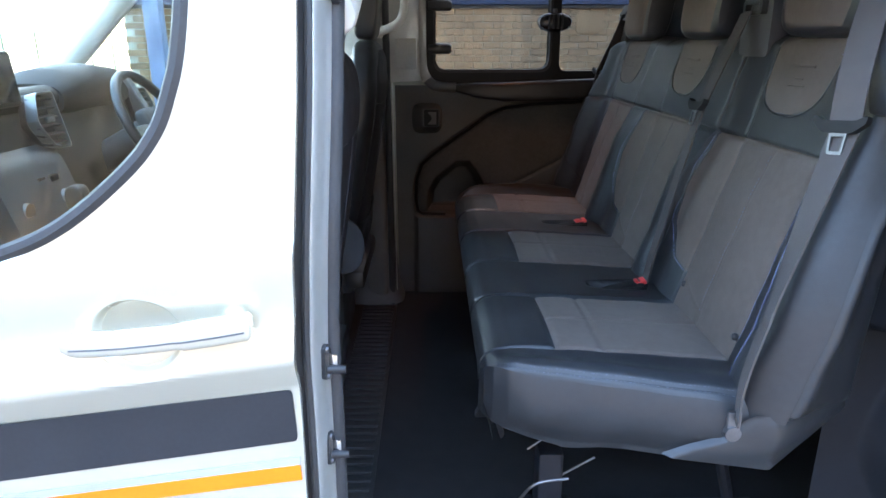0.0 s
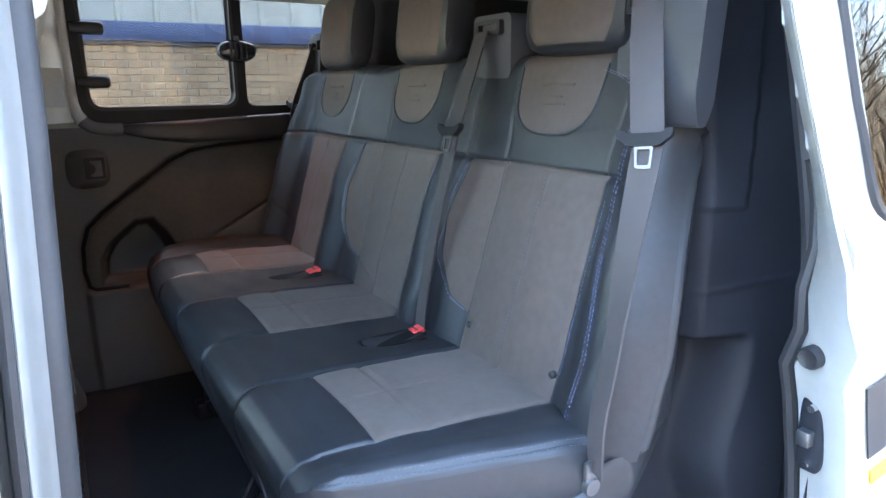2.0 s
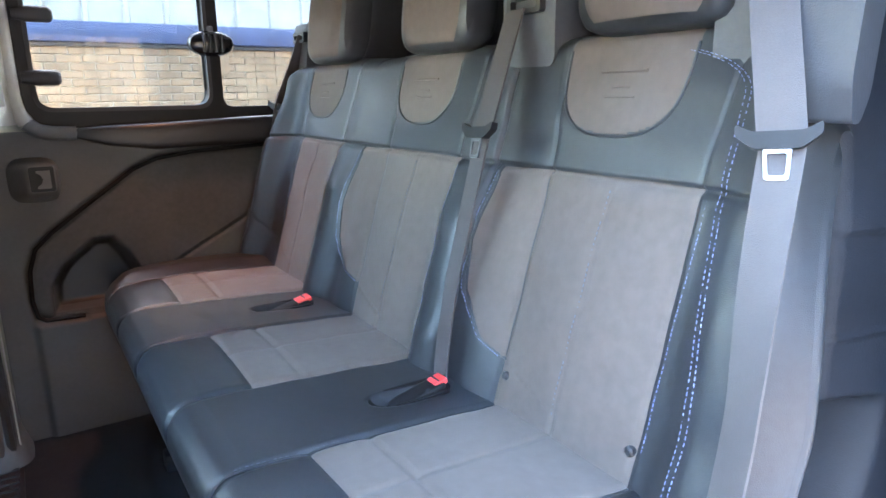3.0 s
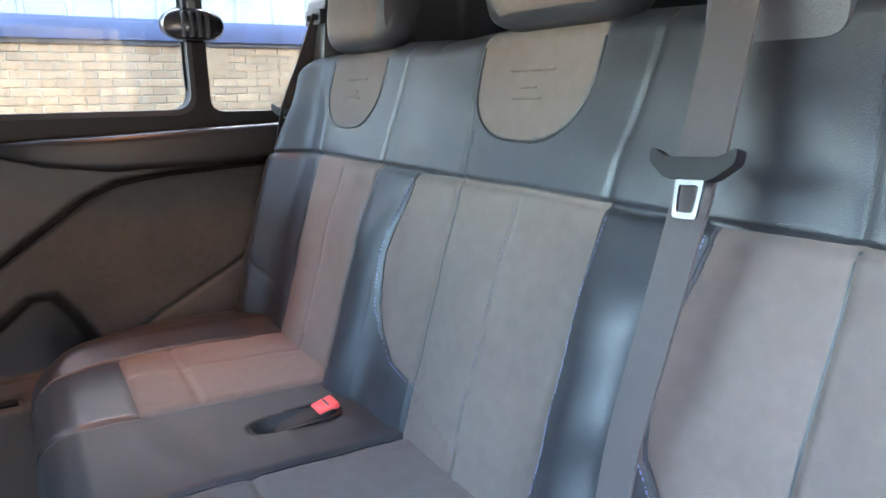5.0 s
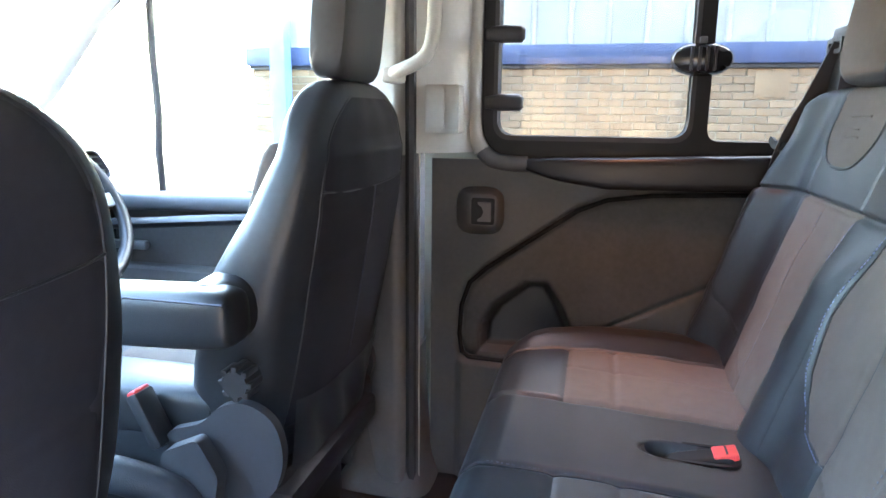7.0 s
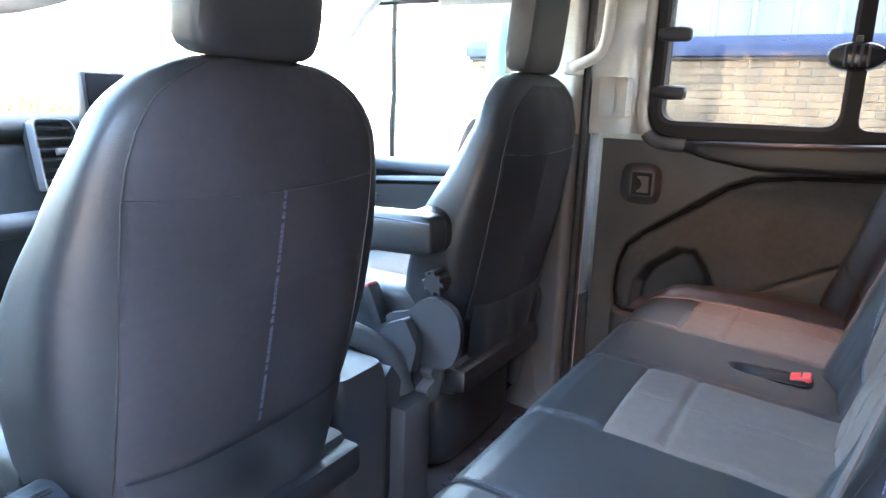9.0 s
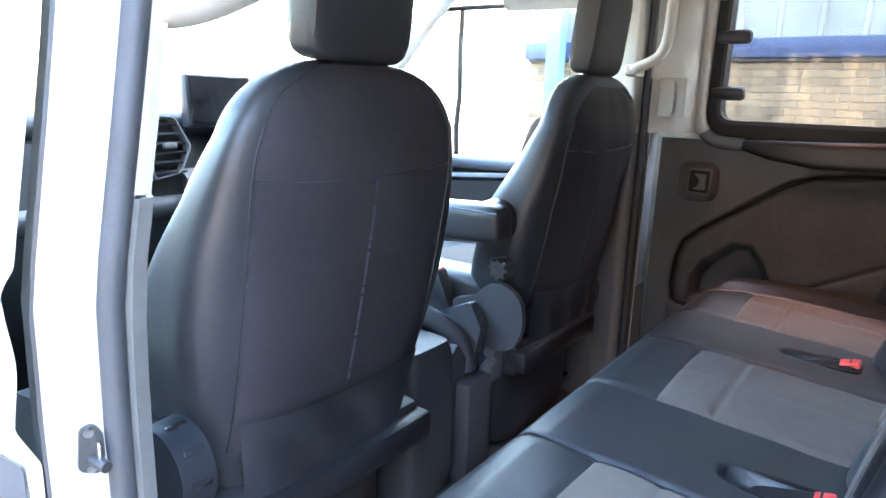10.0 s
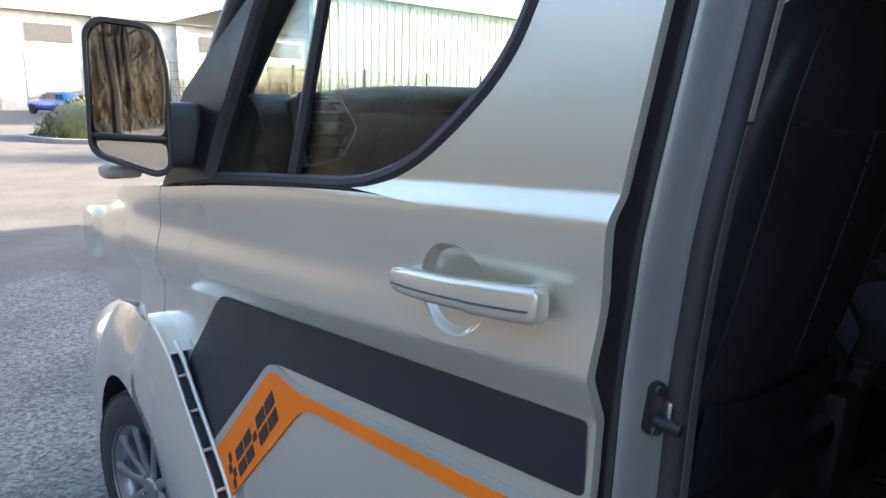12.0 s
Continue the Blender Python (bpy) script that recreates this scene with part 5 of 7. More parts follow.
def cushion_fn(Y, S):
    x, z = profile(S)
    b = np.clip(S - 1, 0, 1)
    top = sstep(S, 0.8, 1.1)
    for y0, y1 in SUEDE_Y:
        m, h = (y0 + y1) / 2, (y1 - y0) / 2
        z = z + top * 0.006 * np.cos(np.clip((Y - m) / h, -1, 1) * np.pi / 2)
        z = z - top * 0.0075 * (groove(Y - y0, 0.006) + groove(Y - y1, 0.006))
        inside_y = (Y > y0 - 0.004) & (Y < y1 + 0.004)
        z = z - np.where(inside_y, 0.0035 * groove(x - 0.737, 0.005) + 0.004 * groove(x - 0.826, 0.006) + np.where(x > 0.737, 0.0022 * groove(Y - m - 0.004, 0.005), 0), 0) * top
        x = x + np.where(S < 1, 0.006 * (groove(Y - y0, 0.008) + groove(Y - y1, 0.008)), 0)
    for sx, sy in ((0.938, 1.735), (0.925, 2.285)):
        q = np.maximum(np.abs((x - sx) / 0.062) ** 2.5 + np.abs((Y - sy) / 0.026) ** 2.5, 0)
        z = z - 0.022 * (1 - sstep(q, 0.7, 1.25)) * top
    z = z + 0.0015 * np.sin(19 * Y + 6 * np.sin(9 * x)) * np.sin(23 * x + 4 * Y) * top
    z = z + 0.007 * groove(Y - (B0 + 0.055), 0.04) * top
    e = np.maximum(0, 1 - (Y - B0) / 0.03) ** 2.4 + np.maximum(0, 1 - (C1 - Y) / 0.05) ** 2.2
    z = z + 0.016 * sstep(Y, 2.69, 2.77) * top - 0.016 * e * top - 0.003 * groove(Y - B0 - 0.013, 0.003) * top
    y = Y + (near_edge(x) - B0) * np.clip((1.40 - Y) / (1.40 - B0), 0, 1)
    y = y + (far_edge(x) - C1) * np.clip((Y - 2.56) / (C1 - 2.56), 0, 1)
    return x, y, z
def cushion_zone(Y, S):
    x, z = profile(S)
    who = np.full(Y.shape, 0)
    for k, (y0, y1) in enumerate(SUEDE_Y):
        who = np.where((Y > y0) & (Y < y1) & (x > 0.737) & (S > 1), 1 + k, who)
    return who
cs = np.concatenate([np.linspace(0, 1, 34), np.linspace(1, 2, 96)[1:]])
sheet("cushion", cushion_fn, np.arange(B0, C1 + 0.001, 0.0036), cs, cushion_zone, [("cushion_cover", LEATHER), ("seat_insert", SUEDE), ("seat_insert", SUEDE), ("seat_insert", SUEDE)], bench, {"seat_insert": "grey suede seat insert", "cushion_cover": "black leather seat cover"})
# leather skirt at the near end
edge_s = np.linspace(0.05, 1.98, 110)
ex, ey, ez = cushion_fn(np.full(110, B0), edge_s)
def skirt_fn(I, V):
    X, ytop, topz = (np.interp(I, np.arange(110), q) for q in (ex, ey, ez))
    bottom = np.interp(X, [0.60, 0.66, 0.70, 0.745, 0.805, 0.92, 1.05, 1.10], [0.915, 0.905, 0.892, 0.882, 0.889, 0.892, 0.895, 0.90])
    z = topz + np.minimum(bottom - topz, 0) * V
    k = sstep(X, 0.61, 0.68)
    y = ytop - 0.013 * k * np.sin(np.pi * np.minimum(V * 1.1, 1)) + 0.014 * V ** 2 - 0.003 * np.sin(22 * X) * V * k + 0.0022 * np.sin(47 * X + 6 * V) * V * k
    return X, y - 0.006 * groove(X - 0.985, 0.018) * V, z
sheet("skirt", skirt_fn, np.arange(110.0), np.linspace(0, 1, 26), None, [("skirt", LEATHER)], bench, {"skirt": "creased black leather side skirt"})
# loose flap of leather behind the belt anchor
def flap_fn(U, V):
    xa = np.interp(V, [0, 0.35, 0.6, 0.8, 1], [1.030, 1.018, 0.985, 0.935, 0.895])
    x = xa + U * (np.interp(V, [0, 0.12, 1], [1.202, 1.205, 1.065]) - xa)
    za, zb = np.interp(V, [0, 0.35, 0.6, 0.8, 1], [0.995, 0.985, 0.950, 0.930, 0.908]), np.interp(V, [0, 0.12, 1], [0.992, 0.980, 0.896])
    z = za + U * (zb - za)
    y = np.interp(x, [0.89, 1.06, 1.205], [1.236, 1.214, 1.266]) - 0.012 * np.sin(np.pi * np.clip(U, 0, 1)) * np.sin(np.pi * np.clip(V, 0, 1)) + 0.012 * groove(U, 0.05) * V
    return x, y, z
sheet("flap", flap_fn, np.linspace(0, 1, 40), np.linspace(0, 1, 26), None, [("skirt_flap", LEATHER)], bench, {"skirt_flap": "loose black leather flap"})
part("front_skirt", prism([(0.624, 0.885), (0.64, 0.88), (0.66, 0.80), (0.652, 0.79)], "y", 1.47, B1 - 0.02), SIDE_TRIM, bench)
part("base_pan", box(0.68, 1.18, 1.34, B1 - 0.04, 0.90, 0.95, 0.01), BLACK, bench, "black seat pan")

def back_line(y_of_z, z0, z1, n=40, lift=0.0012):
    out = []
    for z in np.linspace(z0, z1, n):
        y = y_of_z(z)
        out.append((float(back_x(np.array(y), np.array(z))) - lift, y, z))
    return out
def side_seam(c, z):
    return c + (0.262 if c > SPLITS[1] else float(bolster_line(z)))
for c in SEATS:
    stitches("stitch_line", back_line(lambda z: c + 0.004, 1.05, 1.362, 40, 0.0004), THREAD_GREY, bench, r=0.0009)
    stitches("stitch_line", back_line(lambda z: c - 0.146, 1.06, 1.365, 40, 0.0004), THREAD, bench, dash=0.0042, gap=0.0018, r=0.0009, label="blue stitching")
    for k in (0.135, -0.137):
        part("seam_piping", tube(back_line(lambda z: c + k + math.copysign(0.02, k) * float(sstep(z, 1.38, 1.55)), 1.383, 1.54, 24, -0.0014), 0.0016, 6), FRAME_BLACK, bench)
    part("seam_piping", tube(back_line(lambda z: c + 0.135, 1.06, 1.372, 40, -0.0008), 0.0020, 6), LEATHER, bench)
    part("seam_piping", tube(back_line(lambda z: side_seam(c, z), 1.083, 1.372, 60, 0.0), 0.0030, 6), LEATHER, bench)
    u = [(c + 0.036 + 0.114 * math.copysign(abs(math.cos(a)) ** (2 / 2.8), math.cos(a)), 1.555 - 0.122 * abs(math.sin(a)) ** (2 / 2.8)) for a in np.linspace(0.0, math.pi, 60)]
    part("patch_piping", tube([(float(back_x(np.array(y), np.array(z))) - 0.0005, y, z) for y, z in u], 0.0024, 8), LEATHER, bench)
    stitches("stitch_line", back_line(lambda z: side_seam(c, z) + 0.007, 1.085, 1.365, 40, 0.0004), THREAD, bench, dash=0.0042, gap=0.0018, r=0.0009, label="blue stitching")
for dy in (0.0, 0.011):
    pts = [(float(back_x(np.array(1.30 + dy), np.array(z))) - 0.0012, 1.30 + dy + 0.025 * sstep(z, 1.10, 1.40) + 0.11 * max(0, (z - 1.49) / 0.055) ** 2, z) for z in np.linspace(1.0, 1.545, 60)]
    pts = [(float(back_x(np.array(y), np.array(z))) - 0.0018, float(lean_in(y, z)), z) for x, y, z in pts]
    stitches("stitch_line", pts, THREAD, bench, label="double blue stitching")
def cushion_at(y, s):
    x, yy, z = cushion_fn(np.array(float(y)), np.array(float(s)))
    return float(x), float(yy), float(z)
for dy in (0.0085, 0.0175):
    pts = [cushion_at(B0 + dy, s) for s in np.linspace(0.72, 1.82, 90)]
    stitches("stitch_line", [(x, y, z + 0.0006) for x, y, z in pts], THREAD_GREY, bench, r=0.0005, label="double blue-grey stitching")
for y in (1.648, 2.168, 2.686):
    pts = [cushion_at(y, s) for s in np.linspace(0.55, 1.95, 60)]
    part("piping", tube([(x, y2 + 0.002, z + 0.003) for x, y2, z in pts], 0.0022, 6), LEATHER, bench)
    stitches("stitch_line", [(x, y2 + 0.006, z + 0.004) for x, y2, z in pts[:34]], THREAD_GREY, bench)
for dy in (1.372,):
    pts = [cushion_at(dy, s) for s in np.linspace(1.0, 1.93, 60)]
    part("piping", tube([(x, y2 - 0.002, z + 0.003) for x, y2, z in pts], 0.0022, 6), LEATHER, bench)
# snap studs at the foot of the near backrest
for y, z in ((1.632, 1.065), (1.385, 1.055)):
    x = float(back_x(np.array(y), np.array(z)))
    part("snap_stud", loft([(x - 0.006, y, z, 0.004, 0.004, 2), (x - 0.003, y, z, 0.007, 0.007, 2), (x + 0.004, y, z, 0.007, 0.007, 2)], "x", 12), BLACK, bench)
# plain bars pressed into the patches
for c in SEATS:
    for k, (w, z) in enumerate(((0.085, 1.522), (0.030, 1.500), (0.055, 1.487))):
        y = c + 0.036
        part("pressed_bar", tube([(float(back_x(np.array(v), np.array(z))) - 0.0002, v, z) for v in np.linspace(y - w / 2, y + w / 2, 10)], 0.0026 if k == 0 else 0.0016, 6), SUEDE, bench)
# headrests
def bench_headrest(c, w, lean):
    m = Matrix.Translation((1.225, c, 1.575)) @ Matrix.Rotation(radians(lean), 4, 'Y')
    h = part("headrest", turned(cushion_box(-0.052, 0.034, -w / 2, w / 2, -0.005, 0.215, 3.6, 0.35), m), LEATHER, bench, "black leather headrest with suede face")
    def face(Y, Z):
        k = ((np.abs(Y) / (w / 2)) ** 4 + (np.abs(Z - 0.105) / 0.112) ** 4)
        x = -0.058 + 0.030 * np.clip(k, 0, 1.2) ** 2
        p = np.einsum("ij,j...->i...", np.array(m.to_3x3()), np.stack([x, Y, Z]))
        return p[0] + m.translation.x, p[1] + m.translation.y, p[2] + m.translation.z
    o = sheet("face", face, np.linspace(-w / 2 + 0.012, w / 2 - 0.012, 40), np.linspace(0.008, 0.205, 34), None, [("headrest_face", SUEDE)], h, {"headrest_face": "grey suede headrest face"})
    for dy in (-0.065, 0.065):
        part("post", turned(tube([(0.005, dy, -0.05), (0.005, dy, 0.01)], 0.006, 10), m), CHROME, h, "chrome headrest post")
        part("post_collar", turned(loft([(-0.026, 0.005, dy, 0.013, 0.013, 2), (-0.014, 0.005, dy, 0.011, 0.011, 2)], "z", 12), m), BLACK, h)
    stitches("stitch_line", [tuple(m @ Vector((-0.030, -w / 2 + 0.008, z))) for z in np.linspace(0.015, 0.20, 20)], THREAD, h)
bench_headrest(1.512, 0.25, 8)
bench_headrest(2.04, 0.245, 8)
bench_headrest(2.565, 0.245, 8)
# legs and floor rails
for y in (1.50, 2.02, 2.56):
    part("leg", join(tube([(0.76, y, 0.90), (0.74, y, 0.60)], 0.013, 8), tube([(1.08, y, 0.90), (1.16, y, 0.60)], 0.013, 8), box(0.68, 1.22, y - 0.025, y + 0.025, FLOOR, 0.60, 0.006)), SIDE_TRIM, bench, "black steel bench leg")
    part("lock_bracket", join(box(0.70, 0.80, y - 0.09, y - 0.03, 0.58, 0.66, 0.01), box(0.72, 0.77, y - 0.10, y - 0.04, 0.66, 0.80, 0.008)), SIDE_TRIM, bench, "black locking bracket")
    # thin wires added to give small metal glints at the brackets
    for wire_line in ([(0.70, y - 0.08, 0.80), (0.73, y - 0.07, 0.815), (0.76, y - 0.07, 0.81)], [(0.77, y - 0.07, 0.73), (0.84, y - 0.06, 0.765)], [(0.69, y - 0.10, 0.64), (0.75, y - 0.10, 0.645), (0.77, y - 0.10, 0.66)]):
        part("glint_wire", tube(wire_line, 0.0024, 6), STEEL, bench, "thin steel wire added for a glint")
for y in (1.50, 2.02):
    part("lock_lever", tube(curve_points([(0.66, y - 0.085, 0.635), (0.69, y - 0.095, 0.70), (0.72, y - 0.10, 0.735), (0.78, y - 0.10, 0.745)], 5), 0.0032, 8), STEEL, bench, "thin steel locking lever")
    part("lock_pin", loft([(y - 0.112, 0.715, 0.635, 0.016, 0.016, 2), (y - 0.10, 0.715, 0.635, 0.018, 0.018, 2), (y - 0.085, 0.715, 0.635, 0.018, 0.018, 2)], "y", 14), STEEL, bench, "steel locking pin")
    part("foot_hook", prism(rounded([(0.63, 0.56), (0.70, 0.56), (0.72, 0.60), (0.70, 0.63), (0.655, 0.615)], 0.008), "y", y - 0.10, y - 0.075, 0.003), STEEL, bench, "steel floor hook")
part("latch_bar", tube([(0.607, 1.545, 0.948), (0.608, 1.50, 0.912)], 0.0022, 6), STEEL, bench, "thin steel strip")

# ---- seat belts on the bench ----
def strap(points, width, name, parent, up=(0, 1, 0), thick=0.0016, mat=None, label=""):
    """Flat webbing along points; width across 'up' direction (one or one a point)."""
    pts = curve_points(points, 8)
    bm = bmesh.new()
    rows = []
    n = len(pts)
    for i, p in enumerate(pts):
        d = (pts[min(i + 1, n - 1)] - pts[max(i - 1, 0)]).normalized()
        u = Vector(up(i / (n - 1)) if callable(up) else up)
        u = (u - d * u.dot(d)).normalized()
        nn = d.cross(u) * thick
        w = width / 2
        rows.append([bm.verts.new(q) for q in (p - u * w + nn, p + u * w + nn, p + u * w - nn, p - u * w - nn)])
    for r, s in zip(rows, rows[1:]):
        for k in range(4):
            bm.faces.new((r[k], r[(k + 1) % 4], s[(k + 1) % 4], s[k]))
    bm.faces.new(rows[0])
    bm.faces.new(rows[-1][::-1])
    return part(name, bm, mat or BELT, parent, label)
def tongue(parent, p, tilt, spin=0, turn=0):
    m = Matrix.Translation(Vector(p) + Vector((-0.008, 0, 0))) @ Matrix.Rotation(radians(turn), 4, 'Z') @ Matrix.Rotation(radians(spin), 4, 'X') @ Matrix.Rotation(radians(tilt), 4, 'Y') @ Matrix.Diagonal((1, 1.0, 1.05, 1))
    bar = rounded([(-0.040, 0.000), (-0.040, 0.012), (-0.024, 0.004), (0.024, 0.004), (0.040, 0.012), (0.040, 0.000), (0.022, -0.013), (-0.022, -0.013)], 0.004)
    t = part("tongue", turned(prism(bar, "x", -0.006, 0.006, 0.002), m), FRAME_BLACK, parent, "black belt tongue")
    o, i = rounded([(-0.0135, -0.010), (0.0135, -0.010), (0.0115, -0.043), (-0.0115, -0.043)], 0.004), rounded([(-0.0095, -0.017), (0.0095, -0.017), (0.0080, -0.0385), (-0.0080, -0.0385)], 0.003)
    part("tongue_plate", turned(ring(o, i, "x", -0.0015, 0.0015), m), TONGUE, t, "chrome tongue plate")
def belt_guide(parent, y, z, x, w=0.14, h=0.13):
    g = part("belt_guide", prism(rounded(rect(y - w / 2, y + w / 2, z - h * 0.9, z + h * 0.35), 0.018), "x", x, x + 0.07, 0.008), TRIM, parent, "charcoal plastic belt guide")
    o, i = rounded(rect(y - 0.042, y + 0.042, z - 0.006, z + 0.024), 0.008), rounded(rect(y - 0.032, y + 0.032, z + 0.002, z + 0.016), 0.005)
    part("guide_slot", ring(o, i, "x", x - 0.012, x + 0.002), BLACK, g)
    return g
belt_n = thing("seat_belt", "grey lap and shoulder belt at the near bench seat", "seat belt", "bench seat belts")
g = belt_guide(belt_n, 1.352, 1.632, 1.205, 0.125, 0.12)
part("guide_pod", prism(rounded([(1.162, 1.505), (1.172, 1.460), (1.188, 1.460), (1.203, 1.490), (1.228, 1.80), (1.185, 1.80)], [0.012, 0.012, 0.008, 0.012, 0.01, 0.01]), "y", 1.226, 1.297, 0.014), TRIM_DARK, belt_n, "charcoal belt housing")
ACROSS = (-0.43, 0.90, 0)
strap([(1.180, 1.335, 1.650), (1.150, 1.306, 1.575), (1.128, 1.280, 1.50), (1.119, 1.266, 1.450)], 0.047, "strap", belt_n, up=ACROSS, label="grey belt webbing")
tongue(belt_n, (1.120, 1.266, 1.450), 12, -4, 25)
strap([(1.119, 1.264, 1.44), (1.072, 1.246, 1.30), (1.030, 1.226, 1.17), (1.004, 1.222, 1.06), (0.998, 1.216, 0.985)], 0.044, "strap", belt_n, up=lambda t: (-0.43 + 0.73 * min(1.0, t / 0.45), 0.93, 0), label="grey belt webbing")
part("anchor", join(turned(loft([(-0.006, 0, 0, 0.013, 0.013, 2), (0.006, 0, 0, 0.013, 0.013, 2)], "y", 16), Matrix.Translation((0.997, 1.222, 0.962))), box(0.987, 1.010, 1.220, 1.230, 0.955, 1.0, 0.004)), STEEL, belt_n, "steel belt anchor")
belt_m = thing("seat_belt", "grey lap and shoulder belt at the middle bench seat", "seat belt", "bench seat belts")
belt_guide(belt_m, 1.765, 1.625, 1.205, 0.13, 0.10)
strap([(1.188, 1.778, 1.625), (1.160, 1.770, 1.562), (1.132, 1.761, 1.50), (1.104, 1.752, 1.437)], 0.044, "strap", belt_m, label="grey belt webbing")
tongue(belt_m, (1.101, 1.750, 1.437), 14, -3)
strap([(1.103, 1.751, 1.432), (1.077, 1.763, 1.30), (1.055, 1.775, 1.18), (1.03, 1.768, 1.07), (1.015, 1.755, 1.005)], 0.036, "strap", belt_m, label="grey belt webbing")
belt_f = thing("seat_belt", "grey shoulder belt hanging beside the far bench seat", "seat belt", "bench seat belts")
belt_guide(belt_f, 2.815, 1.648, 1.225, 0.075, 0.10)
part("guide_pod", prism(rounded([(1.215, 1.54), (1.30, 1.54), (1.315, 1.68), (1.228, 1.70)], 0.015), "y", 2.775, 2.872, 0.012), TRIM, belt_f, "charcoal belt housing")
strap([(1.232, 2.815, 1.66), (1.203, 2.835, 1.57), (1.166, 2.852, 1.475), (1.150, 2.860, 1.40), (1.132, 2.870, 1.28), (1.135, 2.874, 1.04)], 0.048, "strap", belt_f, up=(0.97, 0.25, 0), label="grey belt webbing")
tongue(belt_f, (1.160, 2.848, 1.462), 14, 5, 28)
for k, (bx, by) in enumerate(((0.982, 1.738), (0.968, 2.290))):
    b = thing("belt_buckle", "black belt buckle with a red release button", "belt buckle", "bench belt buckles")
    m = Matrix.Translation((bx, by, 1.018)) @ Matrix.Rotation(radians(-14), 4, 'Y')
    part("body", turned(cushion_box(-0.07, 0.028, -0.020, 0.020, -0.016, 0.012, 5, axis="x"), m), FRAME_BLACK, b)
    part("button", turned(box(-0.002 + 0.010 * (k == 0), 0.033, -0.017 + 0.003 * (k == 0), 0.017 - 0.003 * (k == 0), 0.004, 0.0145, 0.003), m), RED, b, "red release button")
    part("button_line", turned(box(0.016, 0.019, -0.012, 0.012, 0.012, 0.0155), m), BLACK, b)
    part("slot_liner", ring(rounded(rect(bx - 0.11, bx + 0.035, by - 0.031, by + 0.031), 0.028), rounded(rect(bx - 0.102, bx + 0.028, by - 0.025, by + 0.025), 0.024), "z", 1.006, 1.026), FRAME_BLACK, b)

# ---- front seats ----
def front_seat(y0, name, label, inner):
    """inner: +1 if the seat's inboard side (armrest, recliner cover) lies towards +y, -1 otherwise. Built around its own y0 middle."""
    s = thing(name, label, "car seat", "front seats")
    keys = [(0.88, 0.205, 0.070), (0.93, 0.228, 0.080), (1.00, 0.254, 0.084), (1.08, 0.274, 0.086), (1.18, 0.289, 0.086), (1.28, 0.284, 0.084), (1.36, 0.266, 0.081), (1.43, 0.244, 0.076),
            (1.485, 0.216, 0.068), (1.522, 0.174, 0.056), (1.542, 0.130, 0.042), (1.551, 0.09, 0.028), (1.555, 0.04, 0.012)]
    ahead = lambda z: float(np.interp(z, [0.88, 1.10, 1.25, 1.36, 1.45, 1.52, 1.565], [0.030, 0.022, 0.012, -0.014, -0.026, -0.016, -0.003]))
    tall = 0.022 if inner < 0 else 0.0
    body = [(p[0] + tall * float(sstep(p[0], 1.10, 1.50)), p[1], p[2] + ahead(p[0])) for p in curve_points(keys, 5)]
    cx = lambda z: 0.278 + 0.18 * (z - 1.394) - ahead(z)
    kz, kw, kd = zip(*body)
    def back_at(dy, z):
        """A point on the rear of the backrest."""
        w, d = np.interp(z, kz, kw), np.interp(z, kz, kd)
        return (float(cx(z) + d * max(0.0, 1 - (abs(dy) / w) ** 3.6) ** (1 / 3.6)), y0 + dy, z)
    part("backrest", loft([(z, cx(z), y0, d, w, 3.6) for z, w, d in body], "z", 88), LEATHER, s, "black leather backrest")
    panel_w = lambda z: float(np.interp(z, [0.98, 1.20, 1.33, 1.39, 1.43, 1.465, 1.49, 1.51, 1.53, 1.545], [0.213, 0.217, 0.217, 0.215, 0.209, 0.197, 0.182, 0.163, 0.130, 0.09]))
    def panel_fn(A, Z):
        P = np.array([[back_at(a * panel_w(z), z) for a, z in zip(ra, rz)] for ra, rz in zip(A, Z)])
        return P[..., 0] + 0.0022 * (1 - np.abs(A) ** 12) - 0.0015 * groove(Z - 1.394 + 0.010 * (1 - A * A), 0.003) + 0.0012 * np.sin(7 * A + 9 * Z) * np.sin(13 * Z + 4 * A), P[..., 1], Z
    sheet("panel", panel_fn, np.linspace(-1, 1, 34), np.linspace(0.98, 1.545, 90), None, [("back_panel", BACK_VINYL)], s, {"back_panel": "matte black vinyl back panel"})
    for side in (-1, 1):
        part("seam", tube([back_at(side * panel_w(z), z) for z in np.linspace(0.98, 1.545, 44)], 0.0018, 6), BLACK, s)
    part("seam", tube([(x + 0.0005, y, z) for x, y, z in (back_at(a * panel_w(1.394), 1.394 - 0.010 * (1 - a * a)) for a in np.linspace(-1, 1, 26))], 0.0018, 6), BLACK, s)
    for dy in (-0.0016, 0.0016):
        stitches("stitch_line", [(x + 0.0035, y, z) for x, y, z in (back_at(0.012 + dy - 0.008 * (1.385 - z) / 0.35, z) for z in np.linspace(1.035, 1.385, 24))], THREAD_NAVY, s, dash=0.0055, gap=0.0015, r=0.0010, label="blue-grey stitching")
    U = np.linspace(-1, 1, 40)
    def pocket_fn(A, Z):
        w = 0.208 - 0.02 * (1.03 - Z) / 0.13
        x = 0.278 + 0.18 * (Z - 1.394) + 0.094 + 0.007 * np.sin(9 * A + 30 * Z) * np.sin((1.03 - Z) * 20) * (1 - np.abs(A) ** 4) - 0.016 * np.abs(A) ** 6
        return x, y0 + A * w, Z + 0.014 * (A ** 2 - 0.5) * sstep(Z, 0.95, 1.03)
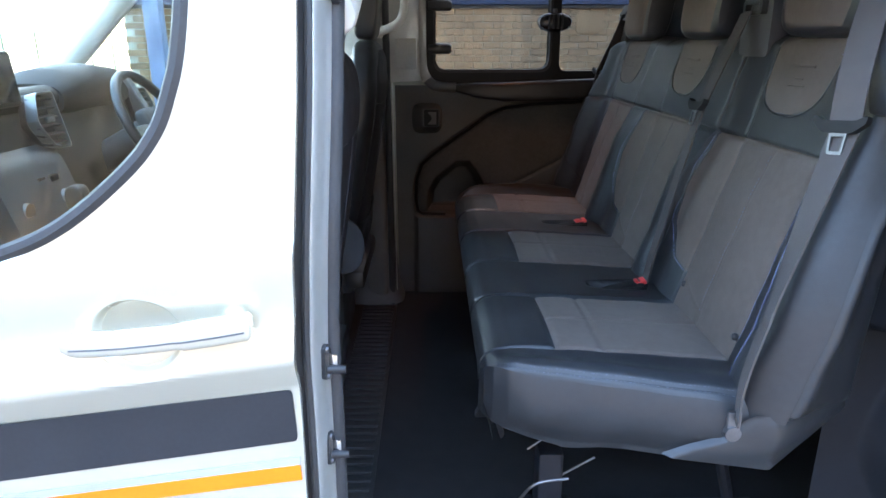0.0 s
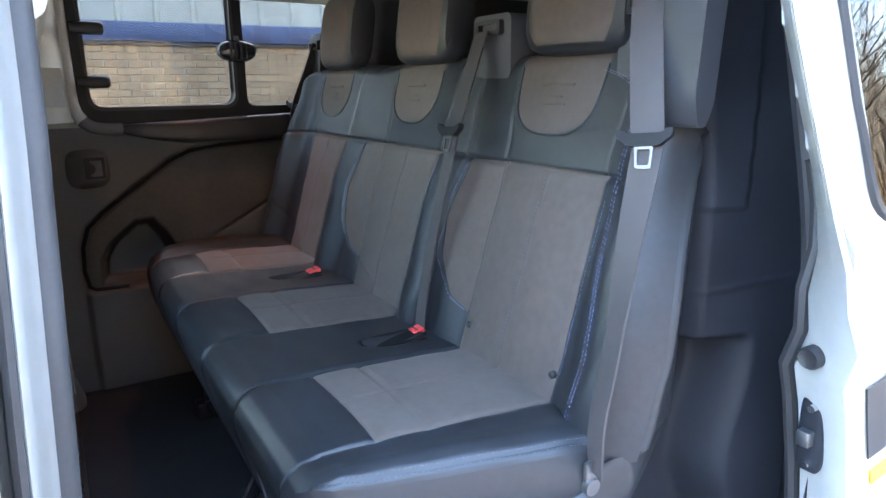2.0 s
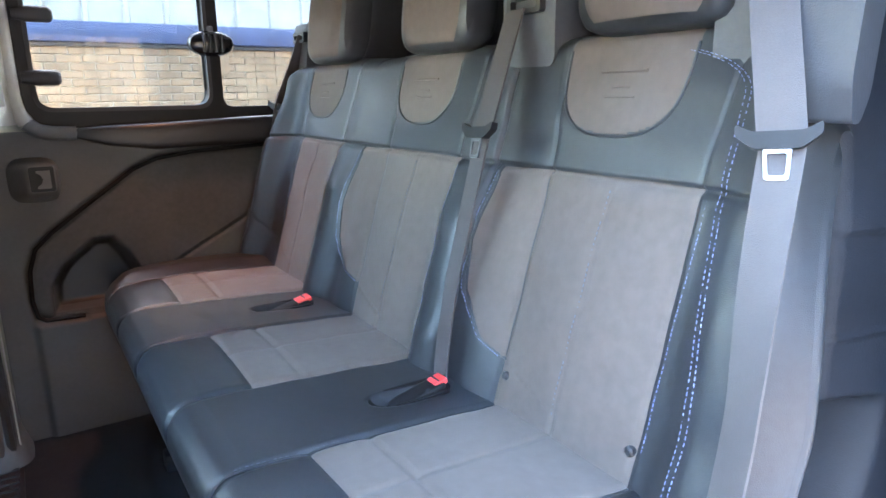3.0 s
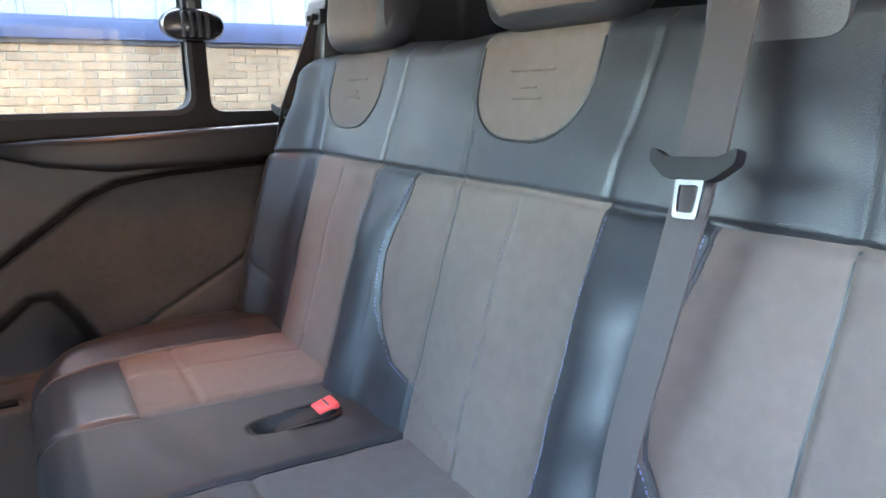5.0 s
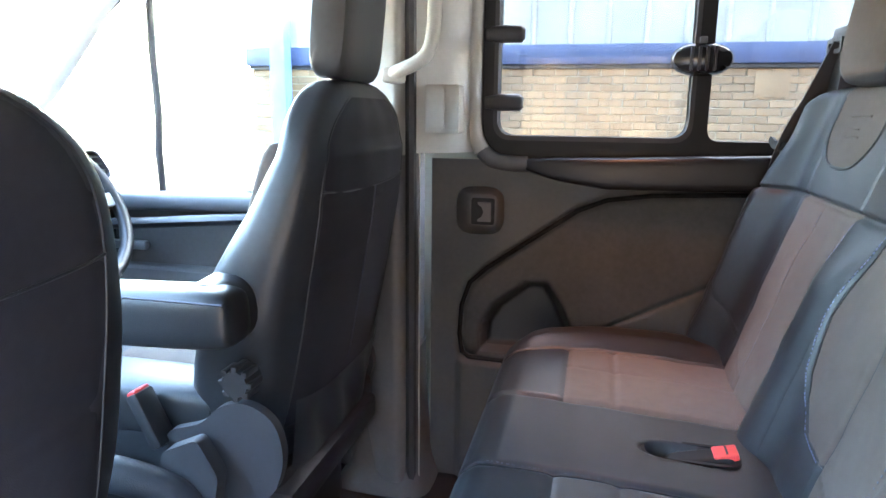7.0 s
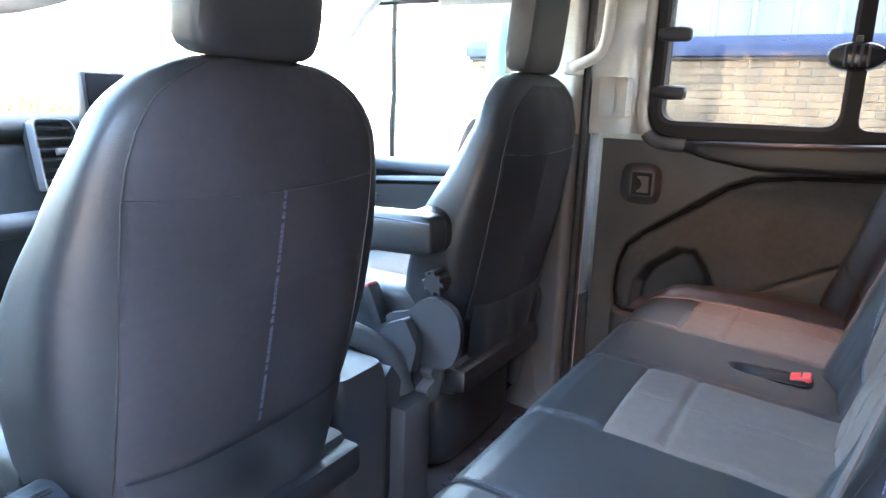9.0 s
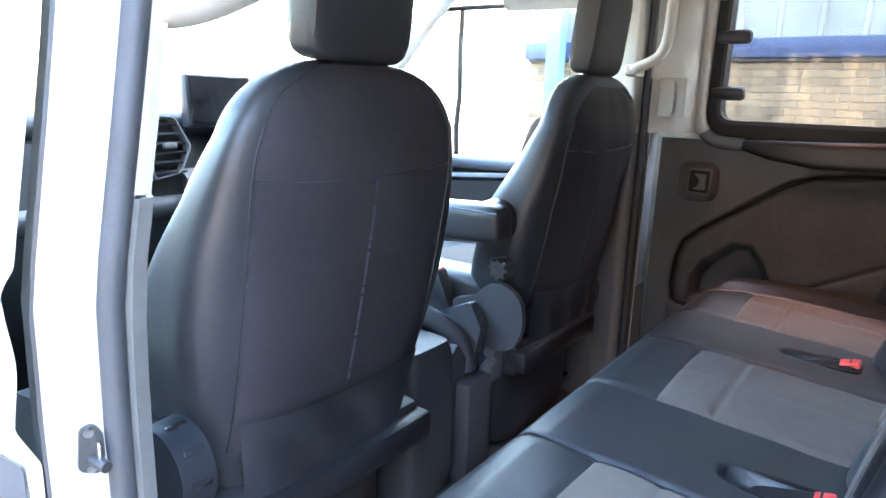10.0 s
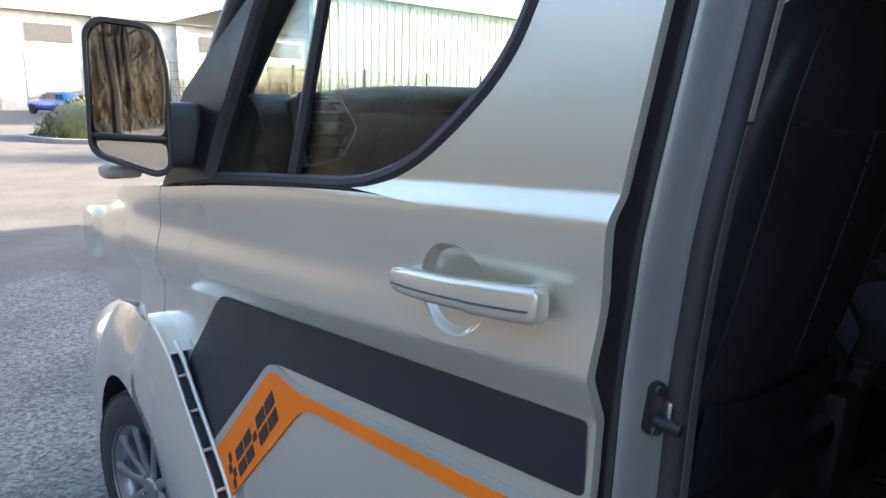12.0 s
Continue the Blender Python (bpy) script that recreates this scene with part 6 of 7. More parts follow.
    sheet("pocket", pocket_fn, U, np.linspace(0.86, 1.025, 30), None, [("map_pocket", LEATHER)], s, {"map_pocket": "wrinkled leather map pocket"})
    # cushion
    part("cushion", cushion_box(-0.30, 0.24, y0 - 0.27, y0 + 0.27, 0.88, 1.035, 4.5, 0.25), LEATHER, s, "black leather seat cushion")
    part("seat_insert", cushion_box(-0.16, 0.14, y0 - 0.135, y0 + 0.135, 0.97, 1.044, 5, 0.2), SUEDE, s, "grey suede seat insert")
    part("side_bolster", cushion_box(-0.28, 0.16, y0 - 0.275, y0 - 0.14, 0.95, 1.062, 3.5, 0.3, axis="x"), LEATHER, s)
    part("side_bolster", cushion_box(-0.28, 0.16, y0 + 0.14, y0 + 0.275, 0.95, 1.062, 3.5, 0.3, axis="x"), LEATHER, s)
    part("backrest_insert", turned(cushion_box(-0.03, 0.03, -0.14, 0.14, -0.18, 0.22, 4, 0.3, axis="z"), Matrix.Translation((0.165, y0, 1.25)) @ Matrix.Rotation(radians(16), 4, 'Y')), SUEDE, s, "grey suede backrest insert")
    # headrest
    m = Matrix.Translation((0.312, y0, 1.574 + tall)) @ Matrix.Rotation(radians(6), 4, 'Y')
    h = part("headrest", turned(cushion_box(-0.036, 0.036, -0.104, 0.104, -0.022, 0.20, 5.0, 0.35), m), LEATHER, s, "black leather headrest")
    for dy in (-0.070, 0.070):
        part("post", turned(tube([(0, dy, -0.05), (0, dy, 0.0)], 0.006, 10), m), CHROME, h, "chrome headrest post")
        part("post_collar", turned(loft([(-0.046, 0, dy, 0.018, 0.016, 2), (-0.032, 0, dy, 0.012, 0.012, 2)], "z", 12), m), BLACK, h)
    # pedestal, rails, plastic side covers
    part("pedestal", cushion_box(-0.22, 0.22, y0 - 0.22, y0 + 0.22, FLOOR, 0.80, 6, 0.5, axis="z"), BLACK, s, "black seat pedestal")
    part("seat_frame", box(-0.27, 0.27, y0 - 0.25, y0 + 0.25, 0.80, 0.90, 0.02), BLACK, s)
    part("rear_crossbar", turned(box(0.235, 0.300, y0 - 0.255, y0 + (0.255 if inner > 0 else 0.185), -0.032, 0.030, 0.014), Matrix.Translation((0, 0, 0.85))), CROSSBAR, s, "black rear seat crossbar")
    so = y0 - inner * 0.275
    wx = 0.245 if inner > 0 else 0.15
    part("side_cover", prism(rounded([(-0.30, 0.83), (0.22, 0.83), (0.27, 0.90), (0.26, 0.97), (-0.05, 0.97), (-0.30, 0.94)], 0.04), "y", so - 0.02, so + 0.02, 0.01), TRIM, s, "charcoal plastic seat side cover")
    part("recliner_wheel", turned(loft([(-0.03, 0, 0, 0.066, 0.066, 2), (0.02, 0, 0, 0.070, 0.070, 2), (0.026, 0, 0, 0.055, 0.055, 2)], "y", 28), Matrix.Translation((wx, so - inner * 0.010, 0.985))), SIDE_TRIM, s, "round black recliner cover")
    for k in range(9):
        a = k * math.tau / 9
        part("wheel_rib", turned(box(-0.006, 0.006, -0.016, 0.016, -0.006, 0.006, 0.003), Matrix.Translation((wx + 0.064 * math.cos(a), so - inner * 0.012, 0.985 + 0.064 * math.sin(a))) @ Matrix.Rotation(-a, 4, 'Y')), GLOSS_BLACK, s)
    si = y0 + inner * 0.285
    if inner < 0:
        part("recliner_cover", prism(rounded([(0.14, 0.93), (0.22, 0.885), (0.29, 0.90), (0.315, 0.975), (0.30, 1.04), (0.25, 1.068), (0.20, 1.055), (0.17, 1.02), (0.10, 1.00), (0.10, 0.96)], 0.035), "y", si - 0.02, si + inner * 0.022 + 0.02, 0.012), TRIM_DARK, s, "grey moulded recliner cover")
        part("release_flap", turned(prism(rounded([(-0.055, -0.06), (0.04, -0.075), (0.055, 0.0), (0.02, 0.06), (-0.045, 0.03)], 0.012), "y", -0.012, 0.016, 0.008), Matrix.Translation((0.165, si + inner * 0.05, 0.955))), TRIM_DARK, s, "grey release flap")
        part("buckle", join(turned(box(-0.012, 0.012, -0.022, 0.022, -0.05, 0.05, 0.006), Matrix.Translation((0.075, si + inner * 0.02, 1.02)) @ Matrix.Rotation(radians(-25), 4, 'Y'))), BLACK, s)
        part("buckle_button", turned(box(-0.009, 0.009, -0.018, 0.018, 0.046, 0.054, 0.003), Matrix.Translation((0.075, si + inner * 0.02, 1.02)) @ Matrix.Rotation(radians(-25), 4, 'Y')), RED, s, "red buckle button")
    if inner < 0:
        knob = part("knob", turned(loft([(-0.03, 0, 0, 0.021, 0.021, 2), (-0.005, 0, 0, 0.025, 0.025, 2), (0.012, 0, 0, 0.025, 0.025, 2)], "y", 20), Matrix.Translation((0.245, si - 0.012, 1.105))), BLACK, s, "black ribbed adjuster knob")
        for k in range(8):
            a = k * math.tau / 8
            part("knob_rib", turned(box(-0.005, 0.005, -0.030, 0.008, -0.005, 0.005, 0.002), Matrix.Translation((0.245 + 0.024 * math.cos(a), si - 0.012, 1.105 + 0.024 * math.sin(a)))), BLACK, knob)
    ay = y0 + inner * 0.345
    if inner < 0:
        arm = part("armrest", turned(cushion_box(-0.235, 0.090, -0.044, 0.044, -0.048, 0.046, 3.4, 0.30, axis="x", rows=26), Matrix.Translation((0.182, ay, 1.220)) @ Matrix.Rotation(radians(-2), 4, 'Y')), LEATHER, s, "padded black armrest")
        part("arm_pivot", turned(loft([(-0.03, 0, 0, 0.05, 0.05, 2.4), (0.06, 0, 0, 0.055, 0.055, 2.4)], "y", 24), Matrix.Translation((0.216, ay + 0.03, 1.218))), BLACK, arm)
        part("arm_seam", tube([(x, ay - 0.040, 1.252) for x in np.linspace(-0.02, 0.27, 12)], 0.002, 5), THREAD_GREY, arm)
    return s
front_seat(1.607, "front_passenger_seat", "black leather passenger seat seen from behind", 1)
front_seat(2.505, "driver_seat", "black leather driver seat with a folded-down armrest", -1)
# box and lever between the front seats
hb2 = thing("handbrake_console", "grey plastic handbrake console between the front seats", "console")
part("box", cushion_box(-0.10, 0.215, 1.90, 2.075, FLOOR, 0.955, 7, 0.6, axis="z"), TRIM_DARK, hb2)
part("ribbed_edge", prism(rounded([(2.045, 0.58), (2.085, 0.60), (2.13, 0.88), (2.09, 0.93), (2.06, 0.90)], 0.012), "x", 0.06, 0.20, 0.006), TRIM_DARK, hb2)
part("handbrake_lever", tube(curve_points([(0.19, 2.15, 0.84), (0.16, 2.14, 0.92), (0.08, 2.10, 0.975), (-0.05, 2.07, 0.99), (-0.20, 2.06, 0.985)], 6), 0.028, 12), TRIM_DARK, hb2, "curved dark grey handbrake lever")
part("bracket_box", box(0.13, 0.24, 2.09, 2.20, FLOOR, 0.83, 0.012), TRIM_DARK, hb2)
hook = prism(rounded([(2.185, 0.80), (2.245, 0.80), (2.262, 0.875), (2.225, 0.90), (2.205, 0.872), (2.225, 0.85), (2.19, 0.84)], 0.008), "x", 0.20, 0.232, 0.004)
part("side_hook", hook, TRIM, hb2, "grey plastic hook")
part("release_button", cushion_box(0.09, 0.15, 1.945, 1.99, 0.945, 0.985, 4), TRIM, hb2)

# ---- dashboard ----
dash = thing("dashboard", "charcoal moulded dashboard with screen and silver-edged vents", "dashboard", kind="structure")
prof = [(-1.25, 1.14), (-0.98, 1.30), (-0.80, 1.40), (-0.70, 1.415), (-0.63, 1.385), (-0.60, 1.30), (-0.57, 1.20), (-0.60, 1.05), (-0.70, 0.85), (-0.85, 0.66), (-1.0, 0.60), (-1.2, 0.60)]
part("moulding", prism(rounded(prof, 0.03), "y", 1.20, 2.96), DASH_SOFT, dash)
part("top_roll", tube(curve_points([(-0.68, 1.22, 1.36), (-0.665, 1.5, 1.40), (-0.66, 1.85, 1.41), (-0.66, 2.3, 1.41), (-0.64, 2.7, 1.42), (-0.68, 2.94, 1.36)], 6), 0.045, 12, flat=0.8), DASH_SOFT, dash)
part("lower_roll", tube([(-0.585, y, 1.20) for y in np.linspace(1.22, 1.90, 8)], 0.03, 10), TRIM, dash)
hoodp = part("screen_surround", turned(box(-0.02, 0.02, -0.108, 0.108, -0.072, 0.072, 0.010), Matrix.Translation((-0.605, 2.015, 1.476)) @ Matrix.Rotation(radians(-5), 4, 'Y')), BLACK, dash, "black screen surround")
part("screen", turned(box(0.019, 0.0225, -0.098, 0.098, -0.060, 0.064, 0.003), Matrix.Translation((-0.605, 2.015, 1.476)) @ Matrix.Rotation(radians(-5), 4, 'Y')), SCREEN, hoodp, "dark glossy screen")
def vent(y, z, w, h, lean=1):
    m = Matrix.Translation((-0.585, y, z)) @ Matrix.Rotation(radians(-12), 4, 'Y')
    o = [(-0.52 * w, -0.56 * h), (0.17 * w, -0.47 * h), (0.54 * w, -0.03 * h), (0.22 * w, 0.47 * h), (-0.52 * w, 0.47 * h)]
    o = rounded([(p * lean, q) for p, q in o], 0.014)
    i = [(p * 0.93, q * 0.955) for p, q in o]
    v = part("air_vent", turned(ring(o, i, "x", -0.01, 0.022), m), SATIN, dash, "silver-framed air vent")
    part("vent_back", turned(prism(o, "x", -0.03, -0.012), m), BLACK, v)
    for k in range(6):
        part("slat", turned(box(-0.012, 0.012, *sorted((-w * 0.48 * lean, w * lean * (0.27 + 0.19 * min(1.0, abs(k - 5.2) / 2.6 if k > 2 else (k + 0.9) / 2.9)))), -0.0025, 0.0025), m @ Matrix.Translation((0.004, 0, -h * 0.42 + k * h * 0.155)) @ Matrix.Rotation(radians(20), 4, 'Y')), BLACK, v)
    part("vent_tab", turned(box(0.012, 0.026, -0.018, 0.018, -0.010, 0.006, 0.003), m), TRIM_MID, v)
vent(1.838, 1.358, 0.115, 0.16)
vent(2.205, 1.358, 0.115, 0.16, -1)
vent(1.33, 1.345, 0.13, 0.15)
vent(2.86, 1.345, 0.11, 0.13)
cl = part("centre_stack", prism(rounded([(-0.63, 1.31), (-0.55, 1.27), (-0.47, 1.02), (-0.50, 0.80), (-0.70, 0.62), (-0.9, 0.62), (-0.8, 1.3)], 0.03), "y", 1.88, 2.20, 0.02), TRIM, dash, "charcoal centre stack")
for k in range(4):
    part("control_button", box(-0.556 + 0.004 * k, -0.54 + 0.004 * k, 1.93 + 0.055 * k, 1.972 + 0.055 * k, 1.20, 1.222, 0.004), GLOSS_BLACK, cl)
for y in (1.95, 2.13):
    part("control_dial", turned(loft([(-0.01, 0, 0, 0.024, 0.024, 2), (0.026, 0, 0, 0.021, 0.021, 2)], "x", 20), Matrix.Translation((-0.535, y, 1.155))), SATIN, cl, "silver-ringed dial")
gl = part("gear_lever", tube([(-0.50, 2.07, 1.06), (-0.46, 2.07, 1.13)], 0.014, 10), BLACK, cl)
part("gear_knob", turned(cushion_box(-0.026, 0.026, -0.024, 0.024, -0.03, 0.04, 2.6), Matrix.Translation((-0.45, 2.07, 1.16))), LEATHER, gl, "leather gear knob")
part("tray_lid", turned(box(-0.10, 0.08, -0.06, 0.06, -0.012, 0.012, 0.008), Matrix.Translation((-0.44, 2.04, 0.99)) @ Matrix.Rotation(radians(35), 4, 'Y')), TRIM, cl)
part("instrument_hood", loft([(2.36, -0.70, 1.40, 0.10, 0.05, 2.6), (2.42, -0.69, 1.42, 0.12, 0.07, 2.6), (2.58, -0.69, 1.43, 0.125, 0.075, 2.6), (2.74, -0.69, 1.42, 0.12, 0.07, 2.6), (2.80, -0.70, 1.40, 0.10, 0.05, 2.6)], "y", 24), DASH_SOFT, dash)
wheel_s = thing("steering_wheel", "leather-rimmed steering wheel with silver spokes", "steering wheel")
sm = Matrix.Translation((-0.40, 2.54, 1.30)) @ Matrix.Rotation(radians(62), 4, 'Y')
part("rim", turned(tube([(0.19 * math.cos(a), 0.19 * math.sin(a), 0) for a in np.linspace(0, math.tau, 41)[:-1]], 0.016, 10, closed=True), sm), LEATHER, wheel_s, "black leather rim")
hub = part("hub", turned(cushion_box(-0.07, 0.07, -0.075, 0.075, -0.03, 0.02, 3), sm), TRIM_MID, wheel_s)
for a in (0, 90, 180):
    part("spoke", turned(box(-0.018, 0.018, 0.05, 0.185, -0.010, 0.006, 0.004), sm @ Matrix.Rotation(radians(a + 0), 4, 'Z')), SATIN, wheel_s, "silver wheel spoke")
part("column", tube([tuple(sm @ Vector((0, 0, -0.03))), tuple(sm @ Vector((0, 0, -0.30)))], 0.05, 12), TRIM, wheel_s)

# ---- floor coverings ----
mat_t = thing("rubber_floor_mat", "black ribbed rubber mat behind the front seats", "floor mat")
part("base", box(0.02, 0.372, 1.34, 2.90, FLOOR, FLOOR + 0.006, 0.002), RUBBER, mat_t)
for k in range(44):
    y = 1.37 + k * 0.034
    part("rib", box(0.24, 0.362, y, y + 0.014, FLOOR + 0.005, FLOOR + 0.013, 0.002, 1), RUBBER, mat_t)


# ---- outdoors ----
ground = tagged(part("ground", box(-300, 300, -300, 300, GZ - 0.2, GZ), ASPHALT, smooth=False), "worn grey tarmac yard with a loose stony surface", "ground", kind="structure")
rng = random.Random(4)
stone_v, stone_f = [], []
for _ in range(11000):
    x, y = rng.uniform(-6.2, -0.2), rng.uniform(-2.2, 1.6) if rng.random() < 0.7 else rng.uniform(-1, 3.5)
    if x > -2.4 and 1.0 < y:
        continue
    r, a = rng.uniform(0.003, 0.011), rng.uniform(0, 6.3)
    k = len(stone_v)
    q = [(r * rng.uniform(0.7, 1.2) * math.cos(a + j * 1.57), r * rng.uniform(0.6, 1.1) * math.sin(a + j * 1.57)) for j in range(4)]
    stone_v += [(x + u, y + w, GZ + r * rng.uniform(0.0, 0.25)) for u, w in q] + [(x + r * rng.uniform(-.3, .3), y, GZ + r * rng.uniform(0.5, 0.8))]
    stone_f += [(k + j, k + (j + 1) % 4, k + 4) for j in range(4)]
me = bpy.data.meshes.new("loose_stones")
me.from_pydata(stone_v, [], stone_f)
me.materials.append(GRAVEL)
tagged(new("loose_stones", me), "loose grey stones scattered on the tarmac", "gravel", kind="stuff")
# the yard's surface: smooth tarmac far off, a coarse stony patch round the van
n, l = ASPHALT.node_tree.nodes, ASPHALT.node_tree.links
co, sep, cell, edge_n = (n.new(k) for k in ("ShaderNodeTexCoord", "ShaderNodeSeparateXYZ", "ShaderNodeTexVoronoi", "ShaderNodeTexNoise"))
l.new(co.outputs["Object"], sep.inputs[0])
l.new(co.outputs["Object"], cell.inputs["Vector"])
l.new(co.outputs["Object"], edge_n.inputs["Vector"])
cell.inputs["Scale"].default_value, edge_n.inputs["Scale"].default_value = 62.0, 2.5
tone, where, shift = n.new("ShaderNodeMapRange"), n.new("ShaderNodeMapRange"), n.new("ShaderNodeMath")
l.new(cell.outputs["Color"], tone.inputs["Value"])
tone.inputs["To Min"].default_value, tone.inputs["To Max"].default_value = 0.40, 2.60
shift.operation = 'MULTIPLY_ADD'
l.new(edge_n.outputs[0], shift.inputs[0])
shift.inputs[1].default_value = 1.4
l.new(sep.outputs["X"], shift.inputs[2])
l.new(shift.outputs[0], where.inputs["Value"])
where.inputs["From Min"].default_value, where.inputs["From Max"].default_value = -5.2, -4.8
pr = n["Principled BSDF"]
mul, mixed = n.new("ShaderNodeMix"), n.new("ShaderNodeMix")
mul.data_type = mixed.data_type = 'RGBA'
mul.blend_type = 'MULTIPLY'
mul.inputs[0].default_value = 1.0
old = pr.inputs["Base Color"].links[0].from_socket
l.new(old, mul.inputs[6])
l.new(tone.outputs[0], mul.inputs[7])
l.new(where.outputs[0], mixed.inputs[0])
l.new(old, mixed.inputs[6])
l.new(mul.outputs[2], mixed.inputs[7])
l.new(mixed.outputs[2], pr.inputs["Base Color"])

# brick building beside the van
WALL_Y, WALL_X0, WALL_X1 = 7.6, -2.70, 9.0
hall = thing("brick_building", "buff brick industrial building with blue trim and cream cladding", "building")
part("wall_core", box(WALL_X0 + 0.004, WALL_X1, WALL_Y + 0.008, WALL_Y + 0.3, GZ, 1.93), MORTAR, hall, "pale mortar bed", smooth=False)
part("lintel", box(WALL_X0 - 0.05, WALL_X1, WALL_Y - 0.06, WALL_Y + 0.3, 1.955, 2.13, 0.01), BLUE, hall, "blue painted steel band")
part("dark_soffit", box(WALL_X0 - 0.02, WALL_X1, WALL_Y - 0.03, WALL_Y + 0.3, 1.92, 1.955, 0.004), BLACK, hall)
prof = []
x = WALL_X0
while x < WALL_X1:
    prof += [(x, WALL_Y + 0.02), (x + 0.15, WALL_Y + 0.02), (x + 0.165, WALL_Y - 0.015), (x + 0.195, WALL_Y - 0.015), (x + 0.21, WALL_Y + 0.02)]
    x += 0.333
prof += [(x, WALL_Y + 0.3), (WALL_X0, WALL_Y + 0.3)]
part("cladding", prism(prof, "z", 2.131, 6.2), CLAD, hall, "cream ribbed metal cladding", smooth=False)
part("roof_edge", box(WALL_X0 - 0.1, WALL_X1, WALL_Y - 0.12, WALL_Y + 0.3, 6.2, 6.4, 0.02), BLUE, hall)
part("return_wall", box(WALL_X0, WALL_X0 + 0.25, WALL_Y + 0.31, WALL_Y + 12, GZ, 6.2), CLAD, hall, smooth=False)
part("corner_post", box(-2.40, -2.24, WALL_Y - 0.22, WALL_Y - 0.06, GZ, 6.0, 0.01), PALE_BLUE, hall, "faded blue steel post")
part("vent_plate", box(2.06, 2.34, WALL_Y - 0.012, WALL_Y + 0.01, 1.675, 1.89, 0.004), BRICK, hall, "plain buff plate")
meb = bpy.data.meshes.new("brick")
tmp = box(0, 0.194, -0.006, 0.05, 0, 0.059, 0.004, 1)
tmp.to_mesh(meb)
tmp.free()
meb.materials.append(BRICK)
count = 0
far_bricks = bmesh.new()
for r in range(int((1.92 - GZ) / 0.068)):
    z = 1.915 - 0.068 * (r + 1) + 0.009
    off = 0.102 if r % 2 else 0.0
    x = WALL_X0 + off
    while x + 0.194 < WALL_X1:
        near = -2.7 < x < 3.0 and z > 1.15
        if near and count < 300 and -0.2 < x < 2.4:
            b = new("brick", meb)
            b.location = (x, WALL_Y, z)
            b.parent = hall
            count += 1
        else:
            bmesh.ops.create_cube(far_bricks, size=1, matrix=Matrix.Translation((x + 0.097, WALL_Y + 0.022 + rng.uniform(-0.002, 0.002), z + 0.0295)) @ Matrix.Diagonal((0.194, 0.056, 0.059, 1)))
        x += 0.204
tagged(part("brickwork", far_bricks, BRICK, hall, smooth=False), kind="stuff")
for m in (BRICK,):
    n, l = m.node_tree.nodes, m.node_tree.links
    oi, geo, add = n.new("ShaderNodeObjectInfo"), n.new("ShaderNodeNewGeometry"), n.new("ShaderNodeMath")
    add.operation = 'ADD'
    l.new(oi.outputs["Random"], add.inputs[0])
    l.new(geo.outputs["Random Per Island"], add.inputs[1])
    fr = n.new("ShaderNodeMath")
    fr.operation = 'FRACT'
    l.new(add.outputs[0], fr.inputs[0])
    tone = n.new("ShaderNodeMapRange")
    tone.inputs["To Min"].default_value, tone.inputs["To Max"].default_value = 0.8, 1.18
    l.new(fr.outputs[0], tone.inputs["Value"])
    p = n["Principled BSDF"]
    old = p.inputs["Base Color"].links[0].from_socket
    mul = n.new("ShaderNodeMix")
    mul.data_type, mul.blend_type = 'RGBA', 'MULTIPLY'
    mul.inputs[0].default_value = 1.0
    l.new(old, mul.inputs[6])
    l.new(tone.outputs[0], mul.inputs[7])
    l.new(mul.outputs[2], p.inputs["Base Color"])


# bare trees on the near side, mirrored in the glass
def bare_tree(x, y, h, seed, label):
    r = random.Random(seed)
    t = thing("bare_tree", label, "tree", "roadside trees", at=(0, 0, 0))
    pts = [Vector((x, y, GZ))]
    for k in range(1, 9):
        pts.append(Vector((x + r.uniform(-.1, .1) * k, y + r.uniform(-.08, .08) * k, GZ + h * k / 8)))
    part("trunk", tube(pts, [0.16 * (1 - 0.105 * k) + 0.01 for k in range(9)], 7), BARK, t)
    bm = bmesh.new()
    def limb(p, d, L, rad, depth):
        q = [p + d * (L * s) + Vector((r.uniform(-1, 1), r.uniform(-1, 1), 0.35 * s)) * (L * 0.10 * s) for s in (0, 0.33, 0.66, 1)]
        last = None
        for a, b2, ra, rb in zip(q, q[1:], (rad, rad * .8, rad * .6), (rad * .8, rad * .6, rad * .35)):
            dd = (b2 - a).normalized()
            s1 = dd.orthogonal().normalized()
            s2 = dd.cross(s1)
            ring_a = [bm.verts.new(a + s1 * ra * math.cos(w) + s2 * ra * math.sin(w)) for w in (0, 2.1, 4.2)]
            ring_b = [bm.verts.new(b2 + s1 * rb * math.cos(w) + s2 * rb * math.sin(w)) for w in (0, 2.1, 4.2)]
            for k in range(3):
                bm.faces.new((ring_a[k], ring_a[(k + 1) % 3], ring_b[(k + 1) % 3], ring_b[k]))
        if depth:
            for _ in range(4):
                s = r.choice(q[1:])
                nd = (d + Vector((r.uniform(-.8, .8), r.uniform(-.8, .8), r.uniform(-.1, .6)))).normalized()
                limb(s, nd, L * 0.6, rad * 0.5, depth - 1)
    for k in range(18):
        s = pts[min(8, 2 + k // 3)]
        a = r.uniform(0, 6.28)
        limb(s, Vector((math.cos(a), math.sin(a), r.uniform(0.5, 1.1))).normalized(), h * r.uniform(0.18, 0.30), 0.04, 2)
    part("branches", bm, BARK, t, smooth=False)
    return t
protos = [bare_tree(0, 0, 13, 11, "tall bare winter tree with thin branches"), bare_tree(0, 0, 15, 12, "tall bare winter tree with thin branches"), bare_tree(0, 0, 11, 13, "bare winter tree with thin branches")]
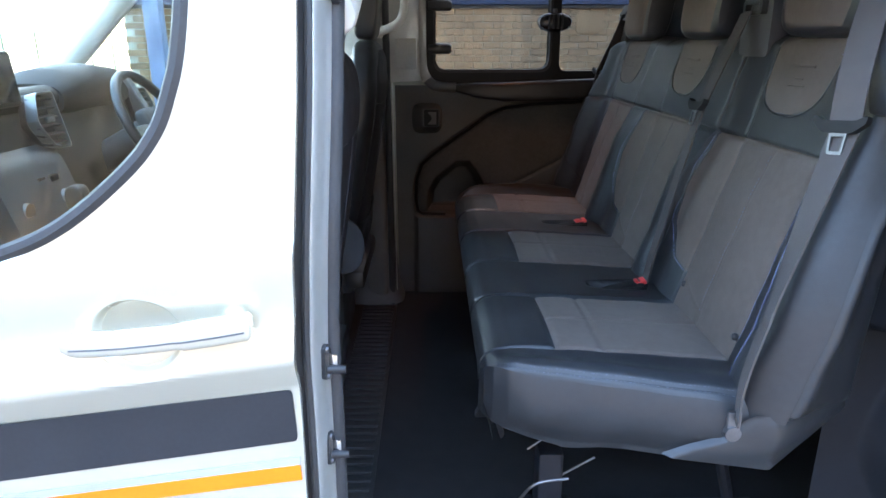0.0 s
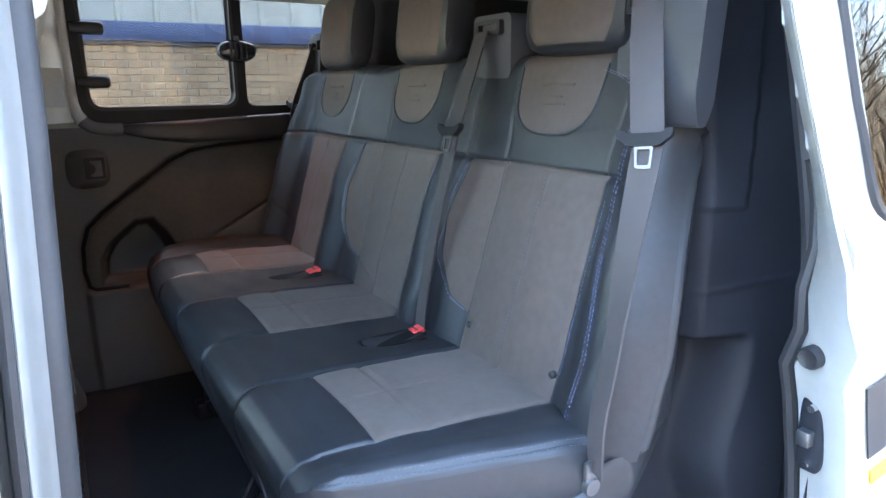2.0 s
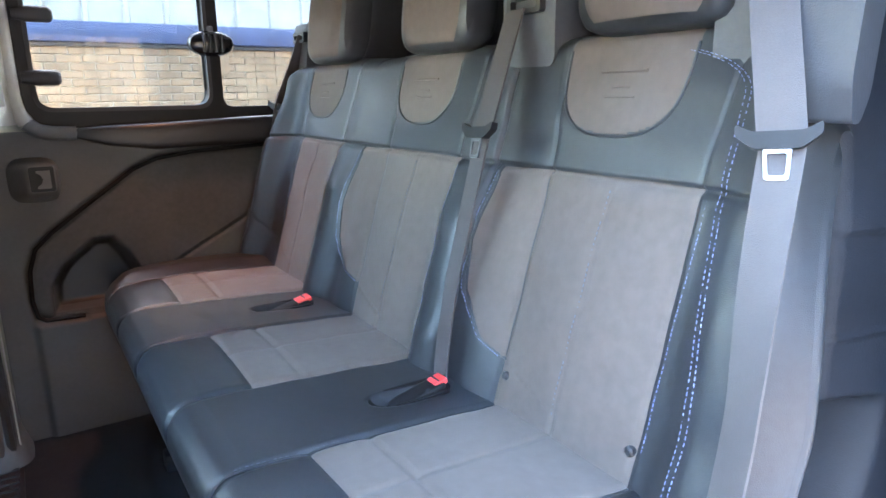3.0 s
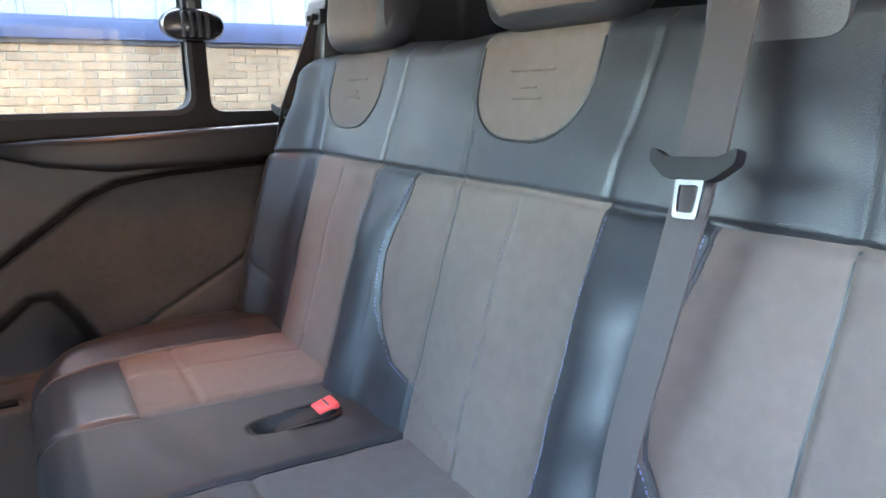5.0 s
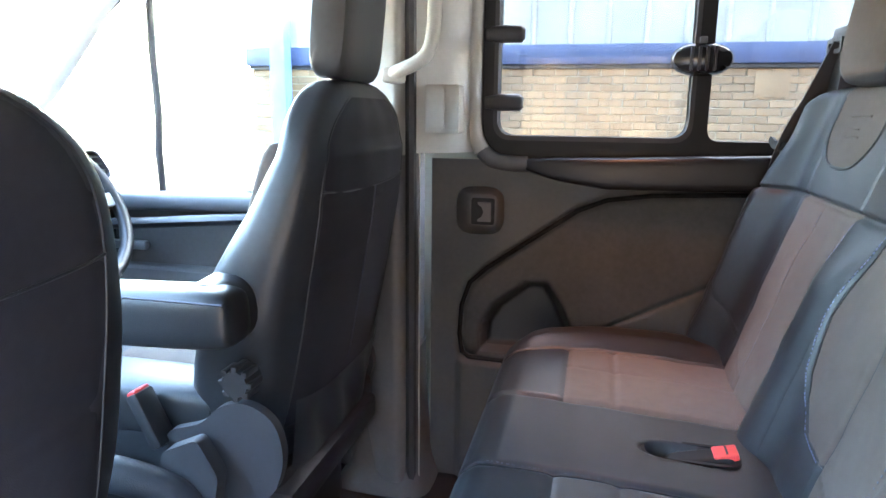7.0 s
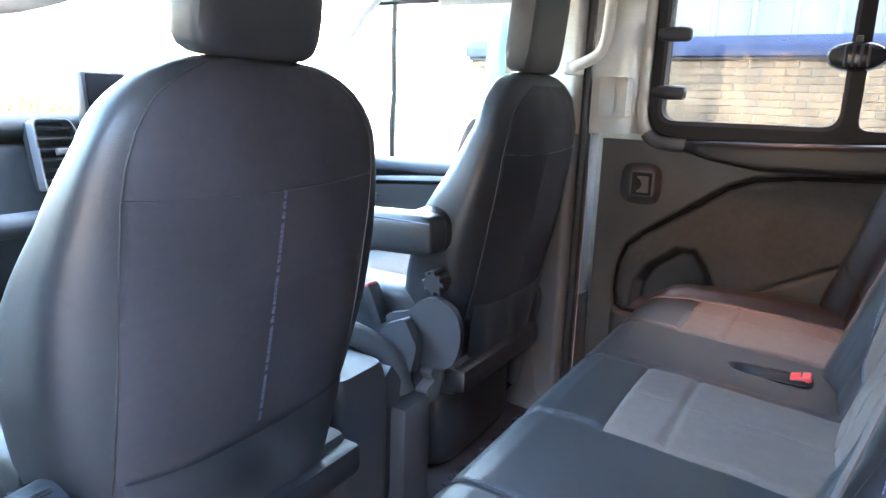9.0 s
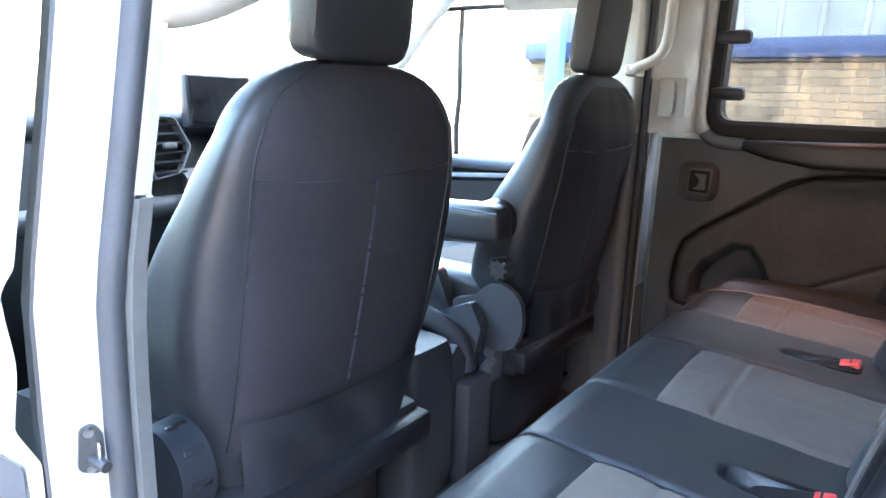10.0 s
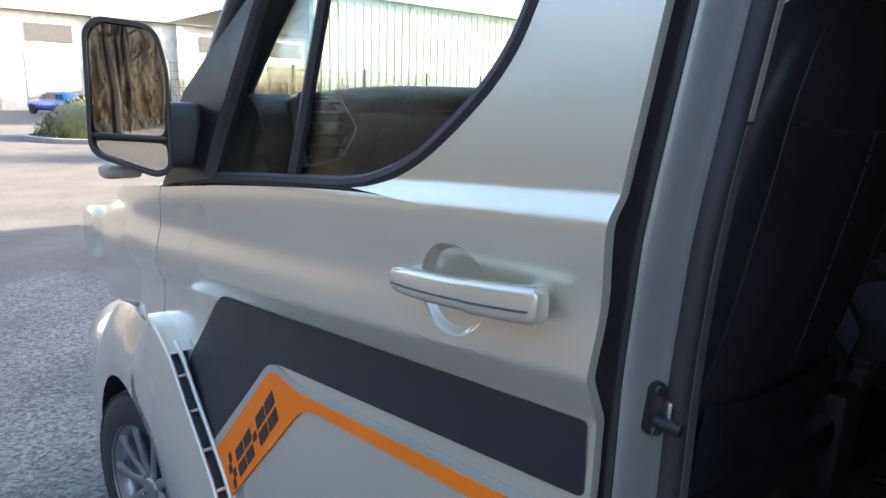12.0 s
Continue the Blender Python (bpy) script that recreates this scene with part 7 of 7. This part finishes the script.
rt = random.Random(8)
spots = [(-24 + 1.0 * k + rt.uniform(-.9, .9), -9 - 2.2 * (k * 7 % 9) + rt.uniform(-1, 1)) for k in range(54)]
for k, (x, y) in enumerate(spots):
    p = protos[k % 3]
    m = Matrix.Translation((x, y, 0)) @ Matrix.Rotation(rt.uniform(0, 6), 4, 'Z')
    if k < 3:
        p.matrix_basis = m
    else:
        copy_thing(p, m)
bank = bmesh.new()
rb = random.Random(5)
for _ in range(9000):
    x, y, z = rb.uniform(-45, 40), rb.uniform(-20, -10), GZ + abs(rb.gauss(0, 1.1))
    m = Matrix.Translation((x, y, z)) @ Euler((rb.uniform(-.5, .5), rb.uniform(-.5, .5), rb.uniform(0, 6))).to_matrix().to_4x4()
    a = [bank.verts.new(m @ Vector(c)) for c in ((-0.03, 0, 0), (0.03, 0, 0), (0.01, 0, 1.1), (-0.01, 0, 1.1))]
    bank.faces.new(a)
tagged(part("undergrowth", bank, SCRUB, smooth=False), "brown winter undergrowth below the trees", "undergrowth", kind="stuff")
wood = bmesh.new()
for _ in range(6500):
    x, y, h, w = rb.uniform(-75, 75), rb.uniform(-46, -20), rb.uniform(9, 18), rb.uniform(0.06, 0.20)
    q = [Vector((x, y, GZ))]
    for k in range(1, 5):
        q.append(Vector((x + rb.gauss(0, .25) * k, y, GZ + h * k / 4)))
    for i, (a, b) in enumerate(zip(q, q[1:])):
        wa, wb = w * (1 - i * 0.22), w * (1 - (i + 1) * 0.22)
        wood.faces.new([wood.verts.new(c) for c in (a - Vector((wa, 0, 0)), a + Vector((wa, 0, 0)), b + Vector((wb, 0, 0)), b - Vector((wb, 0, 0)))])
        for _k in range(4):
            o = a.lerp(b, rb.random())
            e = o + Vector((rb.choice((-1, 1)) * rb.uniform(.5, 1.6), rb.uniform(-.5, .5), rb.uniform(.3, 1.8)))
            wood.faces.new([wood.verts.new(c) for c in (o, o + Vector((0, 0, 0.06)), e)])
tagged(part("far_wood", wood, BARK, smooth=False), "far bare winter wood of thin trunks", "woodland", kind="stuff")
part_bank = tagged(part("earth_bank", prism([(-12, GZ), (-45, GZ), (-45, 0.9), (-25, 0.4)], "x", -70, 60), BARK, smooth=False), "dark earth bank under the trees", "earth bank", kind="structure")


# island hedge, blue car, far buildings
def leaf_mass(name, cx, cy, lx, ly, h, n, seed, mat, size=0.09):
    r = random.Random(seed)
    bm = bmesh.new()
    for _ in range(n):
        a, t = r.uniform(0, 6.283), r.uniform(0, 1)
        e = r.uniform(0.75, 1.05) + 0.1 * math.sin(3 * a)
        zz = h * (1 - t ** 3) * r.uniform(0.8, 1.05)
        p = Vector((cx + lx * math.cos(a) * t * e, cy + ly * math.sin(a) * t * e, GZ + 0.15 + zz * (1 if r.random() < .7 else r.random())))
        m = Matrix.Translation(p) @ Euler((r.uniform(0, 6), r.uniform(0, 6), r.uniform(0, 6))).to_matrix().to_4x4()
        s = size * r.uniform(0.6, 1.3)
        bm.faces.new([bm.verts.new(m @ Vector(c)) for c in ((-s, 0, 0), (0, -s * .5, 0.01), (s, 0, 0), (0, s * .5, 0.01))])
    return part(name, bm, mat, smooth=False)
tagged(leaf_mass("hedge", -24.3, 6.6, 2.6, 2.6, 1.38, 20000, 3, LEAF, 0.07), "clipped green and brown island hedge", "hedge", kind="stuff")
tagged(part("hedge_core", loft([(GZ, -24.3, 6.6, 2.35, 2.35, 2.3), (GZ + 0.75, -24.3, 6.6, 2.3, 2.3, 2.3), (GZ + 1.12, -24.3, 6.6, 2.0, 2.0, 2.2), (GZ + 1.34, -24.3, 6.6, 1.2, 1.2, 2.2)], "z", 24), LEAF), "dense inner growth of the island hedge", "hedge", kind="stuff")
tagged(part("island_kerb", ring([(-24.3 + 3.1 * math.cos(a), 6.6 + 3.1 * math.sin(a)) for a in np.linspace(0, math.tau, 49)[:-1]], [(-24.3 + 2.9 * math.cos(a), 6.6 + 2.9 * math.sin(a)) for a in np.linspace(0, math.tau, 49)[:-1]], "z", GZ - 0.05, GZ + 0.14), KERB, smooth=False), "concrete kerb round the hedge island", "kerb", kind="structure")
car = thing("parked_car", "bright blue parked hatchback car", "car")
cm = Matrix.Translation((-50, 8.6, GZ)) @ Matrix.Rotation(radians(205), 4, 'Z')
part("body", turned(loft([(-2.05, 0, 0.55, 0.6, 0.2, 3), (-1.95, 0, 0.6, 0.84, 0.36, 4), (-1.0, 0, 0.62, 0.88, 0.40, 5), (1.0, 0, 0.60, 0.88, 0.38, 5), (1.9, 0, 0.55, 0.84, 0.32, 4), (2.1, 0, 0.5, 0.6, 0.2, 3)], "x", 32), cm), CAR_BLUE, car)
part("cabin", turned(loft([(0.9, -0.3, 0, 1.65, 0.80, 4), (1.2, -0.4, 0, 1.35, 0.74, 4), (1.42, -0.45, 0, 1.0, 0.66, 4), (1.47, -0.45, 0, 0.8, 0.5, 4)], "z", 32), cm), CAR_BLUE, car)
part("side_glass", turned(loft([(1.0, -0.35, 0, 1.42, 0.803, 5), (1.3, -0.42, 0, 1.12, 0.735, 5)], "z", 32), cm), SCREEN, car, "dark car glass")
for sx in (-1.3, 1.35):
    for sy in (-0.82, 0.82):
        part("wheel", turned(loft([(sy - 0.1, sx, 0.32, 0.32, 0.32, 2), (sy + 0.1, sx, 0.32, 0.32, 0.32, 2)], "y", 24), cm), TYRE, car)
for sy in (-0.6, 0.6):
    part("tail_lamp", turned(box(-2.04, -1.9, sy - 0.16, sy + 0.16, 0.72, 0.88, 0.02), cm), LAMP_RED, car)
depot = thing("far_depot", "pale concrete industrial building across the road", "building")
part("wall", box(-66, -58, -30, 34, GZ, 7.0), CONCRETE, depot, smooth=False)
part("roof", prism([(-30.5, 7.0), (34.5, 7.0), (34.5, 7.5), (-30.5, 7.5)], "x", -67, -57.4), KERB, depot, smooth=False)
for k in range(9):
    y = -24 + 6.4 * k
    part("shutter", box(-58.06, -57.95, y, y + 3.6, GZ, 4.2), MORTAR, depot, smooth=False)
    part("pier", box(-58.0, -57.6, y + 4.6, y + 5.1, GZ, 7.0), CONCRETE, depot, smooth=False)
    part("high_window", box(-58.05, -57.93, y + 0.2, y + 3.3, 4.9, 6.2), TRIM_MID, depot, smooth=False)
shed = thing("green_shed", "pale green ribbed metal shed behind the fence", "building")
prof = []
y = 17.0
while y < 50:
    prof += [(-30.0, y), (-30.0, y + 0.36), (-29.965, y + 0.40), (-29.965, y + 0.46)]
    y += 0.5
prof += [(-30.5, 50.0), (-30.5, 17.0)]
part("wall", prism(prof, "z", GZ, 6.5), SHED_GREEN, shed, smooth=False)
part("roof", prism([(16.5, 6.5), (50.5, 6.5), (33, 9.2)], "x", -52, -29.6), SHED_GREEN, shed, smooth=False)
fence = thing("mesh_fence", "dark green welded mesh fence with square posts", "fence")
for k in range(15):
    y = 4.6 + 2.4 * k if k else 4.6
    part("post", box(-17.04, -16.96, y - 0.04, y + 0.04, GZ, 2.3, 0.008), FENCE_GREEN, fence)
wire = bmesh.new()
for k in range(12):
    bmesh.ops.create_cube(wire, size=1, matrix=Matrix.Translation((-17, 21.4, GZ + 0.15 + 0.2 * k)) @ Matrix.Diagonal((0.012, 33.6, 0.012, 1)))
for k in range(340):
    bmesh.ops.create_cube(wire, size=1, matrix=Matrix.Translation((-17.008, 4.6 + 0.1 * k, GZ + 1.25)) @ Matrix.Diagonal((0.008, 0.008, 2.3, 1)))
tagged(part("mesh", wire, FENCE_GREEN, fence, smooth=False), kind="stuff")
shrub = bmesh.new()
rs = random.Random(21)
for k in range(5200):
    cx, cy = rs.choice(((-15.6, 7.0), (-15.6, 8.2), (-15.4, 9.9), (-16, 12.5)))
    a, lean = rs.uniform(0, 6.28), rs.uniform(0, 0.55)
    b0 = Vector((cx + rs.gauss(0, .35), cy + rs.gauss(0, .5), GZ))
    L = rs.uniform(1.0, 2.6)
    d = Vector((math.cos(a) * lean, math.sin(a) * lean, 1)).normalized()
    w = Vector((-math.sin(a), math.cos(a), 0)) * 0.008
    m1, m2 = b0 + d * L * .6, b0 + d * L + Vector((math.cos(a), math.sin(a), -0.2)) * 0.18
    v = [shrub.verts.new(q) for q in (b0 - w, b0 + w, m1 + w, m1 - w, m2)]
    shrub.faces.new(v[:4])
    shrub.faces.new((v[3], v[2], v[4]))
tagged(part("dry_shrubs", shrub, TWIG, smooth=False), "straw-coloured dry ornamental shrubs", "shrubs", kind="stuff")
